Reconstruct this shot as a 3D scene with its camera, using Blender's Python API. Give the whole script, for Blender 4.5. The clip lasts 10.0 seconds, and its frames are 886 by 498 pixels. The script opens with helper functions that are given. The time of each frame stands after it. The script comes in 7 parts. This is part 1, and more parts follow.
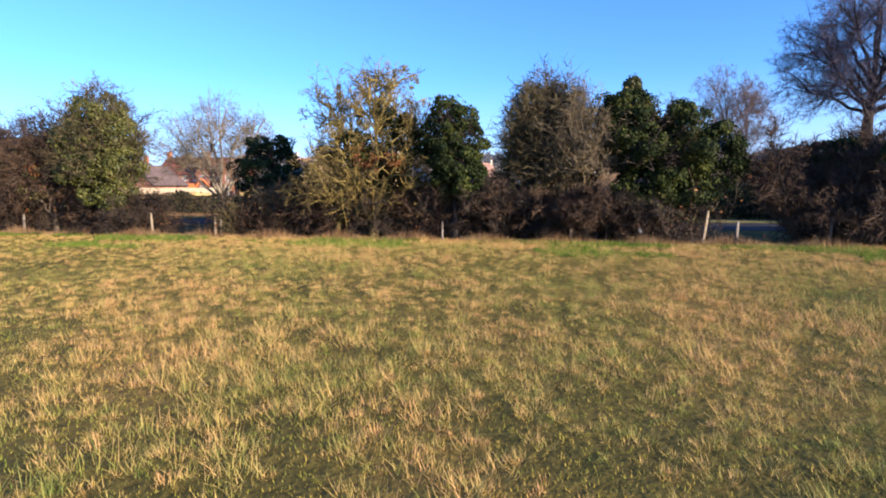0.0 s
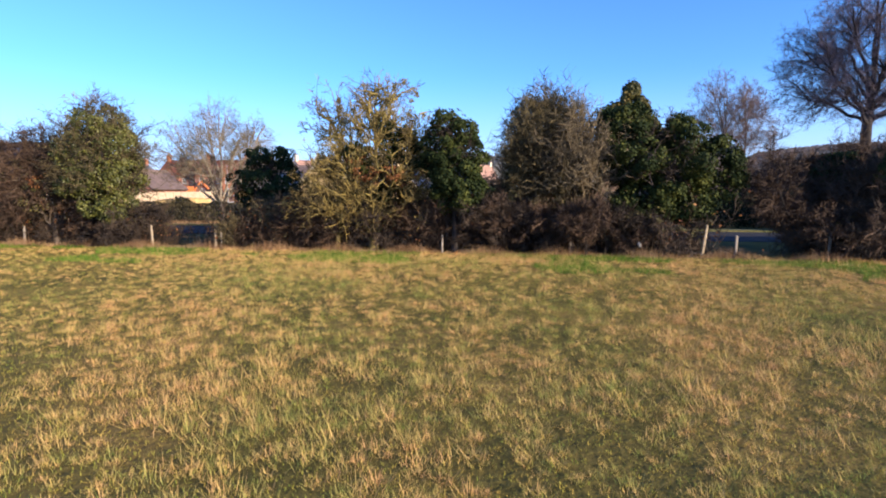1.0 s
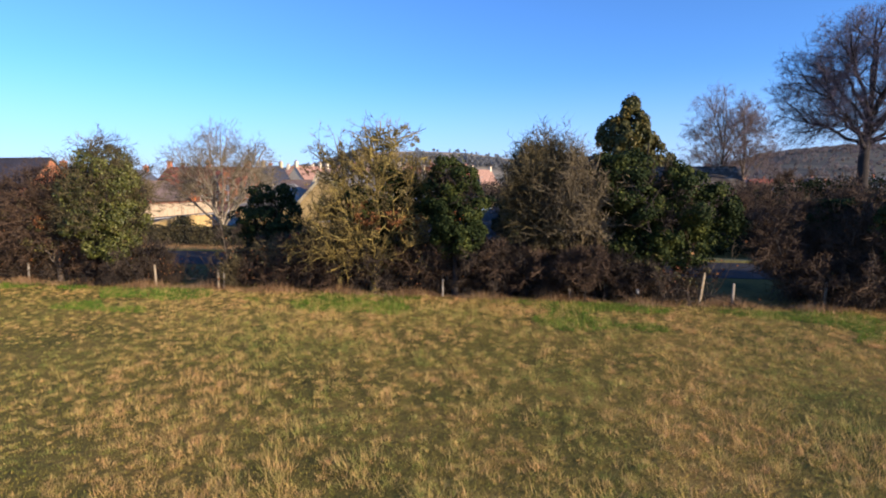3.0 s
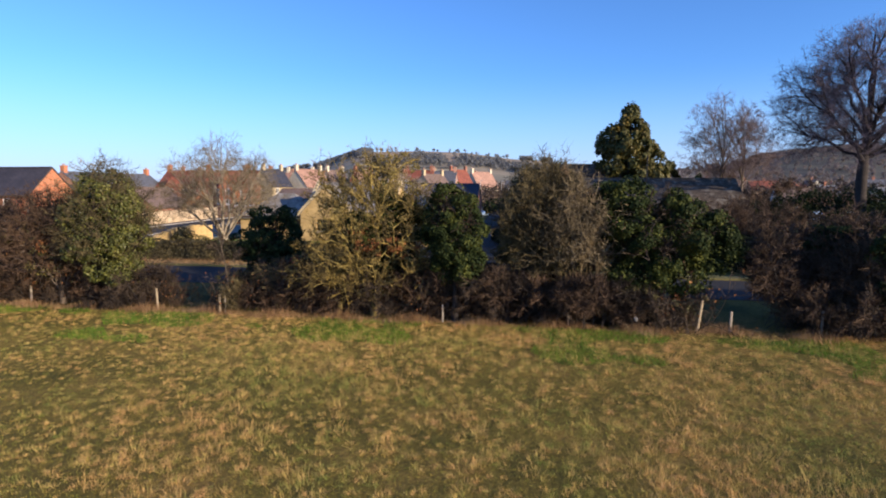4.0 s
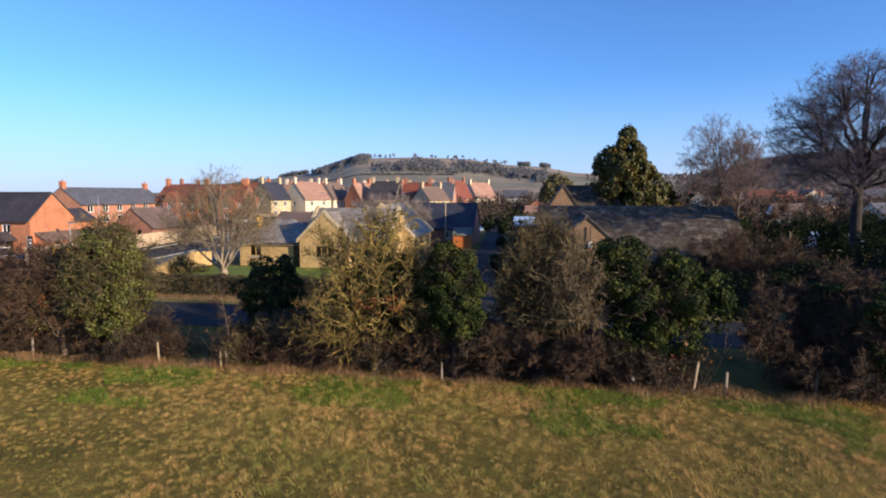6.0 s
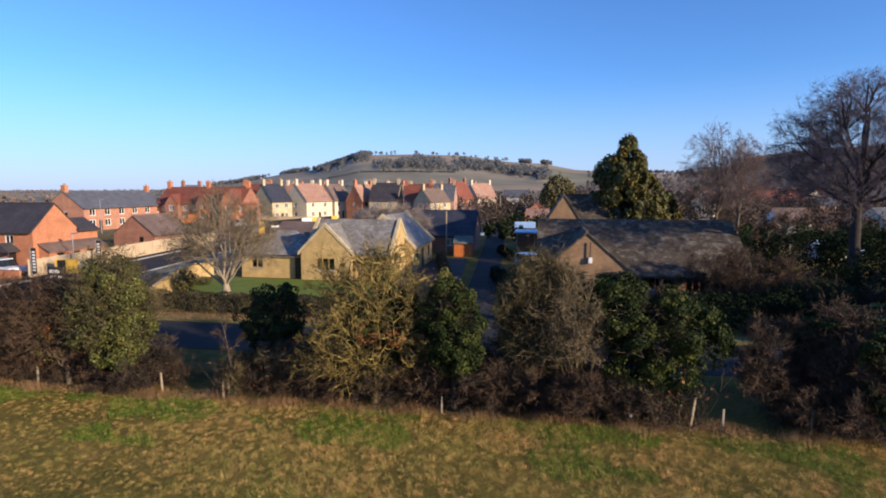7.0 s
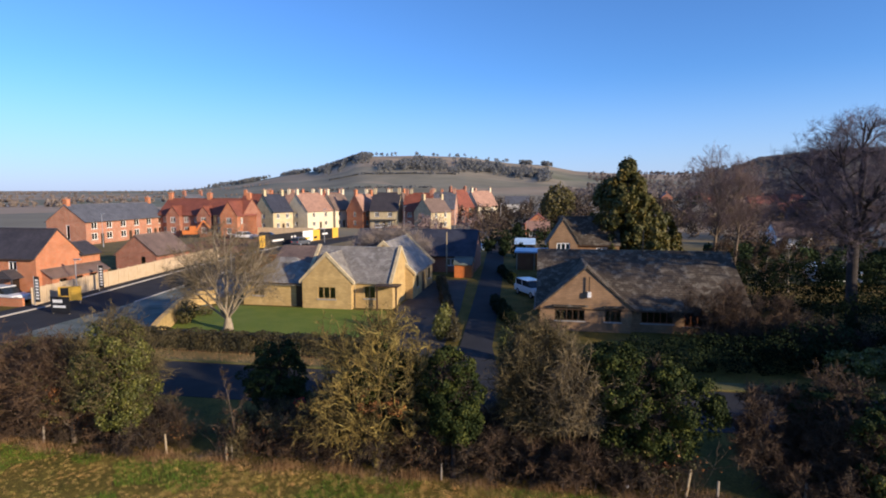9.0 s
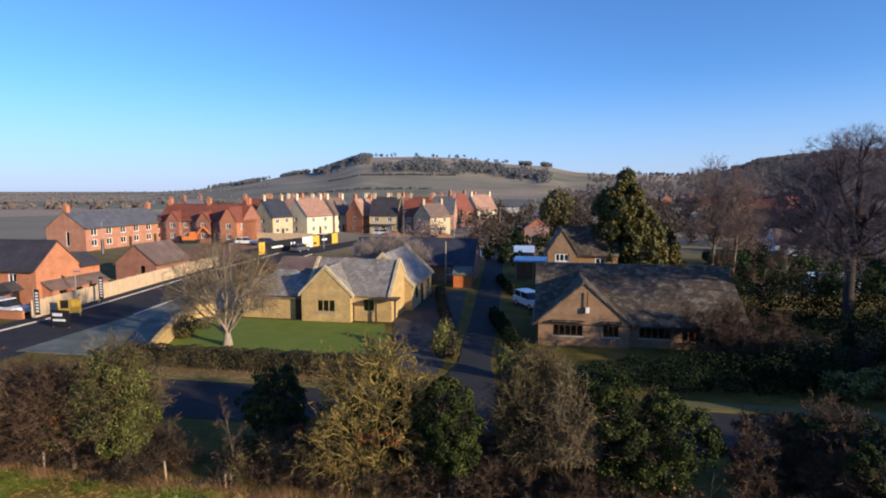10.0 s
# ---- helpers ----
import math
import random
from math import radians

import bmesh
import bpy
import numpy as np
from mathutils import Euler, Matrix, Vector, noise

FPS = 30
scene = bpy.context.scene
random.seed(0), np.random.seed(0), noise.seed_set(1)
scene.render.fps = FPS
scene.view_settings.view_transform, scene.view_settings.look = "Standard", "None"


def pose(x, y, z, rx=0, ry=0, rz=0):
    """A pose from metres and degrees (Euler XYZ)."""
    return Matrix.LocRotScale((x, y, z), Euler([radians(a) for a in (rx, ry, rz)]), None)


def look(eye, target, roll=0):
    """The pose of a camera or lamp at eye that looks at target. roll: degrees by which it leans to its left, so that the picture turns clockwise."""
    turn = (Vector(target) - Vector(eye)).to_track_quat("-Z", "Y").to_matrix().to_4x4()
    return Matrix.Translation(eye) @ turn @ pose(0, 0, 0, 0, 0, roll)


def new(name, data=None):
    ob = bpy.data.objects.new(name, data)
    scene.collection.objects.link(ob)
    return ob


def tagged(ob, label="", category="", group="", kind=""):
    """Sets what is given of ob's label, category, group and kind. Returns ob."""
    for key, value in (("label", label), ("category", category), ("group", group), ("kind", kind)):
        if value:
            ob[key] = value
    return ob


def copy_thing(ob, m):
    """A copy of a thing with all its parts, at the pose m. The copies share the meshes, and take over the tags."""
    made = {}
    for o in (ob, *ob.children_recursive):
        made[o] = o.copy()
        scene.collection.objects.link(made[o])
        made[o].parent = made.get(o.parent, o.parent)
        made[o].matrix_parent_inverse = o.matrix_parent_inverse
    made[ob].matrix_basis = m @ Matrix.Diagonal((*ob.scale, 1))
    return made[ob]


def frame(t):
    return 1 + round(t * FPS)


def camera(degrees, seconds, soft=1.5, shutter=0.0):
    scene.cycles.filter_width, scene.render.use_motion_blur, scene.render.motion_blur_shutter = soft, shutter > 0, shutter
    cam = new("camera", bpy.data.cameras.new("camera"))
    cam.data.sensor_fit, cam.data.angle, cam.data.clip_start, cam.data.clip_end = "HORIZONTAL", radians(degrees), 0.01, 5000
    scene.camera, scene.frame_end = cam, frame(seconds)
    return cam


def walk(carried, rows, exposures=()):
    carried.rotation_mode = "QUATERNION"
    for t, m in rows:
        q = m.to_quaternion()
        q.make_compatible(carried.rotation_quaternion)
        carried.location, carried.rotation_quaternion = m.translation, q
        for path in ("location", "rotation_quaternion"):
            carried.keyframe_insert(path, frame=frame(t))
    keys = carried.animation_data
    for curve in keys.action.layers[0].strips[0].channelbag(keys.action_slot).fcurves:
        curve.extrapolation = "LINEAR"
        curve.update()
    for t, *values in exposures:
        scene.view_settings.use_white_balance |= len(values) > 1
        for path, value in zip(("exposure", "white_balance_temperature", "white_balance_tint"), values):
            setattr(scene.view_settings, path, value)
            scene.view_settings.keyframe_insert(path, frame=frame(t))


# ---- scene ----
cam = camera(75.9, 10.0, soft=1.9)
PATH = [
    (0, (0.059, 0.969, 2.187), (0.051, 2.957, 1.971), 0.0),
    (0.5, (0.055, 0.976, 2.347), (0.048, 2.965, 2.134), 0.1),
    (1, (0.046, 0.971, 2.634), (0.04, 2.96, 2.421), 0.0),
    (1.5, (0.04, 0.967, 2.998), (0.033, 2.955, 2.784), 0.1),
    (2, (0.02, 0.948, 3.376), (0.015, 2.936, 3.163), 0.1),
    (2.5, (0.014, 0.934, 3.789), (0.009, 2.923, 3.577), 0.1),
    (4, (0.017, 0.866, 5.249), (0.012, 2.855, 5.035), 0.1),
    (4.5, (0.008, 0.857, 5.736), (0.004, 2.846, 5.525), 0.1),
    (5, (0.005, 0.842, 6.286), (0.004, 2.831, 6.075), 0.1),
    (5.5, (0.008, 0.853, 6.853), (0.007, 2.842, 6.645), 0.1),
    (5.7, (-0.015, 0.85, 6.965), (-0.013, 2.84, 6.771), 0.0),
    (7, (0.038, 0.757, 8.72), (0.035, 2.746, 8.512), 0.0),
    (7.5, (0.039, 0.75, 9.393), (0.036, 2.739, 9.184), 0.1),
    (8, (0.042, 0.724, 10.066), (0.038, 2.713, 9.859), 0.1),
    (8.5, (0.038, 0.722, 10.731), (0.033, 2.711, 10.525), 0.0),
    (9, (0.065, 0.68, 11.404), (0.06, 2.67, 11.197), -0.0),
    (9.5, (0.129, 0.637, 12.049), (0.124, 2.627, 11.842), -0.0),
    (10, (0.15, 0.633, 12.593), (0.146, 2.623, 12.388), 0.0),
]
walk(cam, [(t, look(eye, target, roll)) for t, eye, target, roll in PATH], [(0, 1.16, 5900, 14), (1.2, 1.04, 5950, 14), (2.5, 0.84, 6000, 13), (5, 0.66, 6280, 13), (10, 0.52, 6300, 11)])

# ---- light ----
SUN_AZ, SUN_EL = 125.0, 14.0
world = bpy.data.worlds.new("sky")
scene.world = world
world.use_nodes = True
_wn = world.node_tree
_sky = _wn.nodes.new("ShaderNodeTexSky")
_sky.sky_type, _sky.sun_disc = "NISHITA", False
_sky.sun_elevation, _sky.sun_rotation = radians(SUN_EL), radians(SUN_AZ)
_sky.air_density, _sky.dust_density, _sky.ozone_density = 0.85, 0.3, 10.0
_wn.nodes["Background"].inputs["Strength"].default_value = 0.15
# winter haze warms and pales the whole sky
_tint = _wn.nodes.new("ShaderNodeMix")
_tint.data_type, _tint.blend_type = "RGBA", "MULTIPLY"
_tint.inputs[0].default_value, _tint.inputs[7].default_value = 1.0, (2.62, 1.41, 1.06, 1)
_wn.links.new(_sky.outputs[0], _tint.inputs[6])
# pale lilac haze lying low all round the horizon
_dirn, _up, _fall, _haze = (_wn.nodes.new(k) for k in ("ShaderNodeTexCoord", "ShaderNodeSeparateXYZ", "ShaderNodeMapRange", "ShaderNodeMix"))
_wn.links.new(_dirn.outputs["Generated"], _up.inputs[0])
_wn.links.new(_up.outputs[2], _fall.inputs["Value"])
_fall.interpolation_type = "SMOOTHSTEP"
for _k, _v in (("From Min", -0.02), ("From Max", 0.2), ("To Min", 0.7), ("To Max", 0.0)):
    _fall.inputs[_k].default_value = _v
_haze.data_type = "RGBA"
_haze.inputs[7].default_value = (2.2, 2.9, 4.2, 1)
_wn.links.new(_fall.outputs[0], _haze.inputs[0])
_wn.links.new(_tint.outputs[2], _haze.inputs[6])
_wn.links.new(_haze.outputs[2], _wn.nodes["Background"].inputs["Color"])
sun = new("sun", bpy.data.lights.new("sun", "SUN"))
sun.data.energy, sun.data.angle, sun.data.color = 5.0, radians(0.6), (1.0, 0.80, 0.56)
_sd = Vector((math.sin(radians(SUN_AZ)) * math.cos(radians(SUN_EL)), math.cos(radians(SUN_AZ)) * math.cos(radians(SUN_EL)), math.sin(radians(SUN_EL))))
sun.matrix_world = look(_sd * 50, (0, 0, 0))

# ---- the plan: u runs along the lane, v away from the field ----
ANG = math.atan2(0.17, 1.0)
CA, SA = math.cos(ANG), math.sin(ANG)
TURN_UV = Matrix.Rotation(-ANG, 4, "Z")
GZ = 0.3


def xy(u, v):
    return u * CA + v * SA, -u * SA + v * CA


def spot(u, v, z=GZ, rz=0.0, s=1.0):
    return TURN_UV @ pose(u, v, z, 0, 0, rz) @ Matrix.Scale(s, 4)


def smooth(a, b, t):
    t = np.clip((np.asarray(t, float) - a) / (b - a), 0, 1)
    return t * t * (3 - 2 * t)


CREST_A = [-0.9, -0.5, -0.402, -0.352, -0.283, -0.223, -0.183, -0.143, -0.123, -0.044, 0.036, 0.115, 0.175, 0.2, 0.225, 0.285, 0.414, 0.464, 0.52, 0.545, 0.61, 0.7, 0.8, 1.2]
CREST_H = [4, 6, 18, 28, 48, 60, 78, 99, 98, 100, 96, 80, 75, 68, 60, 55, 50, 62, 72, 88, 100, 112, 118, 120]


def ground_height(x, y):
    """The lie of the land: the field's slight rise, the flat village, the hill beyond."""
    x, y = np.asarray(x, float), np.asarray(y, float)
    v = x * SA + y * CA
    z = GZ * smooth(9, 19, v)
    a = x / np.maximum(y, 1.0)
    crest = np.interp(a, CREST_A, CREST_H)
    rise = np.minimum(y, 1500) / 1500 * smooth(380, 1500, y) - 0.75 * smooth(1600, 2600, y)
    return z + np.where(y > 380, crest * rise, 0.0)


# ---- mesh helpers ----
def mesh_from(name, verts, faces, smooth_shade=False):
    """verts (n,3); faces: list of (m,k) index arrays."""
    me = bpy.data.meshes.new(name)
    verts = np.ascontiguousarray(verts, dtype=np.float32)
    me.vertices.add(len(verts))
    me.vertices.foreach_set("co", verts.ravel())
    loops = np.concatenate([np.asarray(f, dtype=np.int32).ravel() for f in faces])
    sizes = np.concatenate([np.full(len(f), np.asarray(f).shape[1], dtype=np.int32) for f in faces])
    starts = np.concatenate([[0], np.cumsum(sizes)[:-1]]).astype(np.int32)
    me.loops.add(len(loops))
    me.loops.foreach_set("vertex_index", loops)
    me.polygons.add(len(sizes))
    me.polygons.foreach_set("loop_start", starts)
    me.polygons.foreach_set("loop_total", sizes)
    if smooth_shade:
        me.polygons.foreach_set("use_smooth", np.ones(len(sizes), dtype=bool))
    me.update(calc_edges=True)
    return me


def part_mesh(name, me, material, parent=None, label="", m=None):
    if not me.materials:
        me.materials.append(material)
    ob = new(name, me)
    if parent is not None:
        ob.parent = parent
    if m is not None:
        ob.matrix_basis = m
    return tagged(ob, label=label)


def part(name, bm, material, parent=None, label="", m=None):
    me = bpy.data.meshes.new(name)
    bm.to_mesh(me)
    bm.free()
    return part_mesh(name, me, material, parent, label, m)


def thing(name, label, category, m, group="", kind=""):
    ob = new(name)
    ob.matrix_basis = m
    ob.empty_display_size = 0.2
    return tagged(ob, label, category, group, kind)


def add_box(bm, x0, x1, y0, y1, z0, z1, m=None):
    vs = [bm.verts.new(p) for p in ((x0, y0, z0), (x1, y0, z0), (x1, y1, z0), (x0, y1, z0), (x0, y0, z1), (x1, y0, z1), (x1, y1, z1), (x0, y1, z1))]
    if m is not None:
        for vv in vs:
            vv.co = m @ vv.co
    for f in ((0, 3, 2, 1), (4, 5, 6, 7), (0, 1, 5, 4), (1, 2, 6, 5), (2, 3, 7, 6), (3, 0, 4, 7)):
        bm.faces.new([vs[i] for i in f])
    return vs


def add_prism(bm, outline, axis_len, m=None):
    """outline: (x,z) corners, counter-clockwise seen from -y; stretched from y=0 to axis_len."""
    a = [bm.verts.new((x, 0, z)) for x, z in outline]
    b = [bm.verts.new((x, axis_len, z)) for x, z in outline]
    if m is not None:
        for vv in a + b:
            vv.co = m @ vv.co
    bm.faces.new(a)
    bm.faces.new(list(reversed(b)))
    n = len(outline)
    for i in range(n):
        j = (i + 1) % n
        bm.faces.new((a[j], a[i], b[i], b[j]))


def add_tube(bm, p0, p1, r0, r1, sides=8):
    p0, p1 = Vector(p0), Vector(p1)
    q = (p1 - p0).to_track_quat("Z", "Y")
    rings = []
    for p, r in ((p0, r0), (p1, r1)):
        rings.append([bm.verts.new(p + q @ Vector((r * math.cos(2 * math.pi * i / sides), r * math.sin(2 * math.pi * i / sides), 0))) for i in range(sides)])
    for i in range(sides):
        j = (i + 1) % sides
        bm.faces.new((rings[0][i], rings[0][j], rings[1][j], rings[1][i]))
    bm.faces.new(list(reversed(rings[0])))
    bm.faces.new(rings[1])


# ---- materials ----
def nodes_of(name):
    ma = bpy.data.materials.new(name)
    ma.use_nodes = True
    nt = ma.node_tree
    return ma, nt, nt.nodes["Principled BSDF"]


def noise_node(nt, coord, scale, detail=4.0, rough=0.6):
    n = nt.nodes.new("ShaderNodeTexNoise")
    n.inputs["Scale"].default_value, n.inputs["Detail"].default_value, n.inputs["Roughness"].default_value = scale, detail, rough
    nt.links.new(coord, n.inputs["Vector"])
    return n.outputs["Fac"]


def ramp(nt, fac, stops):
    r = nt.nodes.new("ShaderNodeValToRGB")
    while len(r.color_ramp.elements) < len(stops):
        r.color_ramp.elements.new(0.5)
    for e, (p, c) in zip(r.color_ramp.elements, stops):
        e.position, e.color = p, (*c, 1)
    nt.links.new(fac, r.inputs["Fac"])
    return r.outputs["Color"]


def mixed(nt, fac, a, b, mode="MIX"):
    mx = nt.nodes.new("ShaderNodeMix")
    mx.data_type, mx.blend_type = "RGBA", mode
    for sock, val in ((mx.inputs[0], fac), (mx.inputs[6], a), (mx.inputs[7], b)):
        if isinstance(val, (int, float)):
            sock.default_value = val
        elif isinstance(val, tuple):
            sock.default_value = (*val, 1)
        else:
            nt.links.new(val, sock)
    return mx.outputs[2]


def position(nt, local=False):
    if local:
        return nt.nodes.new("ShaderNodeTexCoord").outputs["Object"]
    return nt.nodes.new("ShaderNodeNewGeometry").outputs["Position"]


def bumped(nt, bsdf, fac, strength, dist):
    b = nt.nodes.new("ShaderNodeBump")
    b.inputs["Strength"].default_value, b.inputs["Distance"].default_value = strength, dist
    nt.links.new(fac, b.inputs["Height"])
    nt.links.new(b.outputs["Normal"], bsdf.inputs["Normal"])


def plain(name, c1, c2, scale=3.0, fine=40.0, rough=0.8, bump=0.3, dist=0.02, metal=0.0, local=False, spec=0.3):
    """Two-scale mottled surface."""
    ma, nt, b = nodes_of(name)
    co = position(nt, local)
    big, small = noise_node(nt, co, scale), noise_node(nt, co, fine, 3)
    col = ramp(nt, big, [(0.32, c1), (0.68, c2)])
    grey = ramp(nt, small, [(0.3, (0.72, 0.72, 0.72)), (0.7, (1.15, 1.15, 1.15))])
    nt.links.new(mixed(nt, 1.0, col, grey, "MULTIPLY"), b.inputs["Base Color"])
    b.inputs["Roughness"].default_value, b.inputs["Metallic"].default_value = rough, metal
    b.inputs["Specular IOR Level"].default_value = spec
    if bump:
        bumped(nt, b, small, bump, dist)
    return ma


def foliage(name, stops, patch=0.6, rough=0.55, trans=0.25, spec=0.35):
    """Leaves, blades and twigs: each island takes its own tone, over broad patches."""
    ma, nt, b = nodes_of(name)
    geo = nt.nodes.new("ShaderNodeNewGeometry")
    n = noise_node(nt, geo.outputs["Position"], patch, 3)
    add = nt.nodes.new("ShaderNodeMath")
    add.operation = "MULTIPLY_ADD"
    nt.links.new(geo.outputs["Random Per Island"], add.inputs[0])
    add.inputs[1].default_value = 0.45
    sub = nt.nodes.new("ShaderNodeMath")
    sub.operation = "MULTIPLY_ADD"
    nt.links.new(n, sub.inputs[0])
    sub.inputs[1].default_value, sub.inputs[2].default_value = 1.6, -0.55
    nt.links.new(sub.outputs[0], add.inputs[2])
    col = ramp(nt, add.outputs[0], stops)
    nt.links.new(col, b.inputs["Base Color"])
    b.inputs["Roughness"].default_value = rough
    b.inputs["Specular IOR Level"].default_value = spec
    if trans:
        tr = nt.nodes.new("ShaderNodeBsdfTranslucent")
        nt.links.new(col, tr.inputs["Color"])
        ms = nt.nodes.new("ShaderNodeMixShader")
        ms.inputs[0].default_value = trans
        out = nt.nodes["Material Output"]
        nt.links.new(b.outputs[0], ms.inputs[1])
        nt.links.new(tr.outputs[0], ms.inputs[2])
        nt.links.new(ms.outputs[0], out.inputs["Surface"])
    return ma


def grass_material(name, stops):
    """Blades tinted by broad patches, by clump and each for itself."""
    ma, nt, b = nodes_of(name)
    geo = nt.nodes.new("ShaderNodeNewGeometry")
    total = None
    for src, gain, shift in ((noise_node(nt, geo.outputs["Position"], 0.3, 2), 1.6, -0.8), (noise_node(nt, geo.outputs["Position"], 4.2, 2), 2.0, -0.55), (geo.outputs["Random Per Island"], 0.3, -0.1)):
        ml = nt.nodes.new("ShaderNodeMath")
        ml.operation = "MULTIPLY_ADD"
        nt.links.new(src, ml.inputs[0])
        ml.inputs[1].default_value, ml.inputs[2].default_value = gain, shift
        if total is not None:
            ad = nt.nodes.new("ShaderNodeMath")
            nt.links.new(total, ad.inputs[0])
            nt.links.new(ml.outputs[0], ad.inputs[1])
            total = ad.outputs[0]
        else:
            total = ml.outputs[0]
    col = ramp(nt, total, stops)
    nt.links.new(col, b.inputs["Base Color"])
    b.inputs["Roughness"].default_value, b.inputs["Specular IOR Level"].default_value = 0.7, 0.25
    tr = nt.nodes.new("ShaderNodeBsdfTranslucent")
    nt.links.new(col, tr.inputs["Color"])
    ms = nt.nodes.new("ShaderNodeMixShader")
    ms.inputs[0].default_value = 0.14
    nt.links.new(b.outputs[0], ms.inputs[1])
    nt.links.new(tr.outputs[0], ms.inputs[2])
    nt.links.new(ms.outputs[0], nt.nodes["Material Output"].inputs["Surface"])
    return ma


def coursed(name, c1, c2, mortar, bw, bh, msize=0.012, rough=0.85, local=True, side=True):
    """Brick or stone courses too small to pick apart, with mottling and weathering."""
    ma, nt, b = nodes_of(name)
    co = position(nt, True)
    mp = nt.nodes.new("ShaderNodeCombineXYZ")
    sp = nt.nodes.new("ShaderNodeSeparateXYZ")
    nt.links.new(co, sp.inputs[0])
    ad = nt.nodes.new("ShaderNodeMath")
    nt.links.new(sp.outputs[0], ad.inputs[0])
    nt.links.new(sp.outputs[1], ad.inputs[1])
    nt.links.new(ad.outputs[0], mp.inputs[0])
    nt.links.new(sp.outputs[2], mp.inputs[1])
    br = nt.nodes.new("ShaderNodeTexBrick")
    nt.links.new(mp.outputs[0], br.inputs["Vector"])
    br.inputs["Color1"].default_value, br.inputs["Color2"].default_value, br.inputs["Mortar"].default_value = (*c1, 1), (*c2, 1), (*mortar, 1)
    br.inputs["Scale"].default_value, br.inputs["Brick Width"].default_value, br.inputs["Row Height"].default_value, br.inputs["Mortar Size"].default_value = 1.0, bw, bh, msize
    n = noise_node(nt, co, 0.9, 5)
    g = ramp(nt, n, [(0.3, (0.75, 0.73, 0.7)), (0.7, (1.15, 1.13, 1.1))])
    nt.links.new(mixed(nt, 1.0, br.outputs["Color"], g, "MULTIPLY"), b.inputs["Base Color"])
    b.inputs["Roughness"].default_value, b.inputs["Specular IOR Level"].default_value = rough, 0.25
    bumped(nt, b, br.outputs["Fac"], -0.4, 0.01)
    return ma


def slates(name, c1, c2, gap, bw, bh, lichen=None, rough=0.6):
    """Roof covering in courses; x along the eaves, courses up the slope."""
    ma, nt, b = nodes_of(name)
    co = position(nt, True)
    br = nt.nodes.new("ShaderNodeTexBrick")
    sp = nt.nodes.new("ShaderNodeSeparateXYZ")
    nt.links.new(co, sp.inputs[0])
    mp = nt.nodes.new("ShaderNodeCombineXYZ")
    nt.links.new(sp.outputs[0], mp.inputs[0])
    nt.links.new(sp.outputs[2], mp.inputs[1])
    nt.links.new(mp.outputs[0], br.inputs["Vector"])
    br.inputs["Color1"].default_value, br.inputs["Color2"].default_value, br.inputs["Mortar"].default_value = (*c1, 1), (*c2, 1), (*gap, 1)
    br.inputs["Scale"].default_value, br.inputs["Brick Width"].default_value, br.inputs["Row Height"].default_value, br.inputs["Mortar Size"].default_value = 1.0, bw, bh, 0.012
    n = noise_node(nt, co, 0.7, 5)
    g = ramp(nt, n, [(0.3, (0.7, 0.7, 0.7)), (0.7, (1.2, 1.2, 1.2))])
    col = mixed(nt, 1.0, br.outputs["Color"], g, "MULTIPLY")
    if lichen:
        ln = noise_node(nt, co, 1.6, 6, 0.7)
        f = ramp(nt, ln, [(0.5, (0, 0, 0)), (0.62, (1, 1, 1))])
        col = mixed(nt, f, col, lichen)
    nt.links.new(col, b.inputs["Base Color"])
    b.inputs["Roughness"].default_value, b.inputs["Specular IOR Level"].default_value = rough, 0.3
    bumped(nt, b, br.outputs["Fac"], -0.5, 0.015)
    return ma


def glass_material():
    ma, nt, b = nodes_of("window_glass")
    nt.nodes.remove(b)
    gl, tr, fr, ms = (nt.nodes.new(k) for k in ("ShaderNodeBsdfGlossy", "ShaderNodeBsdfTransparent", "ShaderNodeFresnel", "ShaderNodeMixShader"))
    gl.inputs["Roughness"].default_value = 0.03
    tr.inputs["Color"].default_value = (0.75, 0.8, 0.8, 1)
    fr.inputs["IOR"].default_value = 1.6
    nt.links.new(fr.outputs[0], ms.inputs[0])
    nt.links.new(tr.outputs[0], ms.inputs[1])
    nt.links.new(gl.outputs[0], ms.inputs[2])
    nt.links.new(ms.outputs[0], nt.nodes["Material Output"].inputs["Surface"])
    return ma


M_GLASS = glass_material()
M_BRICK = coursed("red_brick", (0.52, 0.15, 0.055), (0.42, 0.11, 0.042), (0.42, 0.30, 0.2), 0.23, 0.075)
M_BRICK_DARK = coursed("dark_red_brick", (0.34, 0.105, 0.06), (0.27, 0.08, 0.05), (0.32, 0.24, 0.18), 0.23, 0.075)
M_BRICK_PINK = coursed("pale_brick", (0.50, 0.24, 0.16), (0.42, 0.19, 0.12), (0.45, 0.36, 0.28), 0.23, 0.075)
M_BRICK_TERRACE = coursed("terrace_brick", (0.46, 0.17, 0.1), (0.37, 0.13, 0.075), (0.4, 0.3, 0.22), 0.23, 0.075)
M_STONE = coursed("honey_limestone", (0.52, 0.37, 0.16), (0.44, 0.31, 0.13), (0.40, 0.30, 0.16), 0.42, 0.16, 0.015)
M_STONE_GREY = coursed("weathered_limestone", (0.3, 0.19, 0.11), (0.24, 0.15, 0.085), (0.21, 0.145, 0.095), 0.4, 0.15, 0.018)
M_RENDER = plain("cream_render", (0.62, 0.54, 0.38), (0.7, 0.62, 0.46), 0.8, 30, 0.9, 0.1)
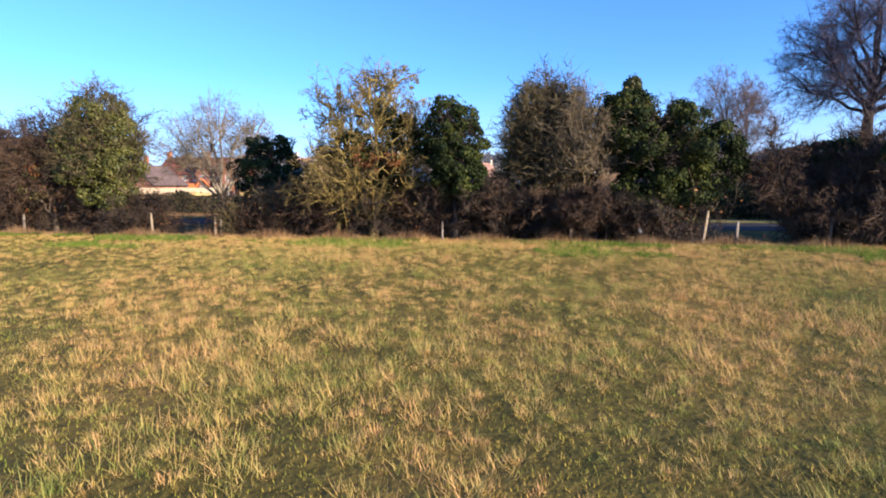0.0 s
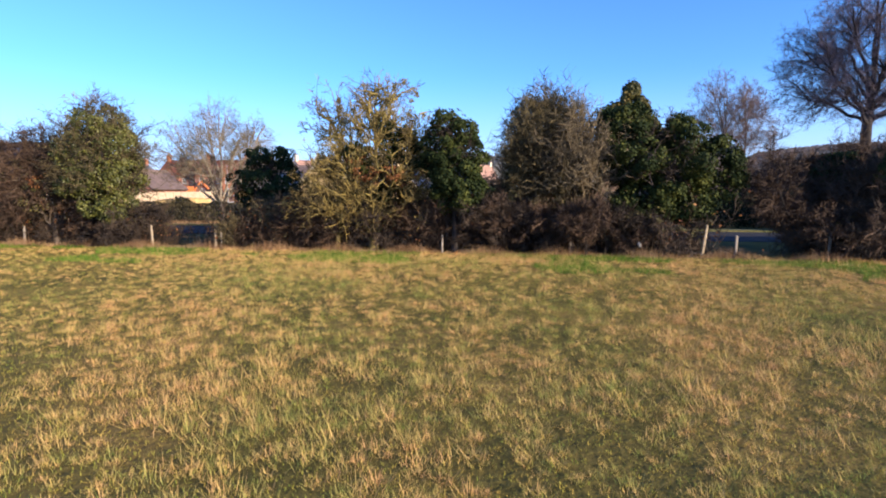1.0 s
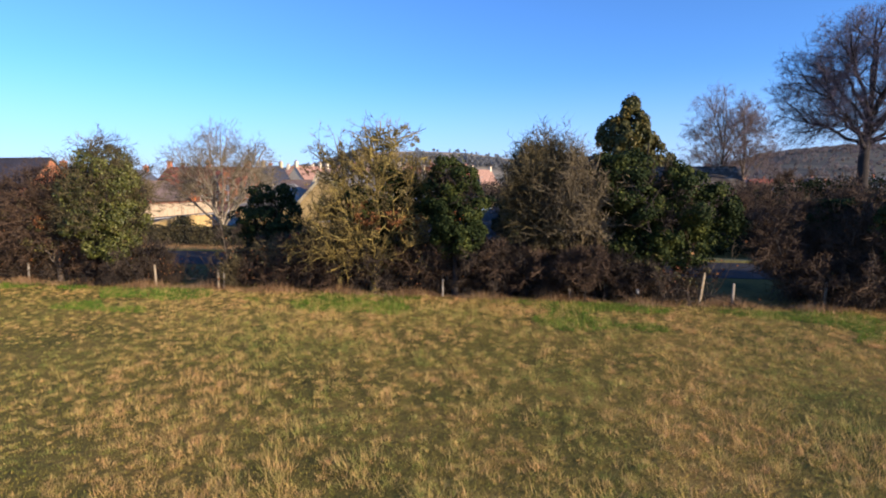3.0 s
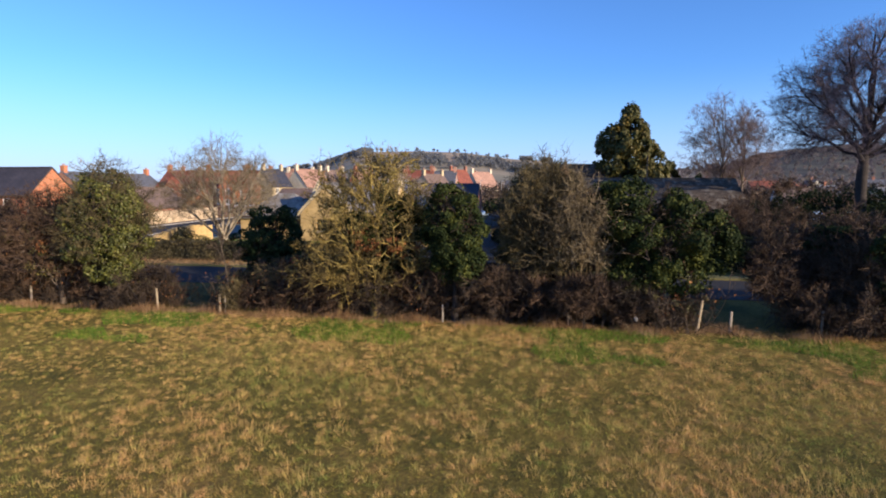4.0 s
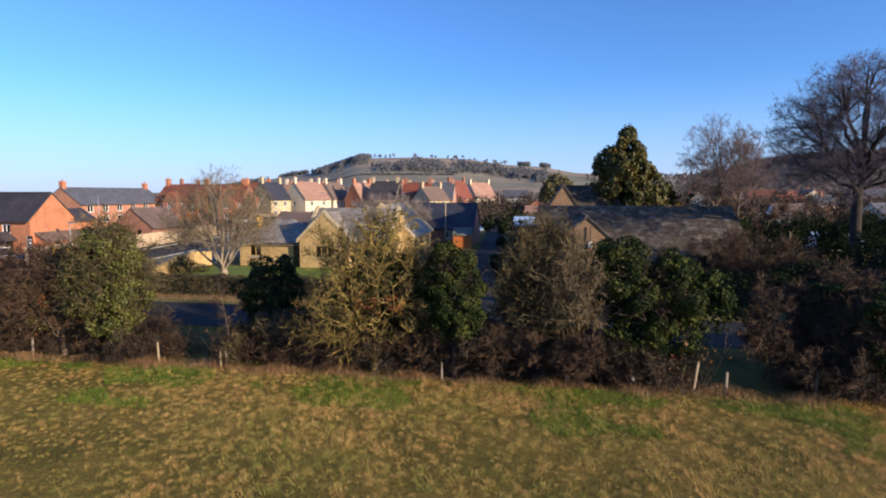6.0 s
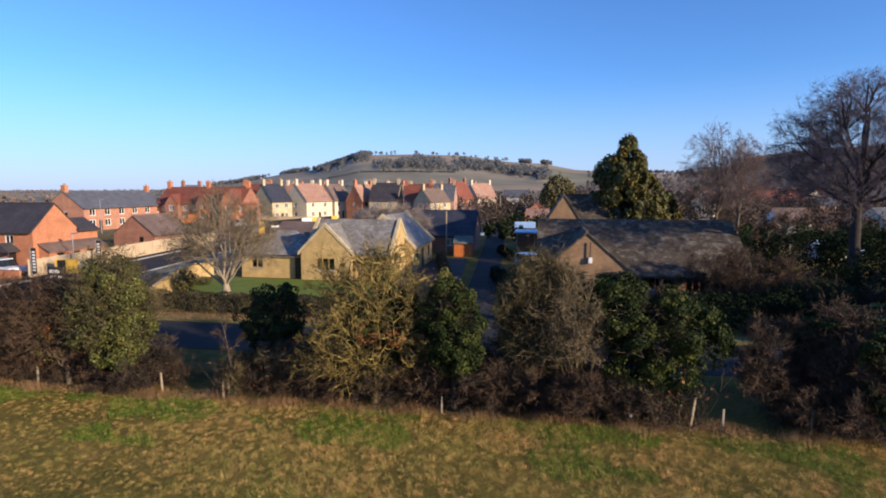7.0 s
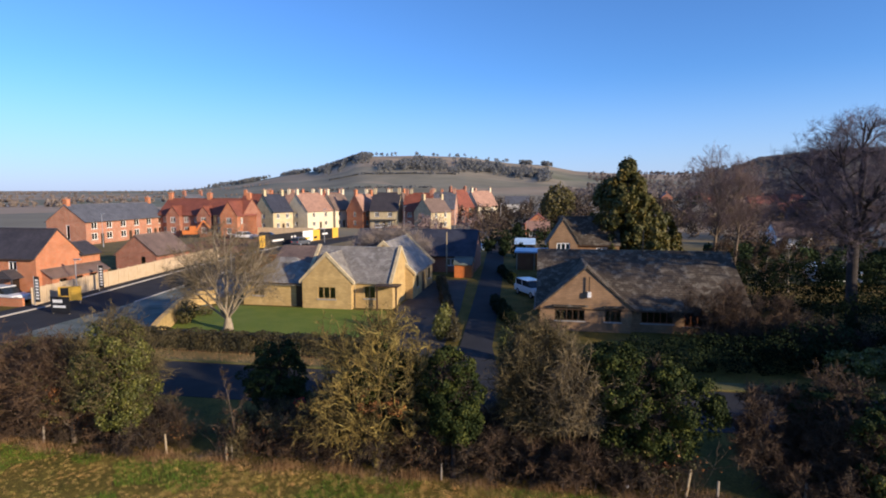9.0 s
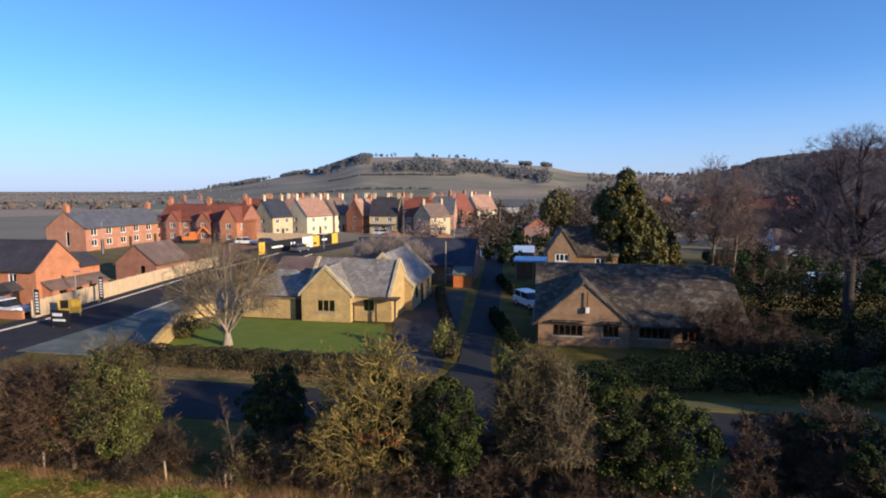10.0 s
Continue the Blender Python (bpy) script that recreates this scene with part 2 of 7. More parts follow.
M_STONE_PALE = coursed("pale_recon_stone", (0.55, 0.46, 0.29), (0.48, 0.4, 0.25), (0.42, 0.36, 0.24), 0.4, 0.16, 0.012)
M_SLATE = slates("blue_grey_slate", (0.10, 0.11, 0.13), (0.15, 0.155, 0.17), (0.05, 0.05, 0.06), 0.35, 0.13)
M_SLATE_NAVY = slates("navy_slate", (0.035, 0.04, 0.06), (0.055, 0.06, 0.08), (0.02, 0.02, 0.03), 0.35, 0.13)
M_SLATE_STONE = slates("stone_slate", (0.26, 0.24, 0.21), (0.2, 0.185, 0.165), (0.09, 0.08, 0.07), 0.4, 0.14, (0.29, 0.275, 0.25))
M_SLATE_OLD = slates("mossy_stone_slate", (0.09, 0.07, 0.052), (0.06, 0.047, 0.036), (0.03, 0.025, 0.02), 0.4, 0.14, (0.16, 0.14, 0.11), 0.95)
M_TILE_RED = slates("red_clay_tile", (0.30, 0.095, 0.055), (0.24, 0.075, 0.045), (0.1, 0.04, 0.03), 0.2, 0.08)
M_TILE_BROWN = slates("brown_tile", (0.23, 0.16, 0.125), (0.18, 0.125, 0.1), (0.08, 0.06, 0.05), 0.25, 0.09)
M_TILE_DARK = slates("dark_grey_tile", (0.05, 0.045, 0.05), (0.075, 0.065, 0.068), (0.025, 0.025, 0.03), 0.3, 0.1)
M_TILE_PINK = slates("pinkish_tile", (0.42, 0.25, 0.18), (0.36, 0.21, 0.15), (0.2, 0.12, 0.09), 0.25, 0.09)
M_WHITE = plain("white_paint", (0.76, 0.76, 0.74), (0.82, 0.82, 0.8), 2, 30, 0.5, 0.05)
M_DARKFRAME = plain("dark_joinery", (0.05, 0.03, 0.02), (0.08, 0.05, 0.03), 4, 40, 0.5, 0.1)
M_WOODFRAME = plain("brown_joinery", (0.19, 0.075, 0.035), (0.25, 0.1, 0.05), 4, 40, 0.5, 0.1)
M_ASPHALT = plain("asphalt", (0.036, 0.037, 0.04), (0.05, 0.05, 0.053), 0.5, 60, 0.92, 0.4, 0.01, spec=0.12)
M_PAVE = plain("concrete_kerb", (0.33, 0.31, 0.29), (0.42, 0.4, 0.37), 1.0, 40, 0.85, 0.2)
M_GRAVEL = plain("gravel_drive", (0.042, 0.04, 0.038), (0.075, 0.071, 0.066), 1.0, 50, 0.9, 0.6, 0.02)
M_LAWN = plain("mown_lawn", (0.12, 0.18, 0.018), (0.17, 0.215, 0.03), 0.6, 25, 0.9, 0.8, 0.03)
M_VERGE = plain("verge_grass", (0.10, 0.115, 0.035), (0.17, 0.15, 0.06), 0.8, 18, 0.9, 0.9, 0.06)
M_FROST = plain("frosted_verge", (0.09, 0.11, 0.09), (0.2, 0.22, 0.19), 0.5, 18, 0.9, 0.7, 0.05)
M_FENCE = plain("new_softwood_fence", (0.5, 0.38, 0.24), (0.58, 0.45, 0.3), 1.2, 25, 0.8, 0.2)
M_POST = plain("weathered_timber", (0.3, 0.23, 0.14), (0.44, 0.35, 0.23), 6, 45, 0.8, 0.5, 0.01)
M_POST_GREY = plain("grey_timber", (0.26, 0.22, 0.17), (0.36, 0.31, 0.25), 6, 45, 0.85, 0.5, 0.01)
M_BLACK = plain("black_panel", (0.014, 0.014, 0.016), (0.022, 0.022, 0.024), 2, 30, 0.5, 0.05)
M_YELLOW = plain("yellow_panel", (0.68, 0.40, 0.05), (0.72, 0.44, 0.07), 2, 30, 0.5, 0.05)
M_ORANGE = plain("orange_stain", (0.50, 0.15, 0.04), (0.6, 0.19, 0.05), 3, 40, 0.7, 0.2)
M_METAL = plain("galvanised_steel", (0.45, 0.46, 0.47), (0.55, 0.56, 0.57), 4, 40, 0.45, 0.05, metal=0.8)
M_RUBBER = plain("tyre_rubber", (0.015, 0.015, 0.016), (0.025, 0.025, 0.026), 5, 60, 0.8, 0.1)
M_CARWHITE = plain("white_car_paint", (0.72, 0.73, 0.74), (0.76, 0.77, 0.78), 2, 20, 0.22, 0.0, spec=0.5)
M_BLUE = plain("pale_blue_sheet", (0.32, 0.5, 0.72), (0.45, 0.6, 0.78), 1, 20, 0.35, 0.1)
M_SOIL = plain("bare_soil", (0.24, 0.11, 0.06), (0.33, 0.17, 0.09), 0.5, 12, 0.95, 0.8, 0.08)
M_RED = plain("red_plastic", (0.55, 0.03, 0.02), (0.62, 0.05, 0.03), 3, 30, 0.5, 0.05)
M_BARK = plain("grey_brown_bark", (0.12, 0.09, 0.065), (0.2, 0.155, 0.11), 5, 40, 0.9, 0.7, 0.02)
M_BARK_PALE = plain("pale_bark", (0.22, 0.18, 0.13), (0.36, 0.3, 0.22), 4, 30, 0.85, 0.6, 0.02)
M_BARK_DARK = plain("dark_oak_bark", (0.026, 0.021, 0.019), (0.05, 0.041, 0.036), 3, 25, 0.9, 0.8, 0.03)
M_TWIG_BROWN = foliage("brown_twigs", [(0.1, (0.014, 0.01, 0.007)), (0.5, (0.038, 0.026, 0.017)), (0.9, (0.115, 0.08, 0.05))], 0.8, 0.8, 0.0)
M_TWIG_LICHEN = foliage("lichened_twigs", [(0.1, (0.04, 0.03, 0.012)), (0.45, (0.105, 0.078, 0.025)), (0.9, (0.35, 0.25, 0.065))], 0.8, 0.85, 0.0)
M_TWIG_PALE = foliage("pale_twigs", [(0.1, (0.085, 0.066, 0.036)), (0.9, (0.22, 0.17, 0.095))], 0.7, 0.8, 0.0)
M_TWIG_GREY = foliage("pinkish_grey_twigs", [(0.1, (0.2, 0.165, 0.135)), (0.9, (0.38, 0.31, 0.26))], 0.7, 0.8, 0.0)
M_TWIG_TAN = foliage("tan_twigs", [(0.1, (0.026, 0.021, 0.009)), (0.45, (0.068, 0.054, 0.023)), (0.9, (0.21, 0.16, 0.07))], 0.7, 0.85, 0.0)
M_TWIG_DARK = foliage("dark_purple_twigs", [(0.1, (0.07, 0.055, 0.066)), (0.9, (0.16, 0.125, 0.14))], 0.5, 0.8, 0.0)
M_TWIG_PURPLE = foliage("purplish_twigs", [(0.1, (0.1, 0.07, 0.065)), (0.9, (0.21, 0.15, 0.14))], 0.5, 0.8, 0.0)
M_TWIG_RED = foliage("reddish_twigs", [(0.1, (0.034, 0.021, 0.012)), (0.9, (0.11, 0.066, 0.037))], 0.5, 0.8, 0.0)
M_IVY = foliage("ivy_leaves", [(0.1, (0.012, 0.021, 0.006)), (0.5, (0.025, 0.037, 0.01)), (0.9, (0.1, 0.11, 0.024))], 0.9, 0.7, 0.15, 0.12)
M_IVY_LIGHT = foliage("light_green_leaves", [(0.1, (0.035, 0.043, 0.012)), (0.5, (0.1, 0.108, 0.024)), (0.9, (0.25, 0.235, 0.05))], 0.9, 0.5, 0.2)
M_LEAF_OLIVE = foliage("olive_leaves", [(0.1, (0.04, 0.038, 0.015)), (0.5, (0.08, 0.07, 0.022)), (0.9, (0.18, 0.145, 0.04))], 0.9, 0.6, 0.2)
M_LEAF_LICHEN = foliage("lichened_spurs", [(0.1, (0.07, 0.055, 0.02)), (0.5, (0.17, 0.135, 0.04)), (0.9, (0.34, 0.26, 0.075))], 0.8, 0.8, 0.15)
M_LEAF_RUST = foliage("rusty_dead_leaves", [(0.1, (0.14, 0.05, 0.02)), (0.5, (0.28, 0.11, 0.035)), (0.9, (0.42, 0.22, 0.07))], 1.2, 0.7, 0.25)
M_DARKGREEN = foliage("dark_evergreen", [(0.1, (0.012, 0.024, 0.01)), (0.5, (0.024, 0.038, 0.014)), (0.9, (0.048, 0.066, 0.024))], 0.9, 0.75, 0.1, 0.08)
M_CONIFER = foliage("golden_green_sprays", [(0.1, (0.042, 0.05, 0.011)), (0.5, (0.075, 0.072, 0.015)), (0.9, (0.19, 0.135, 0.028))], 0.45, 0.6, 0.15)
# Near-black yew green; on the garden screen and lane hedge it paints deep shade.
M_YEW = foliage("dark_shaded_yew_leaves", [(0.1, (0.006, 0.012, 0.006)), (0.9, (0.028, 0.04, 0.016))], 0.9, 0.8, 0.1, 0.05)
M_HEDGE = foliage("clipped_hedge_leaves", [(0.1, (0.02, 0.02, 0.009)), (0.5, (0.05, 0.043, 0.018)), (0.9, (0.1, 0.078, 0.032))], 0.9, 0.65, 0.15)
M_GRASS = grass_material("tussock_grass", [(0.02, (0.22, 0.26, 0.05)), (0.3, (0.44, 0.37, 0.09)), (0.55, (0.68, 0.46, 0.15)), (0.9, (0.7, 0.39, 0.15))])
M_GRASS_GREEN = grass_material("short_green_grass", [(0.05, (0.18, 0.235, 0.028)), (0.5, (0.36, 0.305, 0.044)), (0.95, (0.54, 0.35, 0.075))])
M_LUSH = foliage("lush_green_grass", [(0.1, (0.07, 0.16, 0.01)), (0.9, (0.2, 0.3, 0.025))], 0.5, 0.65, 0.3)
M_STRAW = foliage("dead_straw", [(0.1, (0.18, 0.095, 0.045)), (0.5, (0.32, 0.19, 0.09)), (0.9, (0.5, 0.34, 0.17))], 0.8, 0.75, 0.25)
# Far trees: distance haze is put into these three paled base colours.
M_COPSE = foliage("haze_paled_copse", [(0.1, (0.28, 0.235, 0.21)), (0.5, (0.34, 0.285, 0.24)), (0.9, (0.4, 0.32, 0.26))], 0.02, 0.95, 0.5, 0.05)
M_SCRUB = foliage("haze_paled_scrub", [(0.1, (0.17, 0.15, 0.145)), (0.5, (0.21, 0.18, 0.165)), (0.9, (0.25, 0.21, 0.185))], 0.02, 0.95, 0.5, 0.05)
M_WOODS = foliage("haze_paled_woodland", [(0.1, (0.17, 0.18, 0.185)), (0.5, (0.21, 0.215, 0.21)), (0.9, (0.25, 0.245, 0.225))], 0.02, 0.95, 0.5, 0.05)


def ground_material():
    """Rough pasture near by; beyond the village, fields and downland."""
    ma, nt, b = nodes_of("pasture_and_fields")
    co = position(nt)
    mid, fine, broad = noise_node(nt, co, 0.35, 5), noise_node(nt, co, 9.0, 4), noise_node(nt, co, 0.012, 3)
    near = ramp(nt, mid, [(0.3, (0.07, 0.066, 0.015)), (0.52, (0.16, 0.12, 0.027)), (0.75, (0.27, 0.165, 0.048))])
    near = mixed(nt, 1.0, near, ramp(nt, fine, [(0.3, (0.55, 0.55, 0.55)), (0.7, (1.2, 1.2, 1.2))]), "MULTIPLY")
    vo = nt.nodes.new("ShaderNodeTexVoronoi")
    vo.inputs["Scale"].default_value = 0.0042
    nt.links.new(co, vo.inputs["Vector"])
    sp = nt.nodes.new("ShaderNodeSeparateColor")
    nt.links.new(vo.outputs["Color"], sp.inputs[0])
    fields = ramp(nt, sp.outputs[0], [(0.1, (0.21, 0.2, 0.14)), (0.4, (0.29, 0.25, 0.175)), (0.65, (0.4, 0.3, 0.21)), (0.9, (0.2, 0.2, 0.13))])
    fields = mixed(nt, 1.0, fields, ramp(nt, broad, [(0.3, (0.75, 0.75, 0.75)), (0.7, (1.2, 1.2, 1.2))]), "MULTIPLY")
    xyz = nt.nodes.new("ShaderNodeSeparateXYZ")
    nt.links.new(co, xyz.inputs[0])
    mr = nt.nodes.new("ShaderNodeMapRange")
    mr.inputs["From Min"].default_value, mr.inputs["From Max"].default_value = 95, 150
    nt.links.new(xyz.outputs[1], mr.inputs["Value"])
    # the wooded slope to the east has a dark leaf-littered floor
    east, slope = nt.nodes.new("ShaderNodeMath"), nt.nodes.new("ShaderNodeMapRange")
    east.operation = "MULTIPLY_ADD"
    east.inputs[1].default_value = -0.42
    nt.links.new(xyz.outputs[1], east.inputs[0])
    nt.links.new(xyz.outputs[0], east.inputs[2])
    slope.inputs["From Min"].default_value, slope.inputs["From Max"].default_value = 0, 60
    nt.links.new(east.outputs[0], slope.inputs["Value"])
    fields = mixed(nt, slope.outputs[0], fields, ramp(nt, broad, [(0.35, (0.06, 0.055, 0.045)), (0.65, (0.13, 0.12, 0.085))]))
    nt.links.new(mixed(nt, mr.outputs[0], near, fields), b.inputs["Base Color"])
    b.inputs["Roughness"].default_value, b.inputs["Specular IOR Level"].default_value = 0.95, 0.15
    bumped(nt, b, fine, 0.7, 0.06)
    return ma


M_GROUND = ground_material()


# ---- ground ----
def spread(near_lo, near_hi, step, lo, hi, grow_by=1.12):
    mid = list(np.arange(near_lo, near_hi + 1e-6, step))
    out, s, p = [], step, near_hi
    while p < hi:
        s = min(s * grow_by, 90)
        p += s
        out.append(p)
    back, s, p = [], step, near_lo
    while p > lo:
        s = min(s * grow_by, 90)
        p -= s
        back.append(p)
    return np.array(list(reversed(back)) + mid + out)


def hummocks(x, y):
    """Small swells of the rough pasture, fading out past the fence."""
    z = 0.0 * x
    for k in range(14):
        wl, th = 0.55 + 0.11 * k, 2.399 * k
        z = z + 0.0015 * (wl + 0.6) * np.sin((x * math.cos(th) + y * math.sin(th)) * 6.2832 / wl + 1.7 * k)
    v = x * SA + y * CA
    return z * (1 - smooth(19.5, 21.5, v))


def build_ground():
    gx, gy = spread(-20, 20, 0.3, -4300, 4300), spread(1, 23, 0.25, -900, 4700)
    X, Y = np.meshgrid(gx, gy)
    Z = ground_height(X, Y) + hummocks(X, Y)
    n, m = len(gx), len(gy)
    idx = np.arange(n * m).reshape(m, n)
    quads = np.stack([idx[:-1, :-1], idx[:-1, 1:], idx[1:, 1:], idx[1:, :-1]], -1).reshape(-1, 4)
    me = mesh_from("ground", np.stack([X, Y, Z], -1).reshape(-1, 3), [quads], True)
    tagged(part_mesh("ground", me, M_GROUND), "rough winter pasture running on to fields and downland", "ground", kind="structure")


build_ground()


def strip(name, left, right, z, thick, material, label, category, kind="structure"):
    """A flat slab between two edges given as (u, v) rows of equal length."""
    bm = bmesh.new()
    top, low = [], []
    for (a, b), (c, d) in zip(left, right):
        (x0, y0), (x1, y1) = xy(a, b), xy(c, d)
        top.append((bm.verts.new((x0, y0, z)), bm.verts.new((x1, y1, z))))
        low.append((bm.verts.new((x0, y0, z - thick)), bm.verts.new((x1, y1, z - thick))))
    for i in range(len(top) - 1):
        bm.faces.new((top[i][0], top[i][1], top[i + 1][1], top[i + 1][0]))
        bm.faces.new((low[i][0], top[i][0], top[i + 1][0], low[i + 1][0]))
        bm.faces.new((top[i][1], low[i][1], low[i + 1][1], top[i + 1][1]))
    bm.faces.new((low[0][0], low[0][1], top[0][1], top[0][0]))
    bm.faces.new((top[-1][0], top[-1][1], low[-1][1], low[-1][0]))
    bmesh.ops.recalc_face_normals(bm, faces=bm.faces[:])
    return tagged(part(name, bm, material), label, category, kind=kind)


strip("road", [(-140, 27.6), (120, 27.6)], [(-140, 33.2), (120, 33.2)], GZ + 0.02, 0.2, M_ASPHALT, "dark asphalt country lane in the shade of the hedge", "road")
strip("trim", [(-140, 33.2), (-46, 33.2)], [(-140, 33.4), (-46, 33.4)], GZ + 0.1, 0.3, M_PAVE, "pale concrete kerb along the lane", "kerb")
strip("ground", [(-29, 33.36), (-6.6, 33.36)], [(-29, 35.2), (-6.6, 35.2)], GZ + 0.08, 0.3, M_VERGE, "rough tawny grass verge under the garden hedge", "verge")
strip("ground", [(-2.0, 33.4), (60, 33.4)], [(-2.0, 34.6), (60, 34.6)], GZ + 0.1, 0.3, M_VERGE, "mossy grass verge beside the lane", "verge")
strip("ground", [(-28.2, 37), (-29.6, 42), (-31.4, 46), (-30.4, 50.4)], [(-9.6, 37), (-11.2, 42), (-12.6, 46), (-14.0, 50.4)], GZ + 0.05, 0.2, M_LAWN, "mown green garden lawn before the bungalow", "lawn")
strip("pavement", [(-9.4, 37), (-13.3, 51), (-13.2, 68)], [(-6.6, 37), (-7.3, 52), (-8.9, 70)], GZ + 0.04, 0.2, M_GRAVEL, "grey gravel drive beside the stone bungalow", "drive")
strip("road", [(-6.4, 33.1), (-5.6, 40), (-7.4, 70), (-10.0, 110), (-13, 160)], [(-2.2, 33.1), (-3.3, 40), (-4.6, 70), (-6.9, 110), (-9, 160)], GZ + 0.045, 0.2, M_ASPHALT, "narrow dark asphalt side lane between the gardens", "road")
strip("road", [(-46.5, 33.1), (-46.2, 50), (-49.4, 78), (-50.3, 104), (-46.5, 128), (-42, 150)], [(-38.0, 33.1), (-39.6, 50), (-43.0, 78), (-43.6, 104), (-40, 128), (-34, 148)], GZ + 0.03, 0.2, M_ASPHALT, "new asphalt estate road", "road")
strip("trim", [(-46.7, 36), (-46.4, 50), (-49.6, 78), (-50.5, 104)], [(-46.5, 36), (-46.2, 50), (-49.4, 78), (-50.3, 104)], GZ + 0.14, 0.3, M_PAVE, "pale concrete kerb of the estate road", "kerb")
strip("trim", [(-39.6, 50), (-43.0, 78), (-43.6, 104)], [(-39.4, 50), (-42.8, 78), (-43.4, 104)], GZ + 0.14, 0.3, M_PAVE, "pale concrete kerb of the estate road", "kerb")
strip("pavement", [(-48.6, 36), (-48.2, 50), (-51.4, 78), (-52.2, 104)], [(-46.7, 36), (-46.4, 50), (-49.6, 78), (-50.5, 104)], GZ + 0.12, 0.3, M_ASPHALT, "asphalt footway of the estate road", "pavement")
strip("ground", [(-39.4, 37), (-39.4, 44), (-39.4, 50), (-42.8, 78)], [(-28.4, 37), (-31.1, 44), (-31.9, 52), (-34.5, 78)], GZ + 0.07, 0.3, M_FROST, "frosted grass strip beside the estate road", "verge")
strip("ground", [(-62, 86), (-70, 100), (-74, 118)], [(-53, 84), (-54, 100), (-56, 120)], GZ + 0.06, 0.3, M_SOIL, "bare reddish soil of the building site", "soil")
strip("ground", [(-36, 128), (-34, 150)], [(-16, 128), (-16, 150)], GZ + 0.06, 0.3, M_SOIL, "bare orange soil of the building site", "soil")


# ---- plants: growth ----
def tubes(P, R, sides):
    """Tapered tubes along polylines P (n,k,3) with radii R (n,k)."""
    n, k, _ = P.shape
    T = np.gradient(P, axis=1)
    T /= np.linalg.norm(T, axis=2, keepdims=True) + 1e-9
    ref = np.where(np.abs(T[:, :1, 2:3]) > 0.8, np.array([1.0, 0, 0]), np.array([0, 0, 1.0]))
    A1 = np.cross(T, np.broadcast_to(ref, T.shape))
    A1 /= np.linalg.norm(A1, axis=2, keepdims=True) + 1e-9
    A2 = np.cross(T, A1)
    ang = np.arange(sides) * 2 * np.pi / sides
    V = P[:, :, None, :] + R[:, :, None, None] * (np.cos(ang)[None, None, :, None] * A1[:, :, None, :] + np.sin(ang)[None, None, :, None] * A2[:, :, None, :])
    idx = np.arange(n * k * sides).reshape(n, k, sides)
    nxt = np.roll(idx, -1, axis=2)
    F = np.stack([idx[:, :-1], nxt[:, :-1], nxt[:, 1:], idx[:, 1:]], -1).reshape(-1, 4)
    return V.reshape(-1, 3), F


def unit(a):
    return a / (np.linalg.norm(a, axis=-1, keepdims=True) + 1e-9)


def grow(rng, base, heading, length, radius, levels):
    """Branching growth, level by level. Returns rows of (points, radii, sides)."""
    out = []
    for i, L in enumerate(levels):
        n, k = len(base), L.get("seg", 4)
        P = np.zeros((n, k + 1, 3))
        P[:, 0] = base
        d = unit(heading)
        for j in range(k):
            d = unit(d + L.get("wander", 0.2) * rng.normal(size=(n, 3)) + np.array([0, 0, L.get("up", 0.0)]))
            P[:, j + 1] = P[:, j] + d * (length / k)[:, None]
        R = radius[:, None] * np.linspace(1, L.get("tip", 0.35), k + 1)[None]
        out.append((P, R, L.get("sides", 3)))
        if i + 1 == len(levels):
            break
        m = L["n"]
        par = np.repeat(np.arange(n), m)
        t = L.get("start", 0.25) + (1 - L.get("start", 0.25)) * rng.random(n * m) ** 0.8
        f = t * k
        lo = np.minimum(f.astype(int), k - 1)
        w = (f - lo)[:, None]
        pos = P[par, lo] * (1 - w) + P[par, lo + 1] * w
        tang = unit(P[par, lo + 1] - P[par, lo])
        perp = unit(np.cross(tang, rng.normal(size=(n * m, 3))))
        an = np.radians(rng.uniform(*L.get("angle", (30, 65)), n * m))[:, None]
        heading = np.cos(an) * tang + np.sin(an) * perp
        length_new = length[par] * L.get("ratio", 0.5) * rng.uniform(0.6, 1.25, n * m) * (1.15 - 0.5 * t)
        radius = np.maximum(radius[par] * L.get("thin", 0.5) * (1 - 0.5 * t), L.get("least", 0.004))
        base, length = pos, length_new
    return out


def tubes_mesh(name, rows, fit=None):
    V, F, off = [], [], 0
    for P, R, s in rows:
        if fit is not None:
            P = fit(P)
        v, f = tubes(P, R, s)
        V.append(v)
        F.append(f + off)
        off += len(v)
    return mesh_from(name, np.concatenate(V), [np.concatenate(F)], False)


def leaves_mesh(name, rng, pos, nrm, size, long=1.25, droop=0.3, tilt=0.5):
    """Kite-shaped leaves, folded along the midrib."""
    n = len(pos)
    nrm = unit(nrm + tilt * rng.normal(size=(n, 3)))
    down = np.array([0, 0, -1.0]) * droop + rng.normal(size=(n, 3)) * 0.6
    t = unit(down - nrm * np.sum(down * nrm, 1, keepdims=True))
    s = np.cross(nrm, t)
    sz = (size * rng.uniform(0.65, 1.35, n))[:, None]
    V = np.stack([pos - t * sz * 0.5 * long, pos + s * sz * 0.5 - nrm * sz * 0.12, pos + t * sz * 0.5 * long, pos - s * sz * 0.5 - nrm * sz * 0.12], 1)
    idx = np.arange(n * 4).reshape(n, 4)
    F = np.concatenate([idx[:, [0, 1, 2]], idx[:, [0, 2, 3]]])
    return mesh_from(name, V.reshape(-1, 3), [F])


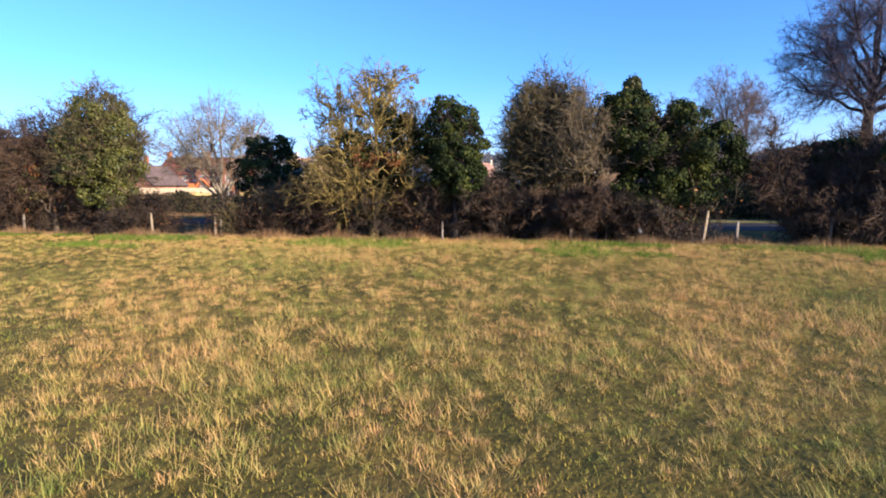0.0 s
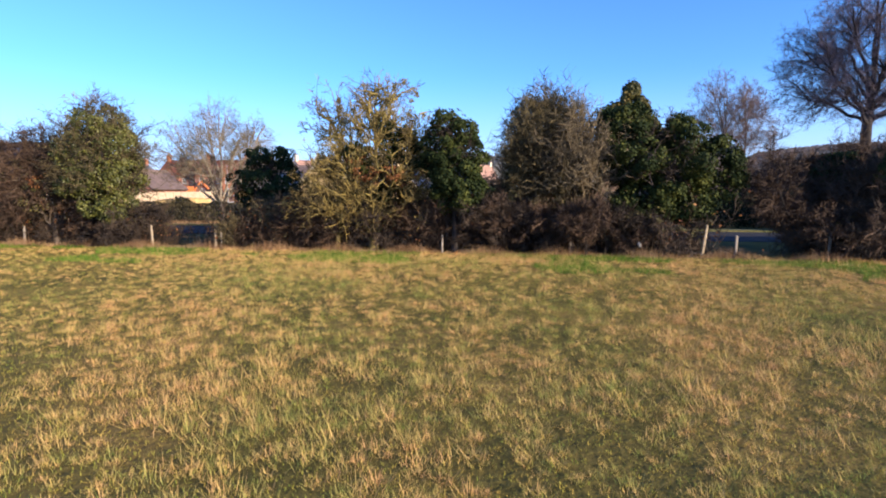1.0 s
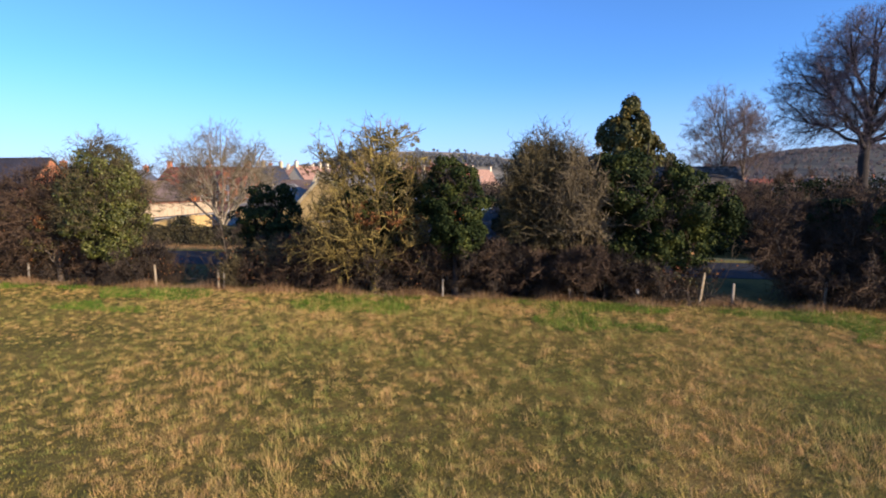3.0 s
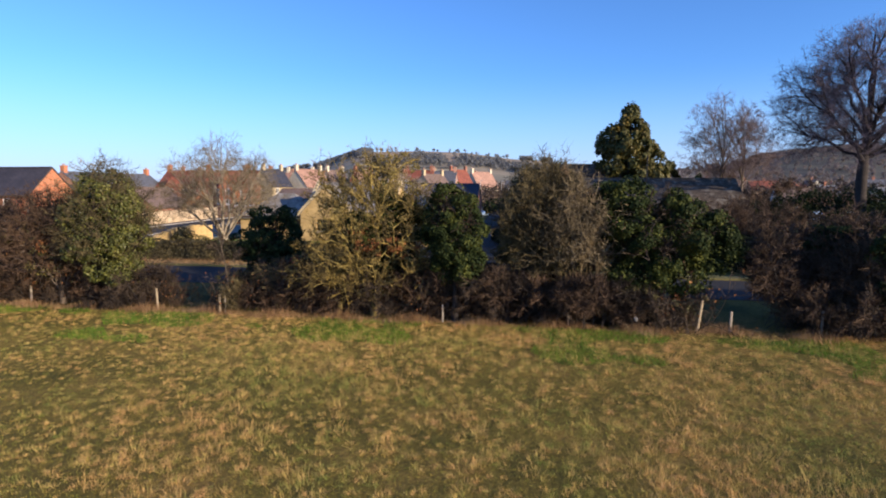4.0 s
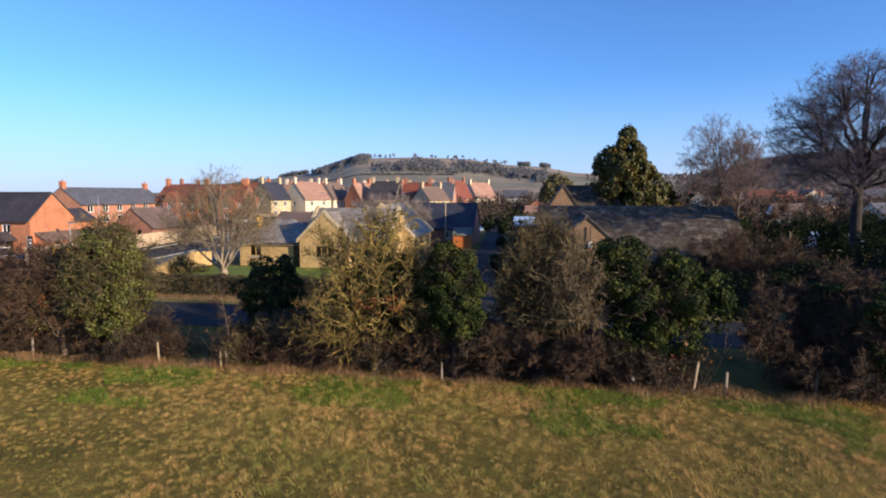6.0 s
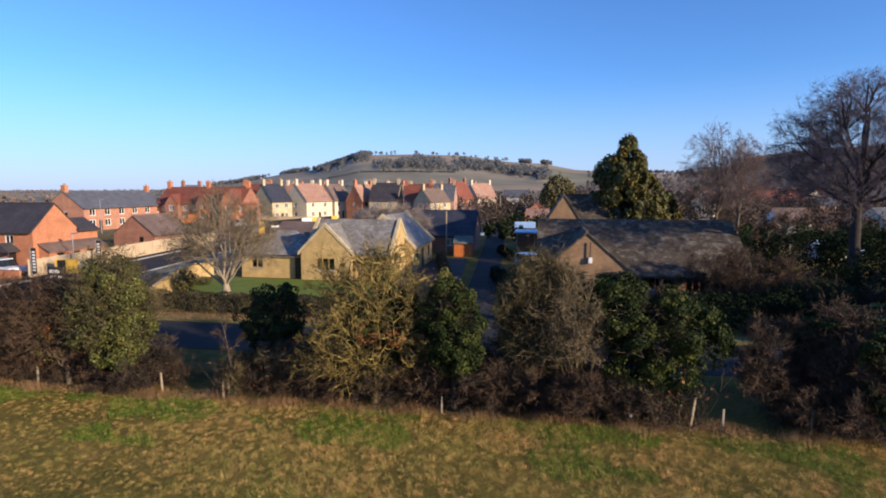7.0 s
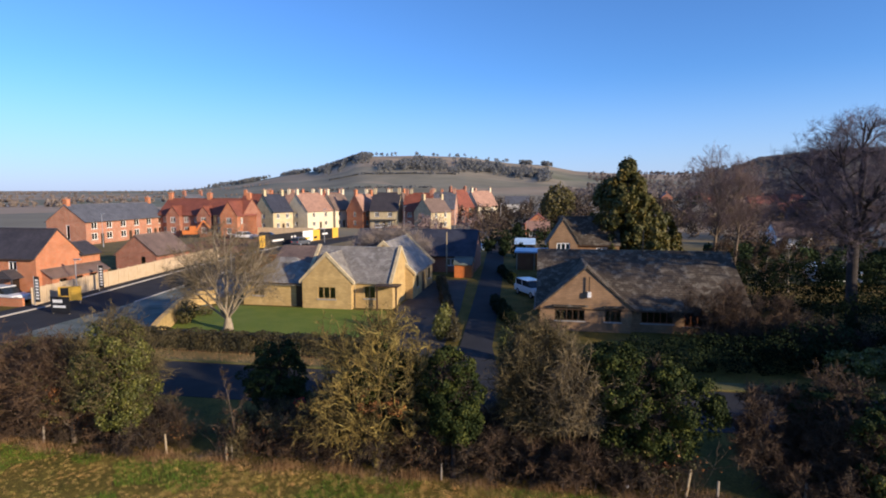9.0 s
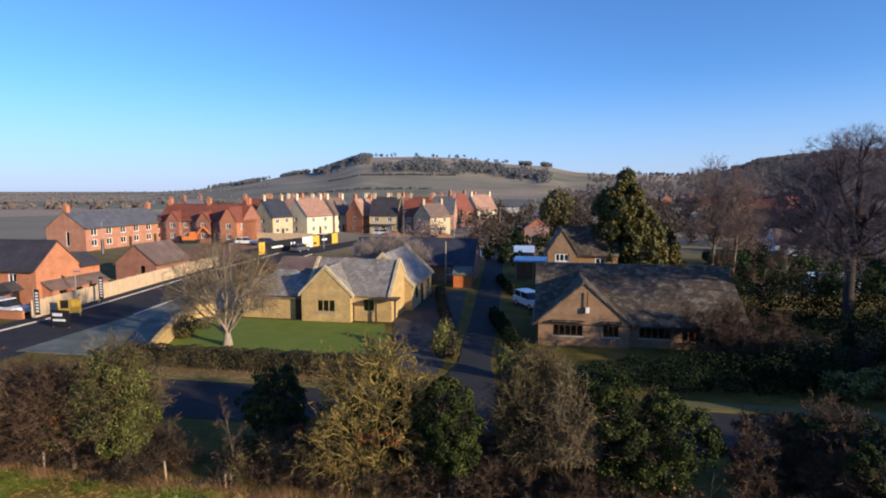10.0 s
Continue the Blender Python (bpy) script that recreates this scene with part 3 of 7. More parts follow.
def lobes_points(rng, lobes, count, depth=0.3, rough=0.25):
    """Points on the outside of a union of uneven lobes, with outward directions."""
    C = np.array([l[:3] for l in lobes], float)
    S = np.array([l[3:6] for l in lobes], float)
    subs = 9
    sd_ = unit(rng.normal(size=(len(C) * subs, 3)))
    par = np.repeat(np.arange(len(C)), subs)
    C = np.concatenate([C, C[par] + sd_ * S[par] * 0.78])
    S = np.concatenate([S * 0.9, S[par] * rng.uniform(0.3, 0.52, (len(par), 1))])
    lobes = C
    w = (S[:, 0] * S[:, 2])
    pick = rng.choice(len(lobes), count * 2, p=w / w.sum())
    d = unit(rng.normal(size=(count * 2, 3)))
    bump_ = 1 + rough * (np.sin(d[:, 0] * 7 + pick * 2.1) * np.sin(d[:, 2] * 8 + pick) * 0.6 + np.sin(d[:, 1] * 13 + d[:, 2] * 11 + pick * 3) * 0.4)
    r = bump_ * (1 - depth * rng.random(count * 2) ** 2)
    P = C[pick] + d * S[pick] * r[:, None]
    inside = np.zeros(len(P), bool)
    for i in range(len(lobes)):
        q = (P - C[i]) / S[i]
        inside |= (np.sum(q * q, 1) < 0.62) & (pick != i)
    keep = ~inside
    return P[keep][:count], unit(d / S[pick])[keep][:count]


def with_slivers(name, rng, rows, src, per, length, width, spikes=None):
    """Tubes plus hair-fine twigs springing from the chains src (n,k,3); spikes: chains drawn as single tapered slivers."""
    V, F, off = [], [], 0
    for P, R, s in rows:
        v, f = tubes(P, R, s)
        V.append(v)
        F.append(f + off)
        off += len(v)
    n, k, _ = src.shape
    c = np.repeat(np.arange(n), per)
    t = rng.random(n * per) * (k - 1)
    lo = np.minimum(t.astype(int), k - 2)
    w = (t - lo)[:, None]
    p = src[c, lo] * (1 - w) + src[c, lo + 1] * w
    tang = unit(src[c, lo + 1] - src[c, lo])
    d = unit(tang * 0.7 + rng.normal(size=p.shape) * 0.7 + np.array([0, 0, 0.15]))
    side = unit(np.cross(d, rng.normal(size=p.shape))) * (width * rng.uniform(0.6, 1.3, n * per))[:, None]
    ln = (length * rng.uniform(0.4, 1.3, n * per))[:, None]
    tri = np.stack([p - side / 2, p + side / 2, p + d * ln], 1).reshape(-1, 3)
    if spikes is not None:
        a, b = spikes[:, 0], spikes[:, -1]
        side = unit(np.cross(b - a, rng.normal(size=a.shape))) * 0.011
        tri = np.concatenate([tri, np.stack([a - side, a + side, b], 1).reshape(-1, 3)])
    idx = np.arange(len(tri)).reshape(-1, 3) + off
    return mesh_from(name, np.concatenate(V + [tri]), [np.concatenate(F), idx])


def clump_points(rng, lobes, clumps, per, size=(0.22, 0.42), fill=0.2):
    """Leaf places in uneven tufts over a union of lobes, with gaps between the tufts and a thin inner fill."""
    C, N = lobes_points(rng, lobes, clumps, 0.12, 0.2)
    n = len(C)
    i = np.repeat(np.arange(n), per)
    r = rng.uniform(size[0], size[1], n)[i]
    d = unit(rng.normal(size=(n * per, 3)) + 0.75 * N[i] + np.array([0, 0, 0.3]))
    P = C[i] + d * (r * (0.6 + 0.45 * rng.random(n * per)))[:, None] * np.array([1.0, 1.0, 0.8])
    if fill:
        Q, M = lobes_points(rng, lobes, int(n * per * fill), 0.75, 0.2)
        P, d = np.concatenate([P, Q]), np.concatenate([d, M])
    return P, d


def leafage(ob, name, seed, lobes, clumps, per, size, mat_, label="", tuft=(0.22, 0.42), fill=0.2):
    """One mass of leaves on a plant."""
    rng = np.random.default_rng(seed)
    P, N = clump_points(rng, lobes, clumps, per, tuft, fill)
    return part_mesh(name, leaves_mesh(name, rng, P, N, size), mat_, ob, label)


def k_means(rng, P, k):
    C = P[rng.choice(len(P), k, replace=False)]
    for _ in range(6):
        lab = np.argmin(((P[:, None] - C[None]) ** 2).sum(2), 1)
        C = np.array([P[lab == i].mean(0) if np.any(lab == i) else C[i] for i in range(k)])
    return lab, C


def limb_curve(a, b, lift, rng, seg, wob):
    """A bent limb from a to b."""
    t = np.linspace(0, 1, seg + 1)[:, None]
    L = np.linalg.norm(b - a)
    mid = (a + b) / 2 + np.array([0, 0, lift * L]) + rng.normal(0, 0.03 * L, 3)
    P = a * (1 - t) ** 2 + 2 * mid * t * (1 - t) + b * t ** 2
    P[1:-1] += rng.normal(0, wob * L, (seg - 1, 3))
    return P


def crown_tree(name, label, u, v, seed, fork, centre, radii, trunk_r, bark, twig, limbs=9, sub_=7, tips=900, low=-0.45, slivers=5, fine=(0.45, 0.02), twig_len=0.9, leader=0.55, lift=0.04, shell=0.5, climb=0.35, m=4, wob=1.0, stout=0.018, cat="tree", lean=(0.0, 0.0)):
    """A tree whose limbs divide to fill a rounded crown."""
    rng = np.random.default_rng(seed)
    x, y = xy(u, v)
    ob = thing(name, label, cat, pose(x, y, GZ))
    d = unit(rng.normal(size=(tips * 3, 3)))
    d = d[d[:, 2] > low][:tips]
    r = (shell + (1 - shell) * rng.random(len(d)) ** 0.6) * (1 + 0.1 * np.sin(4 * d[:, 0] + seed) * np.sin(5 * d[:, 1] + 3 * d[:, 2]))
    tip = np.array([lean[0], lean[1], centre]) + d * r[:, None] * np.array(radii)
    top = centre + leader * radii[2]
    t = np.linspace(0, 1, 10)
    trunk = np.stack([0.02 * top * np.sin(t * 5 + seed), 0.02 * top * np.cos(t * 4 + seed), -0.3 + (top + 0.3) * t], 1)
    tr = trunk_r * np.interp(trunk[:, 2], [-0.3, 0.6, fork, fork + 0.3 * (top - fork), top], [1.35, 1.0, 0.85, 0.5, 0.12])
    lab, C = k_means(rng, tip, limbs)
    mains, subs, fines = [], [], []
    for i in range(limbs):
        mine = tip[lab == i]
        if len(mine) < 4:
            continue
        hz = np.clip(fork + climb * (C[i][2] - fork - 0.55 * np.hypot(C[i][0], C[i][1])), fork * 0.9, top * 0.9)
        a = np.array([np.interp(hz, trunk[:, 2], trunk[:, 0]), np.interp(hz, trunk[:, 2], trunk[:, 1]), hz])
        P = limb_curve(a, a + (C[i] - a) * 1.15, lift, rng, 8, 0.009 * wob)
        r0 = trunk_r * 0.36 * rng.uniform(0.75, 1.1)
        mains.append((P, r0 * np.linspace(1, 0.3, 9)))
        k2 = max(2, min(sub_, len(mine) // 3))
        lab2, C2 = k_means(rng, mine, k2)
        for j in range(k2):
            kids = mine[lab2 == j]
            if not len(kids):
                continue
            f = int(np.clip(2 + 6 * np.dot(C2[j] - a, C[i] - a) / (np.dot(C[i] - a, C[i] - a) * 1.9 + 1e-9), 2, 7))
            Q = limb_curve(P[f], C2[j], lift, rng, 6, 0.014 * wob)
            r1 = max(0.03, r0 * 0.45 * rng.uniform(0.7, 1.1))
            subs.append((Q, r1 * np.linspace(1, 0.3, 7)))
            for q in kids:
                g = rng.integers(2, 7)
                fines.append((limb_curve(Q[g], q, 0.03, rng, 4, 0.03), np.linspace(max(stout, r1 * 0.3), 0.01, 5)))
    pack = lambda rows, s: (np.array([p for p, _ in rows]), np.array([r_ for _, r_ in rows]), s)
    part_mesh("trunk", tubes_mesh("trunk", [(trunk[None], tr[None], 10)]), bark, ob)
    part_mesh("branchwork", tubes_mesh("branchwork", [pack(mains, 7), pack(subs, 5), pack(fines, 4)]), bark, ob)
    F = np.array([p for p, _ in fines])
    n = len(F)
    par = np.repeat(np.arange(n), m)
    g = rng.integers(1, 5, n * m)
    base = F[par, g]
    tang = unit(F[par, g] - F[par, g - 1])
    head = unit(tang + 0.75 * rng.normal(size=(n * m, 3)) + np.array([0, 0, 0.1]))
    rows = grow(rng, base, head, twig_len * rng.uniform(0.5, 1.2, n * m), np.full(n * m, 0.012), [dict(seg=3, n=3, wander=0.2, up=0.05, ratio=0.55, start=0.2, least=0.008, angle=(25, 60)), dict(seg=2, wander=0.25, least=0.007)])
    part_mesh("crown", with_slivers("crown", rng, rows[:1], rows[1][0], slivers, fine[0], fine[1], rows[1][0]), twig, ob, "fine bare twigs")
    return ob


def bush(name, label, u, v, seed, stems, height, width, twig_mat, levels, squash=1.0, z=GZ, cat="bush", leaves=None, lean=0.35, rad=0.05, slivers=14):
    """Many-stemmed bare shrub; leaves: rows of (name, lobes, count, size, material, label)."""
    rng = np.random.default_rng(seed)
    x, y = xy(u, v)
    ob = thing(name, label, cat, pose(x, y, z))
    if stems:
        ang = rng.uniform(0, 2 * np.pi, stems)
        rr = width * 0.22 * np.sqrt(rng.random(stems))
        base = np.stack([rr * np.cos(ang) * 1.5, rr * np.sin(ang), np.zeros(stems)], 1)
        out = lean * np.sqrt(rng.random(stems)) * 1.6
        heading = np.stack([out * np.cos(ang) * width / 4, out * np.sin(ang) * squash, np.ones(stems)], 1)
        length = height * rng.uniform(0.55, 0.9, stems)
        rows = grow(rng, base, heading, length, np.full(stems, rad) * rng.uniform(0.6, 1.2, stems), levels)
        part_mesh("stem", tubes_mesh("stem", rows[:2]), M_BARK_DARK, ob)
        part_mesh("crown", with_slivers("crown", rng, rows[2:], np.concatenate([r[0] for r in rows[2:] if r[0].shape[1] == rows[-1][0].shape[1]]), slivers, 0.34, 0.022), twig_mat, ob, "bare tangled twigs")
    for nm, lobes, count, size, mat_, lab in leaves or ():
        P, N = lobes_points(rng, lobes, count)
        part_mesh(nm, leaves_mesh(nm, rng, P, N, size, 6.0 if "lichen" in nm else 1.25), mat_, ob, lab)
    return ob


LV_BUSH = [dict(seg=6, n=11, wander=0.16, up=0.04, ratio=0.48, start=0.15, sides=5, tip=0.4, angle=(30, 80)),
           dict(seg=5, n=11, wander=0.25, up=0.05, ratio=0.5, start=0.12, sides=4, thin=0.5, angle=(30, 75), least=0.012),
           dict(seg=3, wander=0.28, up=0.03, least=0.008)]

# ---- hedgerow along the field ----
# big lichened hawthorn with ivy in its middle
M_BARK_TAN = plain("tan_bark", (0.07, 0.05, 0.024), (0.17, 0.125, 0.062), 5, 35, 0.9, 0.6, 0.02)
M_BARK_LICHEN = plain("lichened_bark", (0.1, 0.075, 0.025), (0.42, 0.32, 0.09), 6, 30, 0.9, 0.7, 0.02)
haw = crown_tree("hawthorn_bush", "large lichen-crusted hawthorn with bare tangled twigs and ivy", -6.4, 21.9, 11, 0.5, 3.4, (2.75, 1.9, 3.1), 0.17, M_BARK_LICHEN, M_TWIG_LICHEN, limbs=16, sub_=9, tips=520, low=-0.85, slivers=3, fine=(0.2, 0.018), twig_len=0.5, leader=-0.2, lift=0.12, shell=0.5, climb=0.12, m=3, wob=2.6, stout=0.03, cat="bush")
leafage(haw, "ivy", 311, [(0.3, 0, 4.7, 0.35, 0.35, 0.7), (0.9, -0.1, 3.9, 0.6, 0.5, 0.6), (-0.7, 0.2, 3.3, 0.9, 0.6, 0.8), (1.5, 0.1, 3.6, 0.6, 0.5, 0.7), (0.2, 0.4, 2.4, 1.3, 0.8, 0.9)], 120, 90, 0.075, M_IVY, "dark ivy leaves", (0.18, 0.36), 0.5)
leafage(haw, "lichen_growth", 312, [(0.5, -0.3, 4.9, 1.5, 1.2, 1.2), (-0.6, -0.4, 3.6, 1.7, 1.2, 1.1), (1.2, -0.4, 3.4, 1.2, 1.0, 1.0), (-1.4, -0.3, 2.4, 1.0, 0.8, 0.8)], 110, 44, 0.05, M_LEAF_LICHEN, "yellow lichened spurs with small leaves", (0.12, 0.26), 0.0)
leafage(haw, "dead_foliage", 313, [(0.9, -0.7, 2.7, 0.9, 0.5, 0.5), (-0.3, -0.8, 3.0, 0.6, 0.4, 0.4)], 22, 45, 0.06, M_LEAF_RUST, "rusty dead leaves", (0.12, 0.25), 0.0)
crown_tree("hawthorn_bush", "side of the hawthorn with drooping lichened twigs", -7.8, 21.6, 12, 0.4, 1.9, (2.0, 1.3, 1.6), 0.09, M_BARK_LICHEN, M_TWIG_LICHEN, limbs=9, sub_=6, tips=170, low=-0.7, slivers=3, fine=(0.2, 0.018), twig_len=0.5, leader=-0.2, lift=0.16, shell=0.45, climb=0.1, m=3, wob=2.8, stout=0.028, cat="bush")
# ivy column
ivy = crown_tree("ivy_clad_tree", "dense dark green ivy smothering a hedge tree", -3.3, 21.4, 13, 0.9, 3.5, (0.8, 0.7, 1.4), 0.11, M_BARK_DARK, M_TWIG_BROWN, limbs=6, sub_=4, tips=60, slivers=2, fine=(0.25, 0.02), twig_len=0.5, m=3)
leafage(ivy, "ivy", 321, [(0.0, 0.1, 4.3, 0.75, 0.7, 0.75), (-0.35, 0.1, 3.6, 0.7, 0.7, 0.7), (0.45, 0, 3.5, 0.7, 0.7, 0.7), (0.1, -0.2, 2.8, 0.75, 0.65, 0.65), (0.5, -0.3, 2.15, 0.55, 0.5, 0.55), (-0.15, -0.1, 2.1, 0.5, 0.5, 0.5)], 120, 140, 0.08, M_IVY, "", (0.24, 0.42), 0.15)
# brown bare bush with grey-green lower leaves
brn = crown_tree("bare_bush", "tall bare brown thicket with pale twigs", 0.0, 22.9, 14, 0.4, 3.3, (1.7, 1.4, 2.6), 0.11, M_BARK_TAN, M_TWIG_TAN, limbs=13, sub_=7, tips=420, low=-0.6, slivers=5, fine=(0.34, 0.02), twig_len=0.75, leader=-0.2, lift=-0.02, shell=0.3, climb=0.1, m=5, wob=1.4, cat="bush")
leafage(brn, "foliage", 331, [(-0.5, 0, 4.4, 0.9, 0.8, 1.2), (0.3, -0.4, 2.6, 1.5, 0.8, 0.8), (-0.6, -0.3, 3.2, 1.0, 0.7, 0.8)], 170, 40, 0.06, M_LEAF_OLIVE, "sparse olive leaves", (0.15, 0.35), 0.1)
crown_tree("bare_bush", "tall bare elder with pale arching twigs in the hedge", 1.2, 21.9, 27, 0.3, 3.1, (1.3, 1.0, 2.0), 0.07, M_BARK_TAN, M_TWIG_PALE, limbs=11, sub_=6, tips=190, low=-0.5, slivers=3, fine=(0.34, 0.018), twig_len=0.7, leader=-0.3, lift=-0.05, shell=0.35, climb=0.1, m=4, wob=1.2, cat="bush")
bush("bare_bush", "bare reddish-brown thorn leaning out of the hedge", 1.1, 21.6, 15, 10, 2.3, 2.2, M_TWIG_RED, LV_BUSH, rad=0.03, lean=0.45, slivers=20)
bush("bare_bush", "bare reddish-brown thorn under the ivy", -1.2, 21.9, 151, 10, 2.1, 2.2, M_TWIG_BROWN, LV_BUSH, rad=0.03, lean=0.5, slivers=18)
# big ivy mass
ivm = crown_tree("ivy_clad_tree", "broad glossy ivy mass over two hedge trees", 3.9, 22.0, 16, 1.0, 3.2, (1.5, 1.0, 1.6), 0.14, M_BARK_DARK, M_TWIG_BROWN, limbs=8, sub_=5, tips=90, slivers=2, fine=(0.25, 0.02), twig_len=0.5, m=3)
leafage(ivm, "ivy", 341, [(-1.1, 0.5, 4.55, 0.9, 0.8, 0.7), (-0.7, 0.3, 3.5, 1.2, 1.0, 0.9), (1.0, 0.1, 4.1, 0.75, 0.8, 0.7), (1.6, 0, 3.2, 1.05, 0.9, 0.75), (0.3, 0.4, 2.8, 1.2, 0.9, 1.0), (2.2, -0.1, 2.75, 0.6, 0.7, 0.5), (0.8, -0.2, 2.0, 0.85, 0.7, 0.75), (-0.4, 0.2, 1.9, 0.9, 0.7, 0.7)], 250, 140, 0.085, M_IVY, "", (0.26, 0.5), 0.12)
leafage(ivm, "dead_foliage", 342, [(-0.6, -0.5, 1.2, 0.7, 0.4, 0.4), (1.0, -0.5, 1.0, 0.6, 0.4, 0.4)], 20, 40, 0.07, M_LEAF_OLIVE, "yellowing leaves", (0.12, 0.25), 0.0)
# thorn and evergreens past the gap
bush("bare_bush", "bare brown thorn beside the gap in the hedge", 9.9, 22.6, 117, 16, 3.9, 2.8, M_TWIG_RED, LV_BUSH, rad=0.04, lean=0.5, slivers=18)
evg = crown_tree("evergreen_thicket", "dark evergreen thicket with reddish stems", 11.2, 23.8, 17, 0.6, 2.2, (1.7, 1.2, 1.8), 0.1, M_BARK_DARK, M_TWIG_RED, limbs=9, sub_=5, tips=150, slivers=4, fine=(0.3, 0.02), twig_len=0.7, m=4, low=-0.6, cat="bush")
leafage(evg, "foliage", 351, [(-0.4, 0.2, 2.6, 1.3, 1.0, 1.0), (0.9, 0, 2.7, 1.2, 1.0, 0.9), (0, 0, 1.4, 1.6, 1.0, 0.9)], 130, 70, 0.085, M_DARKGREEN, "", (0.2, 0.4))
lrl = crown_tree("evergreen_thicket", "dark evergreen thicket with paler laurel leaves", 12.4, 21.6, 18, 0.6, 2.0, (1.6, 1.0, 1.6), 0.1, M_BARK_DARK, M_TWIG_BROWN, limbs=8, sub_=5, tips=100, slivers=3, fine=(0.3, 0.02), twig_len=0.6, m=3, cat="bush")
leafage(lrl, "foliage", 361, [(-0.6, 0.2, 2.5, 1.2, 1.0, 1.0), (1.0, 0.2, 2.8, 1.5, 1.1, 1.1), (0.1, 0, 1.4, 1.7, 1.0, 1.0), (2.2, 0.2, 2.0, 1.2, 1.0, 1.2)], 210, 85, 0.09, M_IVY, "", (0.2, 0.42))
leafage(lrl, "laurel_foliage", 362, [(-1.0, -0.7, 1.3, 0.6, 0.4, 0.4), (0.3, -0.9, 1.9, 0.8, 0.4, 0.5)], 26, 45, 0.1, M_IVY_LIGHT, "paler laurel leaves", (0.15, 0.3), 0.0)
# Out of view; the taller two are added to shade the lane gap.
for _i, (u0, v0, s0) in enumerate(((16.6, 21.8, 1.0), (21.2, 22.0, 1.15), (26.2, 22.0, 1.15))):
    ob = crown_tree("evergreen_thicket", "unseen evergreen thicket carrying the hedge on, shading the lane", u0, v0, 190 + _i, 0.6, 2.4, (2.0, 1.0, 1.6), 0.12, M_BARK_DARK, M_TWIG_BROWN, limbs=7, sub_=4, tips=70, slivers=2, fine=(0.3, 0.02), m=3, cat="bush")
    leafage(ob, "foliage", 371 + _i, [(0, 0.2, 2.7 * s0, 2.1, 1.2, 1.3 * s0), (1.7, 0, 2.3 * s0, 1.9, 1.2, 1.4), (-1.6, 0, 1.8, 1.6, 1.1, 1.4)], 150, 60, 0.12, M_DARKGREEN, "", (0.25, 0.5))
# left: leafy tree, scrub
lft = crown_tree("leafy_hedge_tree", "rounded hedge tree with yellow-green ivy leaves", -17.7, 21.5, 20, 0.7, 3.4, (2.0, 1.4, 2.6), 0.12, M_BARK_DARK, M_TWIG_TAN, limbs=12, sub_=6, tips=260, low=-0.6, slivers=4, fine=(0.3, 0.018), twig_len=0.7, leader=0.0, lift=0.02, shell=0.4, climb=0.15, m=4, wob=1.5)
leafage(lft, "foliage", 381, [(-0.1, 0, 4.7, 1.1, 0.9, 0.85), (0.4, -0.2, 3.9, 1.2, 0.9, 0.8), (-0.6, 0, 3.7, 1.0, 0.9, 0.8), (0.8, -0.2, 2.9, 0.9, 0.8, 0.7), (-0.2, -0.3, 2.7, 1.1, 0.8, 0.7), (0.4, -0.3, 1.8, 0.8, 0.6, 0.6)], 260, 110, 0.07, M_IVY_LIGHT, "", (0.24, 0.46), 0.12)
scb = crown_tree("bare_bush", "bare brown scrub with rusty leaves and lichened stems", -20.2, 21.7, 21, 0.4, 2.6, (2.2, 1.4, 2.0), 0.1, M_BARK, M_TWIG_RED, limbs=12, sub_=6, tips=300, low=-0.7, slivers=5, fine=(0.3, 0.02), twig_len=0.7, leader=-0.3, lift=0.06, shell=0.3, climb=0.1, m=5, wob=2.0, cat="bush")
leafage(scb, "dead_foliage", 391, [(1.0, -0.4, 3.3, 0.7, 0.5, 0.5), (0.2, -0.5, 2.6, 0.9, 0.6, 0.5)], 40, 40, 0.06, M_LEAF_RUST, "rusty dead leaves", (0.12, 0.28), 0.0)
leafage(scb, "foliage", 392, [(0.2, 0, 1.8, 1.6, 1.0, 0.9), (-0.6, 0, 2.9, 1.2, 0.9, 0.9)], 90, 35, 0.06, M_LEAF_OLIVE, "olive leaves", (0.15, 0.35), 0.1)
for _i, (u0, v0, m0, h0) in enumerate(((-23.6, 22.0, M_TWIG_RED, 1.0), (-27.0, 22.2, M_TWIG_TAN, 1.05), (-30.5, 22.3, M_TWIG_RED, 1.0))):
    ob = crown_tree("bare_bush", "bare brown scrub at the end of the hedge", u0, v0, 22 + _i, 0.4, 2.4 * h0, (2.3, 1.4, 2.1 * h0), 0.1, M_BARK, m0, limbs=11, sub_=6, tips=230, low=-0.7, slivers=5, fine=(0.3, 0.02), twig_len=0.75, leader=-0.3, lift=0.04, shell=0.3, climb=0.1, m=4, wob=1.8, cat="bush")
    leafage(ob, "foliage", 394 + _i, [(0, 0, 1.9, 1.7, 1.0, 1.0)], 60, 35, 0.07, M_LEAF_OLIVE, "olive leaves", (0.15, 0.35), 0.1)
# dark round bush and low thorns
hol = crown_tree("holly_bush", "dark rounded evergreen holly bush in the hedge", -11.9, 24.3, 24, 0.8, 2.6, (0.8, 0.7, 1.3), 0.1, M_BARK_DARK, M_TWIG_BROWN, limbs=6, sub_=4, tips=50, slivers=2, fine=(0.25, 0.02), twig_len=0.5, m=3, cat="bush")
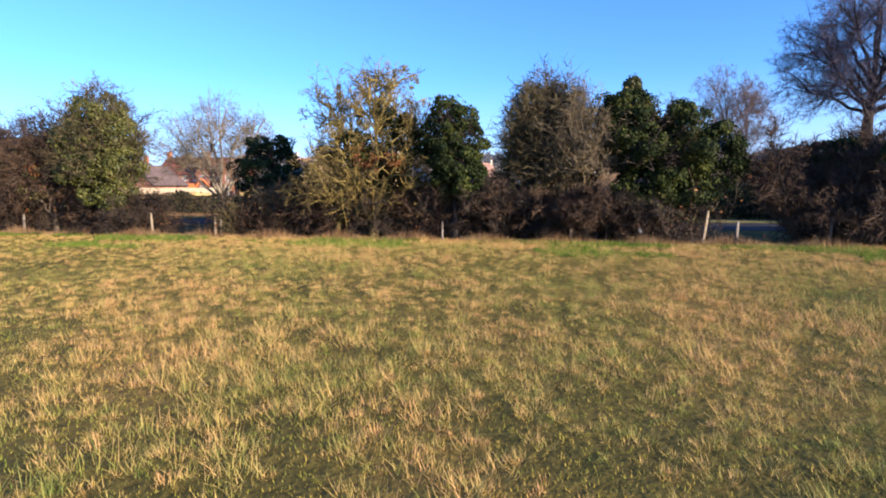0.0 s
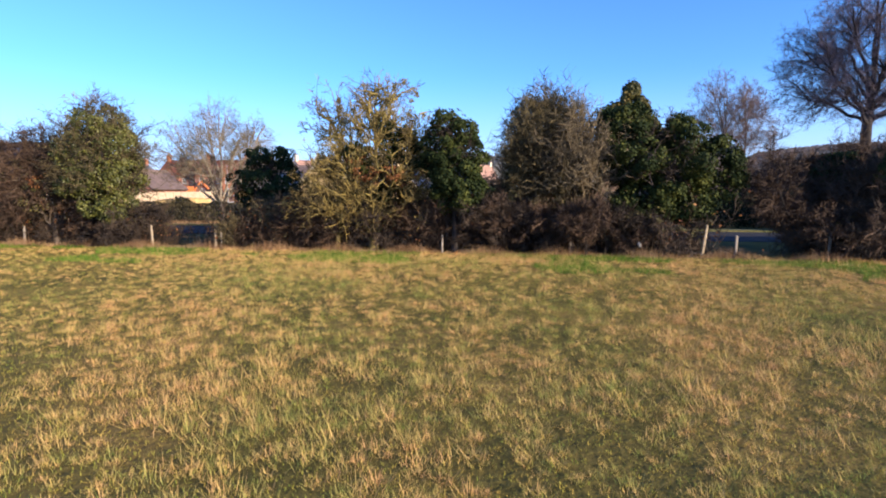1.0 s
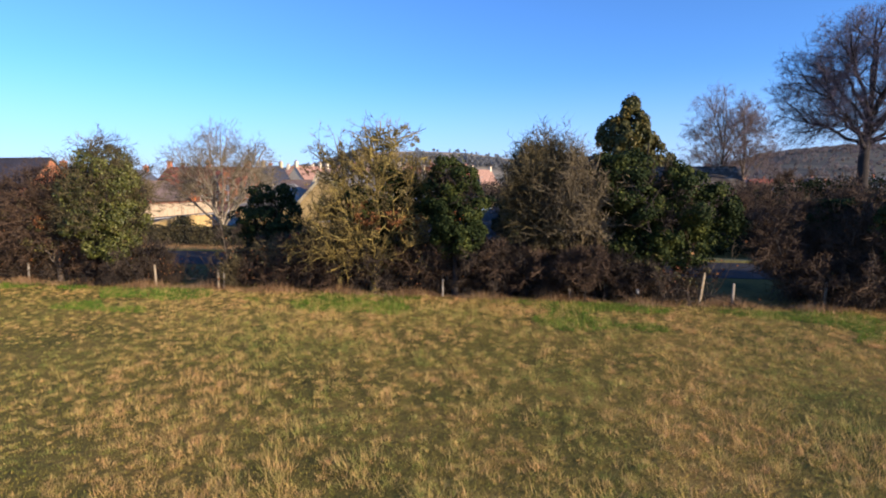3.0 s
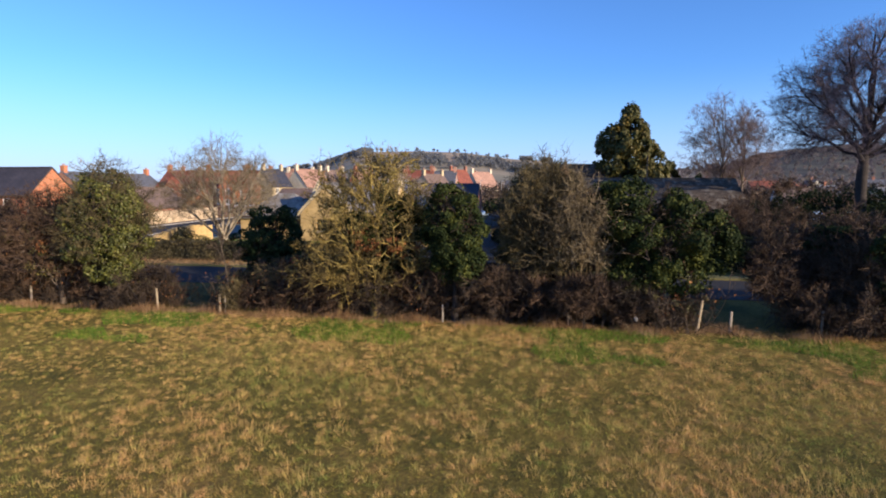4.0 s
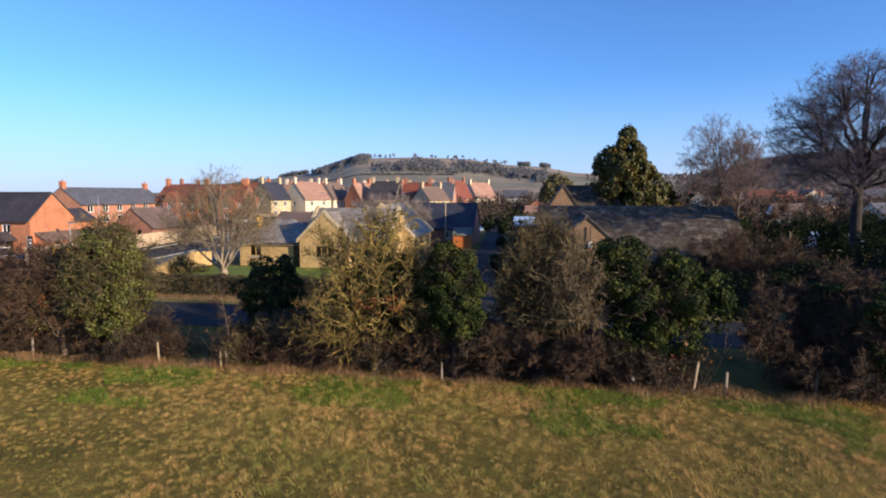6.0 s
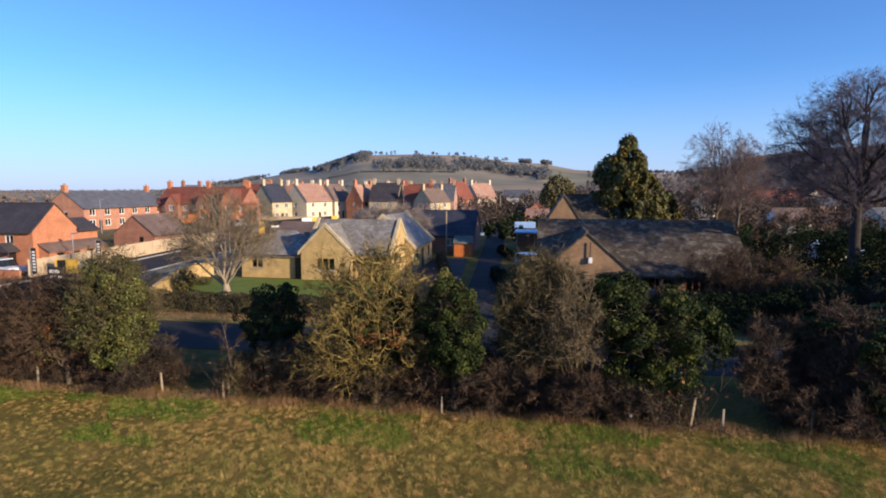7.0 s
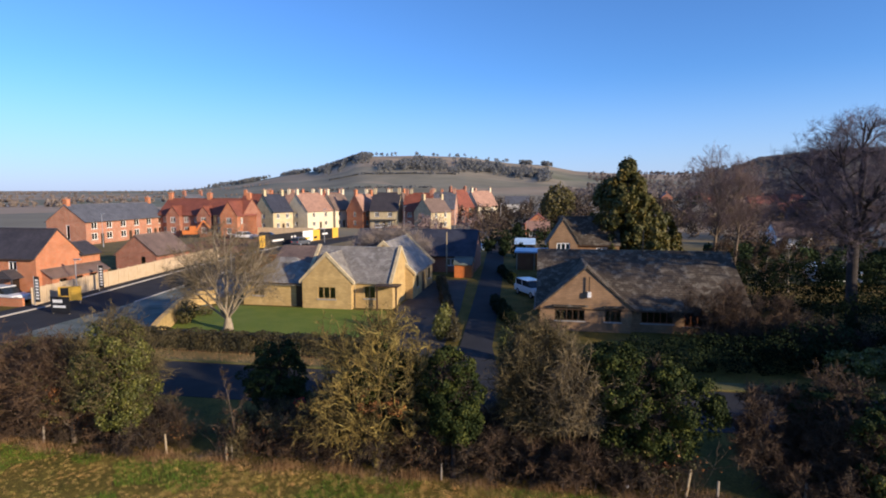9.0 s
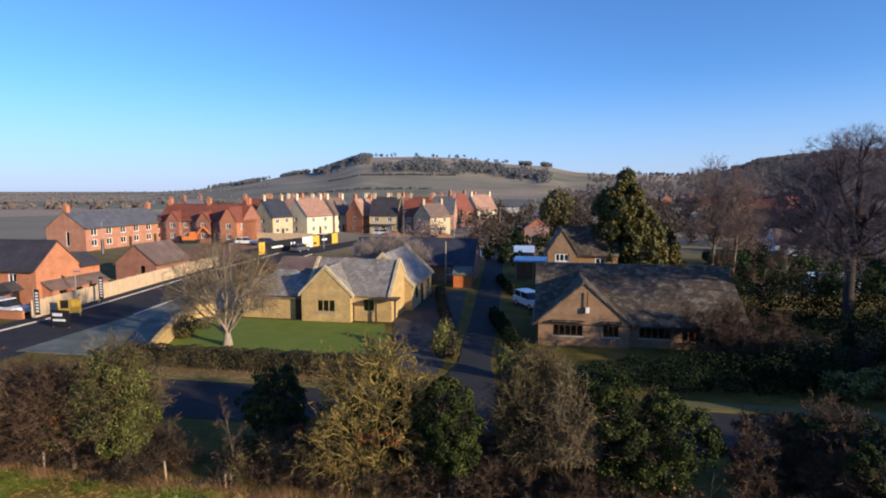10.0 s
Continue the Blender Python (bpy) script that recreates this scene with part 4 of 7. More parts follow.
leafage(hol, "foliage", 401, [(0.0, 0, 3.5, 0.85, 0.8, 0.7), (0.3, 0, 2.7, 1.1, 0.9, 0.8), (-0.4, 0, 2.4, 0.9, 0.8, 0.8), (0.2, 0, 1.5, 1.1, 0.9, 0.8)], 150, 110, 0.075, M_DARKGREEN, "", (0.18, 0.34), 0.25)
bush("bare_bush", "low bare thorn with rusty leaves between the posts", -12.6, 22.5, 25, 8, 1.5, 1.8, M_TWIG_TAN, LV_BUSH, lean=0.55, rad=0.03, slivers=10,
     leaves=[("dead_foliage", [(0.1, 0, 1.1, 0.9, 0.6, 0.4)], 500, 0.07, M_LEAF_OLIVE, "olive leaves")])
bush("bare_bush", "bare thorn with lichened twigs before the holly", -10.6, 22.9, 251, 9, 2.2, 2.0, M_TWIG_TAN, LV_BUSH, lean=0.55, rad=0.03, slivers=12,
     leaves=[("foliage", [(0.1, 0, 1.6, 1.1, 0.6, 0.5)], 700, 0.06, M_LEAF_OLIVE, "olive leaves")])
bush("bare_bush", "low bare thorn with red berries and dark twigs", -9.2, 22.8, 26, 8, 2.0, 2.4, M_TWIG_BROWN, LV_BUSH, lean=0.55, rad=0.03,
     leaves=[("dead_foliage", [(0.3, 0, 1.1, 1.0, 0.6, 0.5)], 350, 0.07, M_LEAF_RUST, "rusty dead leaves"), ("berries", [(-1.0, 0.6, 1.9, 0.28, 0.2, 0.18)], 130, 0.06, M_RED, "bright red berries")])

LV_SCRUB = [dict(seg=4, n=8, wander=0.18, up=0.02, ratio=0.5, start=0.1, sides=4, tip=0.4, angle=(30, 80)),
            dict(seg=3, n=7, wander=0.28, up=0.03, ratio=0.55, start=0.1, sides=3, thin=0.5, angle=(30, 75), least=0.01),
            dict(seg=2, wander=0.3, up=0.02, least=0.007)]
_scrub = [bush("thorn_scrub", lab, u0, 22.3, sd, 9, 2.3, 2.6, m0, LV_SCRUB, rad=0.03, lean=0.6, slivers=14, cat="bush",
               leaves=[("foliage", [(0, 0, 1.1, 1.1, 0.7, 0.6)], 420, 0.06, l0, "last dry leaves")])
          for lab, u0, sd, m0, l0 in (("knee-high to head-high brown thorn scrub under the hedge", -5.2, 421, M_TWIG_BROWN, M_LEAF_RUST), ("reddish thorn scrub filling the hedge foot", -4.0, 422, M_TWIG_RED, M_LEAF_OLIVE), ("dark thorn scrub filling the hedge foot", -2.6, 423, M_TWIG_BROWN, M_LEAF_OLIVE))]
_rng = np.random.default_rng(15)
for i, u0 in enumerate((-11.2, -10.0, -9.2, -4.6, -3.4, -2.0, -0.8, 0.5, -17.4, -19.4, -18.2, -16.8, -21.3, -22.6, -24.4, -10.4, -8.6, -7.2, -6.2, -1.4, -0.4, 0.8, 2.0, 3.0, 3.9, 9.8, 10.6, 11.6, 13.4)):
    copy_thing(_scrub[i % 3], spot(u0, (23.6 if i < 3 else 24.6 if i < 8 else 22.1) + _rng.uniform(-0.25, 0.5), GZ, _rng.uniform(0, 360)) @ Matrix.Scale(_rng.uniform(0.75, 1.05), 4))

LV_BRAMBLE = [dict(seg=6, n=7, wander=0.2, up=-0.08, ratio=0.5, start=0.15, sides=3, tip=0.5, angle=(25, 70), thin=0.6, least=0.006),
              dict(seg=3, wander=0.3, up=-0.02, least=0.005)]


def bramble(seed, mat_, twig_label):
    rng = np.random.default_rng(seed)
    ob = thing("bramble", twig_label, "bramble", spot(0, 0), group="brambles under the hedge")
    n = 26
    base = np.stack([rng.uniform(-1.1, 1.1, n), rng.uniform(-0.5, 0.5, n), np.zeros(n)], 1)
    head = np.stack([rng.normal(0, 0.45, n), rng.normal(-0.15, 0.3, n), np.ones(n)], 1)
    rows = grow(rng, base, head, rng.uniform(1.0, 2.0, n), rng.uniform(0.008, 0.014, n), LV_BRAMBLE)
    part_mesh("tangle", with_slivers("tangle", rng, rows, rows[-1][0], 7, 0.32, 0.016), mat_, ob)
    P = np.concatenate([r[0][:, -1] for r in rows[1:]])
    P = P[rng.random(len(P)) < 0.5]
    part_mesh("foliage", leaves_mesh("foliage", rng, P, rng.normal(size=P.shape), 0.07), M_LEAF_RUST if seed % 2 else M_LEAF_OLIVE, ob)
    return ob


_br = [bramble(31, M_TWIG_BROWN, "tangled brown bramble under the hedge"), bramble(32, M_TWIG_RED, "tangled reddish bramble under the hedge")]
_rng = np.random.default_rng(5)
_spots = [(u0 + _rng.uniform(-0.3, 0.3), 22.5 + _rng.uniform(-0.5, 0.6), _rng.uniform(0, 360), _rng.uniform(0.75, 1.15)) for u0 in np.arange(-30, 19, 1.25) if not 6.2 < u0 < 7.6]
_spots += [(u0 + _rng.uniform(-0.3, 0.3), 22.1 + _rng.uniform(-0.2, 0.25), _rng.uniform(-25, 25), _rng.uniform(0.45, 0.8)) for u0 in np.arange(-29, 19, 1.1) if not 6.0 < u0 < 7.9]
for i, (u0, v0, r0, s0) in enumerate(_spots):
    if i < 2:
        _br[i].matrix_basis = spot(u0, v0, GZ, r0)
    else:
        low = 0.45 if -15.6 < u0 < -12.6 or 5.6 < u0 < 8.2 else 1.0
        copy_thing(_br[i % 2], spot(u0, v0, GZ, r0, 1.0) @ Matrix.Scale(float(s0) * low, 4))

# ---- field fence ----
fence_line = thing("field_fence", "old field fence of leaning timber posts along the hedge", "fence", spot(0, 21.0))


def post(u, v, h, r, lean, mat_, label=""):
    bm = bmesh.new()
    k = 6
    rings = []
    for j, z in enumerate((-0.25, 0.3 * h, 0.7 * h, h - 0.02, h)):
        rad_ = r * (1.0, 0.98, 0.95, 0.93, 0.6)[j]
        rings.append([bm.verts.new((rad_ * (1 + 0.1 * math.sin(3 * i + j)) * math.cos(i * math.tau / k) + lean * z, rad_ * math.sin(i * math.tau / k), z)) for i in range(k)])
    for a, b in zip(rings, rings[1:]):
        for i in range(k):
            bm.faces.new((a[i], a[(i + 1) % k], b[(i + 1) % k], b[i]))
    bm.faces.new(rings[-1])
    part("post", bm, mat_, fence_line, label, pose(u, v - 21.0, 0))


for u0, v0, h0, r0, l0, m0 in ((-17.5, 21.25, 0.95, 0.055, -0.06, M_POST), (-15.5, 21.4, 0.85, 0.045, -0.05, M_POST), (-12.65, 21.25, 0.75, 0.05, 0.0, M_POST), (-12.45, 21.3, 0.85, 0.035, 0.02, M_POST_GREY),
                               (-3.65, 21.2, 0.65, 0.035, 0.0, M_POST_GREY), (0.9, 21.4, 0.75, 0.045, 0.0, M_POST_GREY), (5.3, 21.45, 1.1, 0.05, 0.12, M_POST), (6.35, 21.4, 0.75, 0.05, 0.02, M_POST_GREY),
                               (9.3, 21.6, 0.85, 0.05, 0.02, M_POST_GREY), (-21.5, 21.4, 0.8, 0.05, 0.03, M_POST_GREY)):
    post(u0, v0, h0, r0, l0, m0)
_bm = bmesh.new()
bmesh.ops.create_icosphere(_bm, subdivisions=2, radius=0.08)
for _v in _bm.verts:
    _v.co = Vector((_v.co.x * 0.8, _v.co.y * 0.5, _v.co.z * 1.2)) * (1 + 0.3 * noise.noise(_v.co * 14))
tagged(part("litter", _bm, M_PAVE, None, "", spot(3.2, 21.15, 0.72)), "crumpled scrap of white plastic caught in the brambles", "litter")


# ---- field grass ----
def field_spots(rng, n, v0=2.6, v1=20.9):
    """Random places in the field, thinner at the far sides."""
    v = v0 + (v1 - v0) * rng.random(n * 2) ** 0.8
    u = rng.uniform(-1, 1, n * 2) * (4.5 + 0.92 * v) - 0.17 * v
    x, y = xy(u, v)
    return x[:n], y[:n]


def tussock_spots(rng, step=0.285):
    """Tussock feet, evenly strewn with some gaps."""
    u, v = np.meshgrid(np.arange(-26, 22, step), np.arange(2.6, 20.9, step))
    u, v = (u + rng.uniform(-0.5, 0.5, u.shape) * step).ravel(), (v + rng.uniform(-0.5, 0.5, v.shape) * step).ravel()
    keep = (np.abs(u + 0.17 * v) < 4.5 + 0.92 * v) & (rng.random(len(u)) > 0.1)
    return (u[keep], v[keep]) + xy(u[keep], v[keep])


def blades(rng, x, y, z, lean, length, width, az=None):
    """Tapered blades, broad at the foot."""
    n = len(x)
    az = rng.uniform(0, 2 * np.pi, n) if az is None else az
    d = np.stack([np.cos(az) * lean, np.sin(az) * lean, np.ones(n)], 1)
    d = unit(d)
    side = unit(np.stack([-np.sin(az + rng.normal(0, 0.8, n)), np.cos(az), np.zeros(n)], 1)) * (width * 0.5)[:, None]
    p0 = np.stack([x, y, z - 0.02], 1)
    p2 = p0 + d * length[:, None]
    V = np.stack([p0 - side, p0 + side, p2], 1)
    idx = np.arange(n * 3).reshape(n, 3)
    return V.reshape(-1, 3), idx


def grass(name, label, material, rng, x, y, lean, length, width, az=None):
    v, t = blades(rng, x, y, ground_height(x, y) + hummocks(x, y), lean, length, width, az)
    tagged(part_mesh(name, mesh_from(name, v, [t]), material), label, "grass", kind="stuff")


def patchy(x, y):
    return 0.5 + 0.5 * np.sin(x * 0.55 + 1.4 * np.sin(y * 0.45)) * np.sin(y * 0.7 + 1.1 * np.sin(x * 0.35))


def build_grass():
    rng = np.random.default_rng(77)
    u, v, cx, cy = tussock_spots(rng)
    hollow = np.sin(cx * 1.9 + 1.3 * np.sin(cy * 1.1)) * np.sin(cy * 2.3 + 1.7 * np.sin(cx * 0.9)) + 0.35 * rng.normal(size=len(cx))
    keep = (hollow < 0.85) | (u < -6)
    u, v, cx, cy = u[keep], v[keep], cx[keep], cy[keep]
    n = len(cx)
    size = np.clip(rng.lognormal(-0.28, 0.34, n), 0.35, 1.5) * (0.72 + 0.4 * patchy(cx, cy)) * (0.72 + 0.46 * smooth(-9, 0, u + 0.4 * v))
    size = np.where((rng.random(n) < 0.11) & (u > -7), size * 1.75, size)
    per = 84
    i = np.repeat(np.arange(n), per)
    q = np.sqrt(rng.random(n * per))
    r = 0.15 * q * size[i]
    a = rng.uniform(0, 2 * np.pi, n * per)
    x, y = cx[i] + r * np.cos(a), cy[i] + r * np.sin(a)
    ln = 0.215 * size[i] * rng.uniform(0.45, 1.1, n * per) * (1.1 - 0.35 * q)
    az = a + rng.normal(0, 1.7, n * per)
    grass("grass_tussocks", "tawny winter grass tussocks across the field", M_GRASS, rng, x, y, 0.1 + 1.3 * rng.random(n * per) + 0.5 * q, ln, rng.uniform(0.0025, 0.0075, n * per), az)
    n = 430000
    x, y = field_spots(rng, n)
    grass("grass", "short green pasture grass between the tussocks", M_GRASS_GREEN, rng, x, y, rng.uniform(0.1, 1.6, n), rng.uniform(0.025, 0.07, n), rng.uniform(0.008, 0.015, n))
    n = 30000
    u = rng.uniform(-32, 22, n)
    v = 21.15 + rng.normal(0, 0.3, n) + 0.25 * np.sin(u * 1.3)
    x, y = xy(u, v)
    grass("dead_grass", "tall dead grass along the foot of the hedge", M_STRAW, rng, x, y, rng.uniform(0.1, 0.7, n), rng.uniform(0.12, 0.45, n) * (0.7 + 0.4 * np.sin(u * 2.3)), rng.uniform(0.008, 0.016, n))
    n = 80000
    v = rng.uniform(16.8, 20.9, n)
    u = rng.uniform(-26, 10, n)
    keep = np.sin(u * 0.8 + 0.6) + 0.5 * np.sin(u * 2.3) + 0.7 * np.sin(v * 2.2 + u * 0.3) > -0.15 + 0.4 * (20 - v) * (v < 20)
    x, y = xy(u[keep], v[keep])
    n = len(x)
    grass("lush_grass", "brighter green grass patches near the hedge", M_LUSH, rng, x, y, rng.uniform(0.3, 1.5, n), rng.uniform(0.08, 0.2, n), rng.uniform(0.01, 0.02, n))
    n = 9000
    u, v = rng.uniform(-29, -6.6, n), rng.uniform(33.5, 35.3, n)
    x, y = xy(u, v)
    grass("verge_grass", "tawny verge grass below the garden hedge", M_STRAW, rng, x, y, rng.uniform(0.2, 1.0, n), rng.uniform(0.1, 0.4, n), rng.uniform(0.015, 0.03, n))


build_grass()


# ---- trees ----
def tree(name, label, u, v, seed, height, spread_, trunk_r, bark, twig, levels, limbs=9, first=0.25, z=GZ, cat="tree", lean=(0, 0), slivers=4, fine=(0.5, 0.03), thin=0.45, angle=(40, 75)):
    rng = np.random.default_rng(seed)
    x, y = xy(u, v)
    ob = thing(name, label, cat, pose(x, y, z))
    base = np.array([[0.0, 0, -0.3]])
    lv = [dict(seg=9, n=limbs, wander=0.025, up=0.03, ratio=spread_, start=first, sides=9, tip=0.3, angle=angle, thin=thin)] + levels
    rows = grow(rng, base, np.array([[lean[0], lean[1], 1.0]]), np.array([height]), np.array([trunk_r]), lv)
    part_mesh("trunk", tubes_mesh("trunk", rows[:1]), bark, ob)
    part_mesh("branchwork", tubes_mesh("branchwork", rows[1:3]), bark, ob)
    part_mesh("crown", with_slivers("crown", rng, rows[3:], rows[-1][0], slivers, fine[0], fine[1]), twig, ob, "fine bare twigs")
    return ob


LV_THORN = [dict(seg=6, n=8, wander=0.14, up=0.1, ratio=0.5, start=0.25, sides=5, thin=0.55, angle=(20, 55), tip=0.3),
            dict(seg=4, n=7, wander=0.18, up=0.07, ratio=0.5, start=0.15, sides=4, thin=0.5, angle=(25, 60), least=0.015),
            dict(seg=3, wander=0.2, up=0.04, least=0.009)]

crown_tree("oak_tree", "great bare oak with dark spreading limbs", 23.2, 47.4, 41, 7.0, 11.0, (6.6, 6.4, 5.7), 0.42, M_BARK_DARK, M_TWIG_DARK, limbs=17, sub_=9, tips=900, low=-0.75, slivers=7, fine=(0.5, 0.011), climb=0.42, shell=0.35, m=5, stout=0.013, lift=0.07, leader=0.6, wob=1.6)
crown_tree("bare_tree", "tall bare birch with drooping purplish twigs", 21.4, 75.4, 42, 4.0, 9.8, (4.6, 4.0, 6.2), 0.24, M_BARK, M_TWIG_PURPLE, limbs=14, sub_=6, tips=280, low=-0.6, slivers=6, fine=(0.6, 0.016), lift=0.1, leader=0.75, m=4, climb=0.6)
crown_tree("bare_tree", "tall bare birch with a forked pale trunk", 24.0, 76.4, 43, 3.6, 8.8, (4.4, 4.0, 5.6), 0.22, M_BARK, M_TWIG_PURPLE, limbs=14, sub_=6, tips=250, low=-0.6, slivers=6, fine=(0.6, 0.016), lift=0.1, leader=0.75, m=4, climb=0.6)
crown_tree("garden_tree", "pale-barked bare garden tree forking low on the lawn", -24.4, 41.3, 44, 0.7, 4.3, (4.5, 4.0, 4.2), 0.34, M_BARK_PALE, M_TWIG_PALE, limbs=11, sub_=7, tips=420, low=-0.45, slivers=4, fine=(0.45, 0.012), leader=-0.3, lift=0.02, shell=0.4, climb=0.1, m=4)
crown_tree("bare_tree", "greyish bare tree behind the bungalow", -18.8, 70.5, 45, 1.2, 3.6, (5.2, 3.0, 3.0), 0.2, M_BARK, M_TWIG_GREY, limbs=10, sub_=7, tips=300, low=-0.3, slivers=8, fine=(0.5, 0.018), climb=0.15, m=4, leader=0.0)
tree("sapling", "thin bare sapling beside the fence posts", -12.5, 21.8, 146, 3.2, 0.3, 0.03, M_BARK, M_TWIG_BROWN, LV_THORN, limbs=6, first=0.4, slivers=1, fine=(0.3, 0.012))
for u0, v0, h0, s0 in ((20.0, 66, 5, 47), (23.0, 64, 4.6, 48), (26.5, 67, 5.5, 49)):
    tree("bare_tree", "reddish bare young birch", u0, v0, s0, h0, 0.45, 0.09, M_BARK_PALE, M_TWIG_RED, LV_THORN, limbs=12, first=0.12)


def conifer(u, v, h, r, seed, count, label, mat_=M_CONIFER, size=0.42):
    rng = np.random.default_rng(seed)
    x, y = xy(u, v)
    ob = thing("conifer", label, "conifer", pose(x, y, GZ))
    bm = bmesh.new()
    add_tube(bm, (0, 0, -0.3), (0, 0, h * 0.92), 0.03 * h, 0.03, 8)
    part("trunk", bm, M_BARK_DARK, ob)
    tips = 7
    n = max(40, count // 90)
    pick = rng.integers(0, tips, n)
    pick = np.where(rng.random(n) < 0.35, 0, pick)
    ta, tr_ = rng.uniform(0, 2 * np.pi, tips), r * rng.uniform(0.25, 0.5, tips)
    tx, ty = tr_ * np.cos(ta), tr_ * np.sin(ta)
    th_, tw = h * rng.uniform(0.5, 0.86, tips), r * rng.uniform(0.45, 0.65, tips)
    tx[0], ty[0], th_[0], tw[0] = 0, 0, h, r * 0.74
    t = rng.random(n) ** 0.75
    a = rng.uniform(0, 2 * np.pi, n)
    prof = tw[pick] * (1 - t ** 1.5) ** 0.75 * (0.35 + 0.65 * smooth(-0.1, 0.16, t)) * rng.uniform(0.8, 1.12, n)
    C = np.stack([tx[pick] + prof * np.cos(a), ty[pick] + prof * np.sin(a), 0.4 + t * (th_[pick] - 0.9)], 1)
    per = count // n
    i = np.repeat(np.arange(n), per)
    out = np.stack([np.cos(a), np.sin(a), np.full(n, 0.7)], 1)
    d = unit(rng.normal(size=(n * per, 3)) + 0.8 * out[i])
    rad_ = (0.055 * h * rng.uniform(0.6, 1.25, n))[i]
    P = C[i] + d * (rad_ * (0.4 + 0.6 * rng.random(n * per)))[:, None] * np.array([0.9, 0.9, 1.25])
    inner = rng.random(n * per) < 0.22
    P[inner, :2] *= rng.uniform(0.3, 0.9, int(inner.sum()))[:, None]
    part_mesh("crown", leaves_mesh("crown", rng, P, d, size, 1.7, -0.5, 0.45), mat_, ob)


conifer(10.2, 72.6, 14.6, 5.9, 51, 32000, "tall golden-green conical cypress behind the cottage", M_CONIFER, 0.27)
conifer(15.6, 76.0, 8.2, 3.2, 52, 7000, "small golden-green cypress beside the taller one")
conifer(52, 205, 11, 3.2, 53, 900, "dark spruce among the far houses", M_DARKGREEN, 0.9)


def clump(name, label, u, v, seed, lobes, count, size, mat_, cat="bush", z=GZ):
    bush(name, label, u, v, seed, 1, 0.7 * max(l[2] for l in lobes), 1.2, M_TWIG_BROWN, LV_BUSH, z=z, cat=cat, slivers=1, leaves=[("foliage", lobes, count, size, mat_, "")])


# unseen evergreens added past the lane's right-hand end, to cast shade over the lane
for u0, v0, h0, r0, sd in ((40, 27, 9.5, 4.2, 611), (46, 31, 10, 4.6, 612), (43, 37, 9, 4.5, 613), (50, 25, 11, 4.6, 614), (54, 35, 11, 5, 615)):
    conifer(u0, v0, h0, r0, sd, 4200, "unseen dark evergreen added to shade the lane", M_DARKGREEN, 0.8)

# More unseen trees, added to shade the garden before the cottage.
for u0, v0, h0, r0, sd in ((34, 24.5, 8.5, 3.2, 631), (39, 24, 9.5, 3.4, 632), (44, 24, 10, 3.4, 633)):
    conifer(u0, v0, h0, r0, sd, 3600, "unseen dark evergreen added to shade the cottage garden", M_DARKGREEN, 0.7)
# These too stand out of view, only to cast shade towards the cottage.
for u0, v0, h0, r0, sd in ((28.5, 35, 6, 3.0, 621), (33, 38, 5.5, 3.0, 622), (28.5, 40, 4.5, 2.8, 623), (36, 33, 7, 3.2, 624), (33, 44, 6.5, 3.2, 625)):
    conifer(u0, v0, h0, r0, sd, 4600, "unseen dark evergreen added to shade the cottage", M_DARKGREEN, 0.6)

# dark evergreens and shrubs of the right-hand garden
clump("evergreen_tree", "broad dark evergreen screen of the garden", 24.5, 44.6, 61, [(-1, 0, 2.4, 3.4, 2.0, 1.9), (3, 0.6, 2.6, 3.6, 2.2, 2.3), (-4, 0.6, 1.6, 2.6, 1.8, 1.5), (6.5, 0.5, 2.8, 3.2, 2.2, 2.4)], 20000, 0.12, M_YEW, "evergreen")
clump("evergreen_tree", "dark evergreen hedge beyond the cottage", 23, 57, 62, [(0, 0, 2.2, 4.5, 2.5, 2.4), (-4, 1, 1.8, 3.5, 2.5, 2), (6, 0, 2.6, 4.5, 2.5, 2.8)], 14000, 0.15, M_YEW, "evergreen")
clump("evergreen_tree", "dark evergreen trees on the garden boundary", 36, 47, 63, [(0, 0, 3.2, 4.5, 3.5, 3.4), (6, 0, 4, 5, 4, 4.4)], 7000, 0.28, M_DARKGREEN, "evergreen")
bush("garden_shrub", "bare reddish-brown garden shrub by the cottage", 14.2, 41.5, 64, 12, 4.4, 3.6, M_TWIG_RED, LV_BUSH, lean=0.6, rad=0.05)
bush("garden_shrub", "bare brown garden shrub before the dark hedge", 17.4, 39.6, 65, 10, 3.6, 3.4, M_TWIG_BROWN, LV_BUSH, lean=0.6, rad=0.05,
     leaves=[("foliage", [(0, 0, 1.6, 1.9, 1.4, 1.3)], 1800, 0.12, M_DARKGREEN, "")])
bush("garden_shrub", "bare brown shrub against the cottage roof", 13.0, 44.0, 66, 9, 4.6, 2.8, M_TWIG_RED, LV_BUSH, lean=0.5, rad=0.05)
clump("laurel", "pale variegated laurel by the lane", 17.6, 36.2, 67, [(0, 0, 0.9, 1.5, 0.9, 0.9), (2.5, 0.2, 1.0, 1.6, 0.9, 1.0), (5.0, 0, 0.9, 1.6, 0.9, 1.0)], 3200, 0.15, M_IVY_LIGHT, "laurel")
clump("evergreen_shrub", "low dark evergreen shrubs before the cottage", 6.4, 37.4, 68, [(0, 0, 0.7, 1.8, 1.6, 1.1), (2.6, -0.6, 0.8, 2.0, 1.8, 1.2), (5.4, -0.4, 0.9, 2.0, 1.9, 1.3), (8.0, -0.8, 0.9, 2.0, 1.8, 1.4), (-2.6, -0.4, 0.6, 1.8, 1.5, 0.9), (10.5, -0.6, 0.9, 2, 1.6, 1.3)], 14000, 0.11, M_YEW, "shrub")
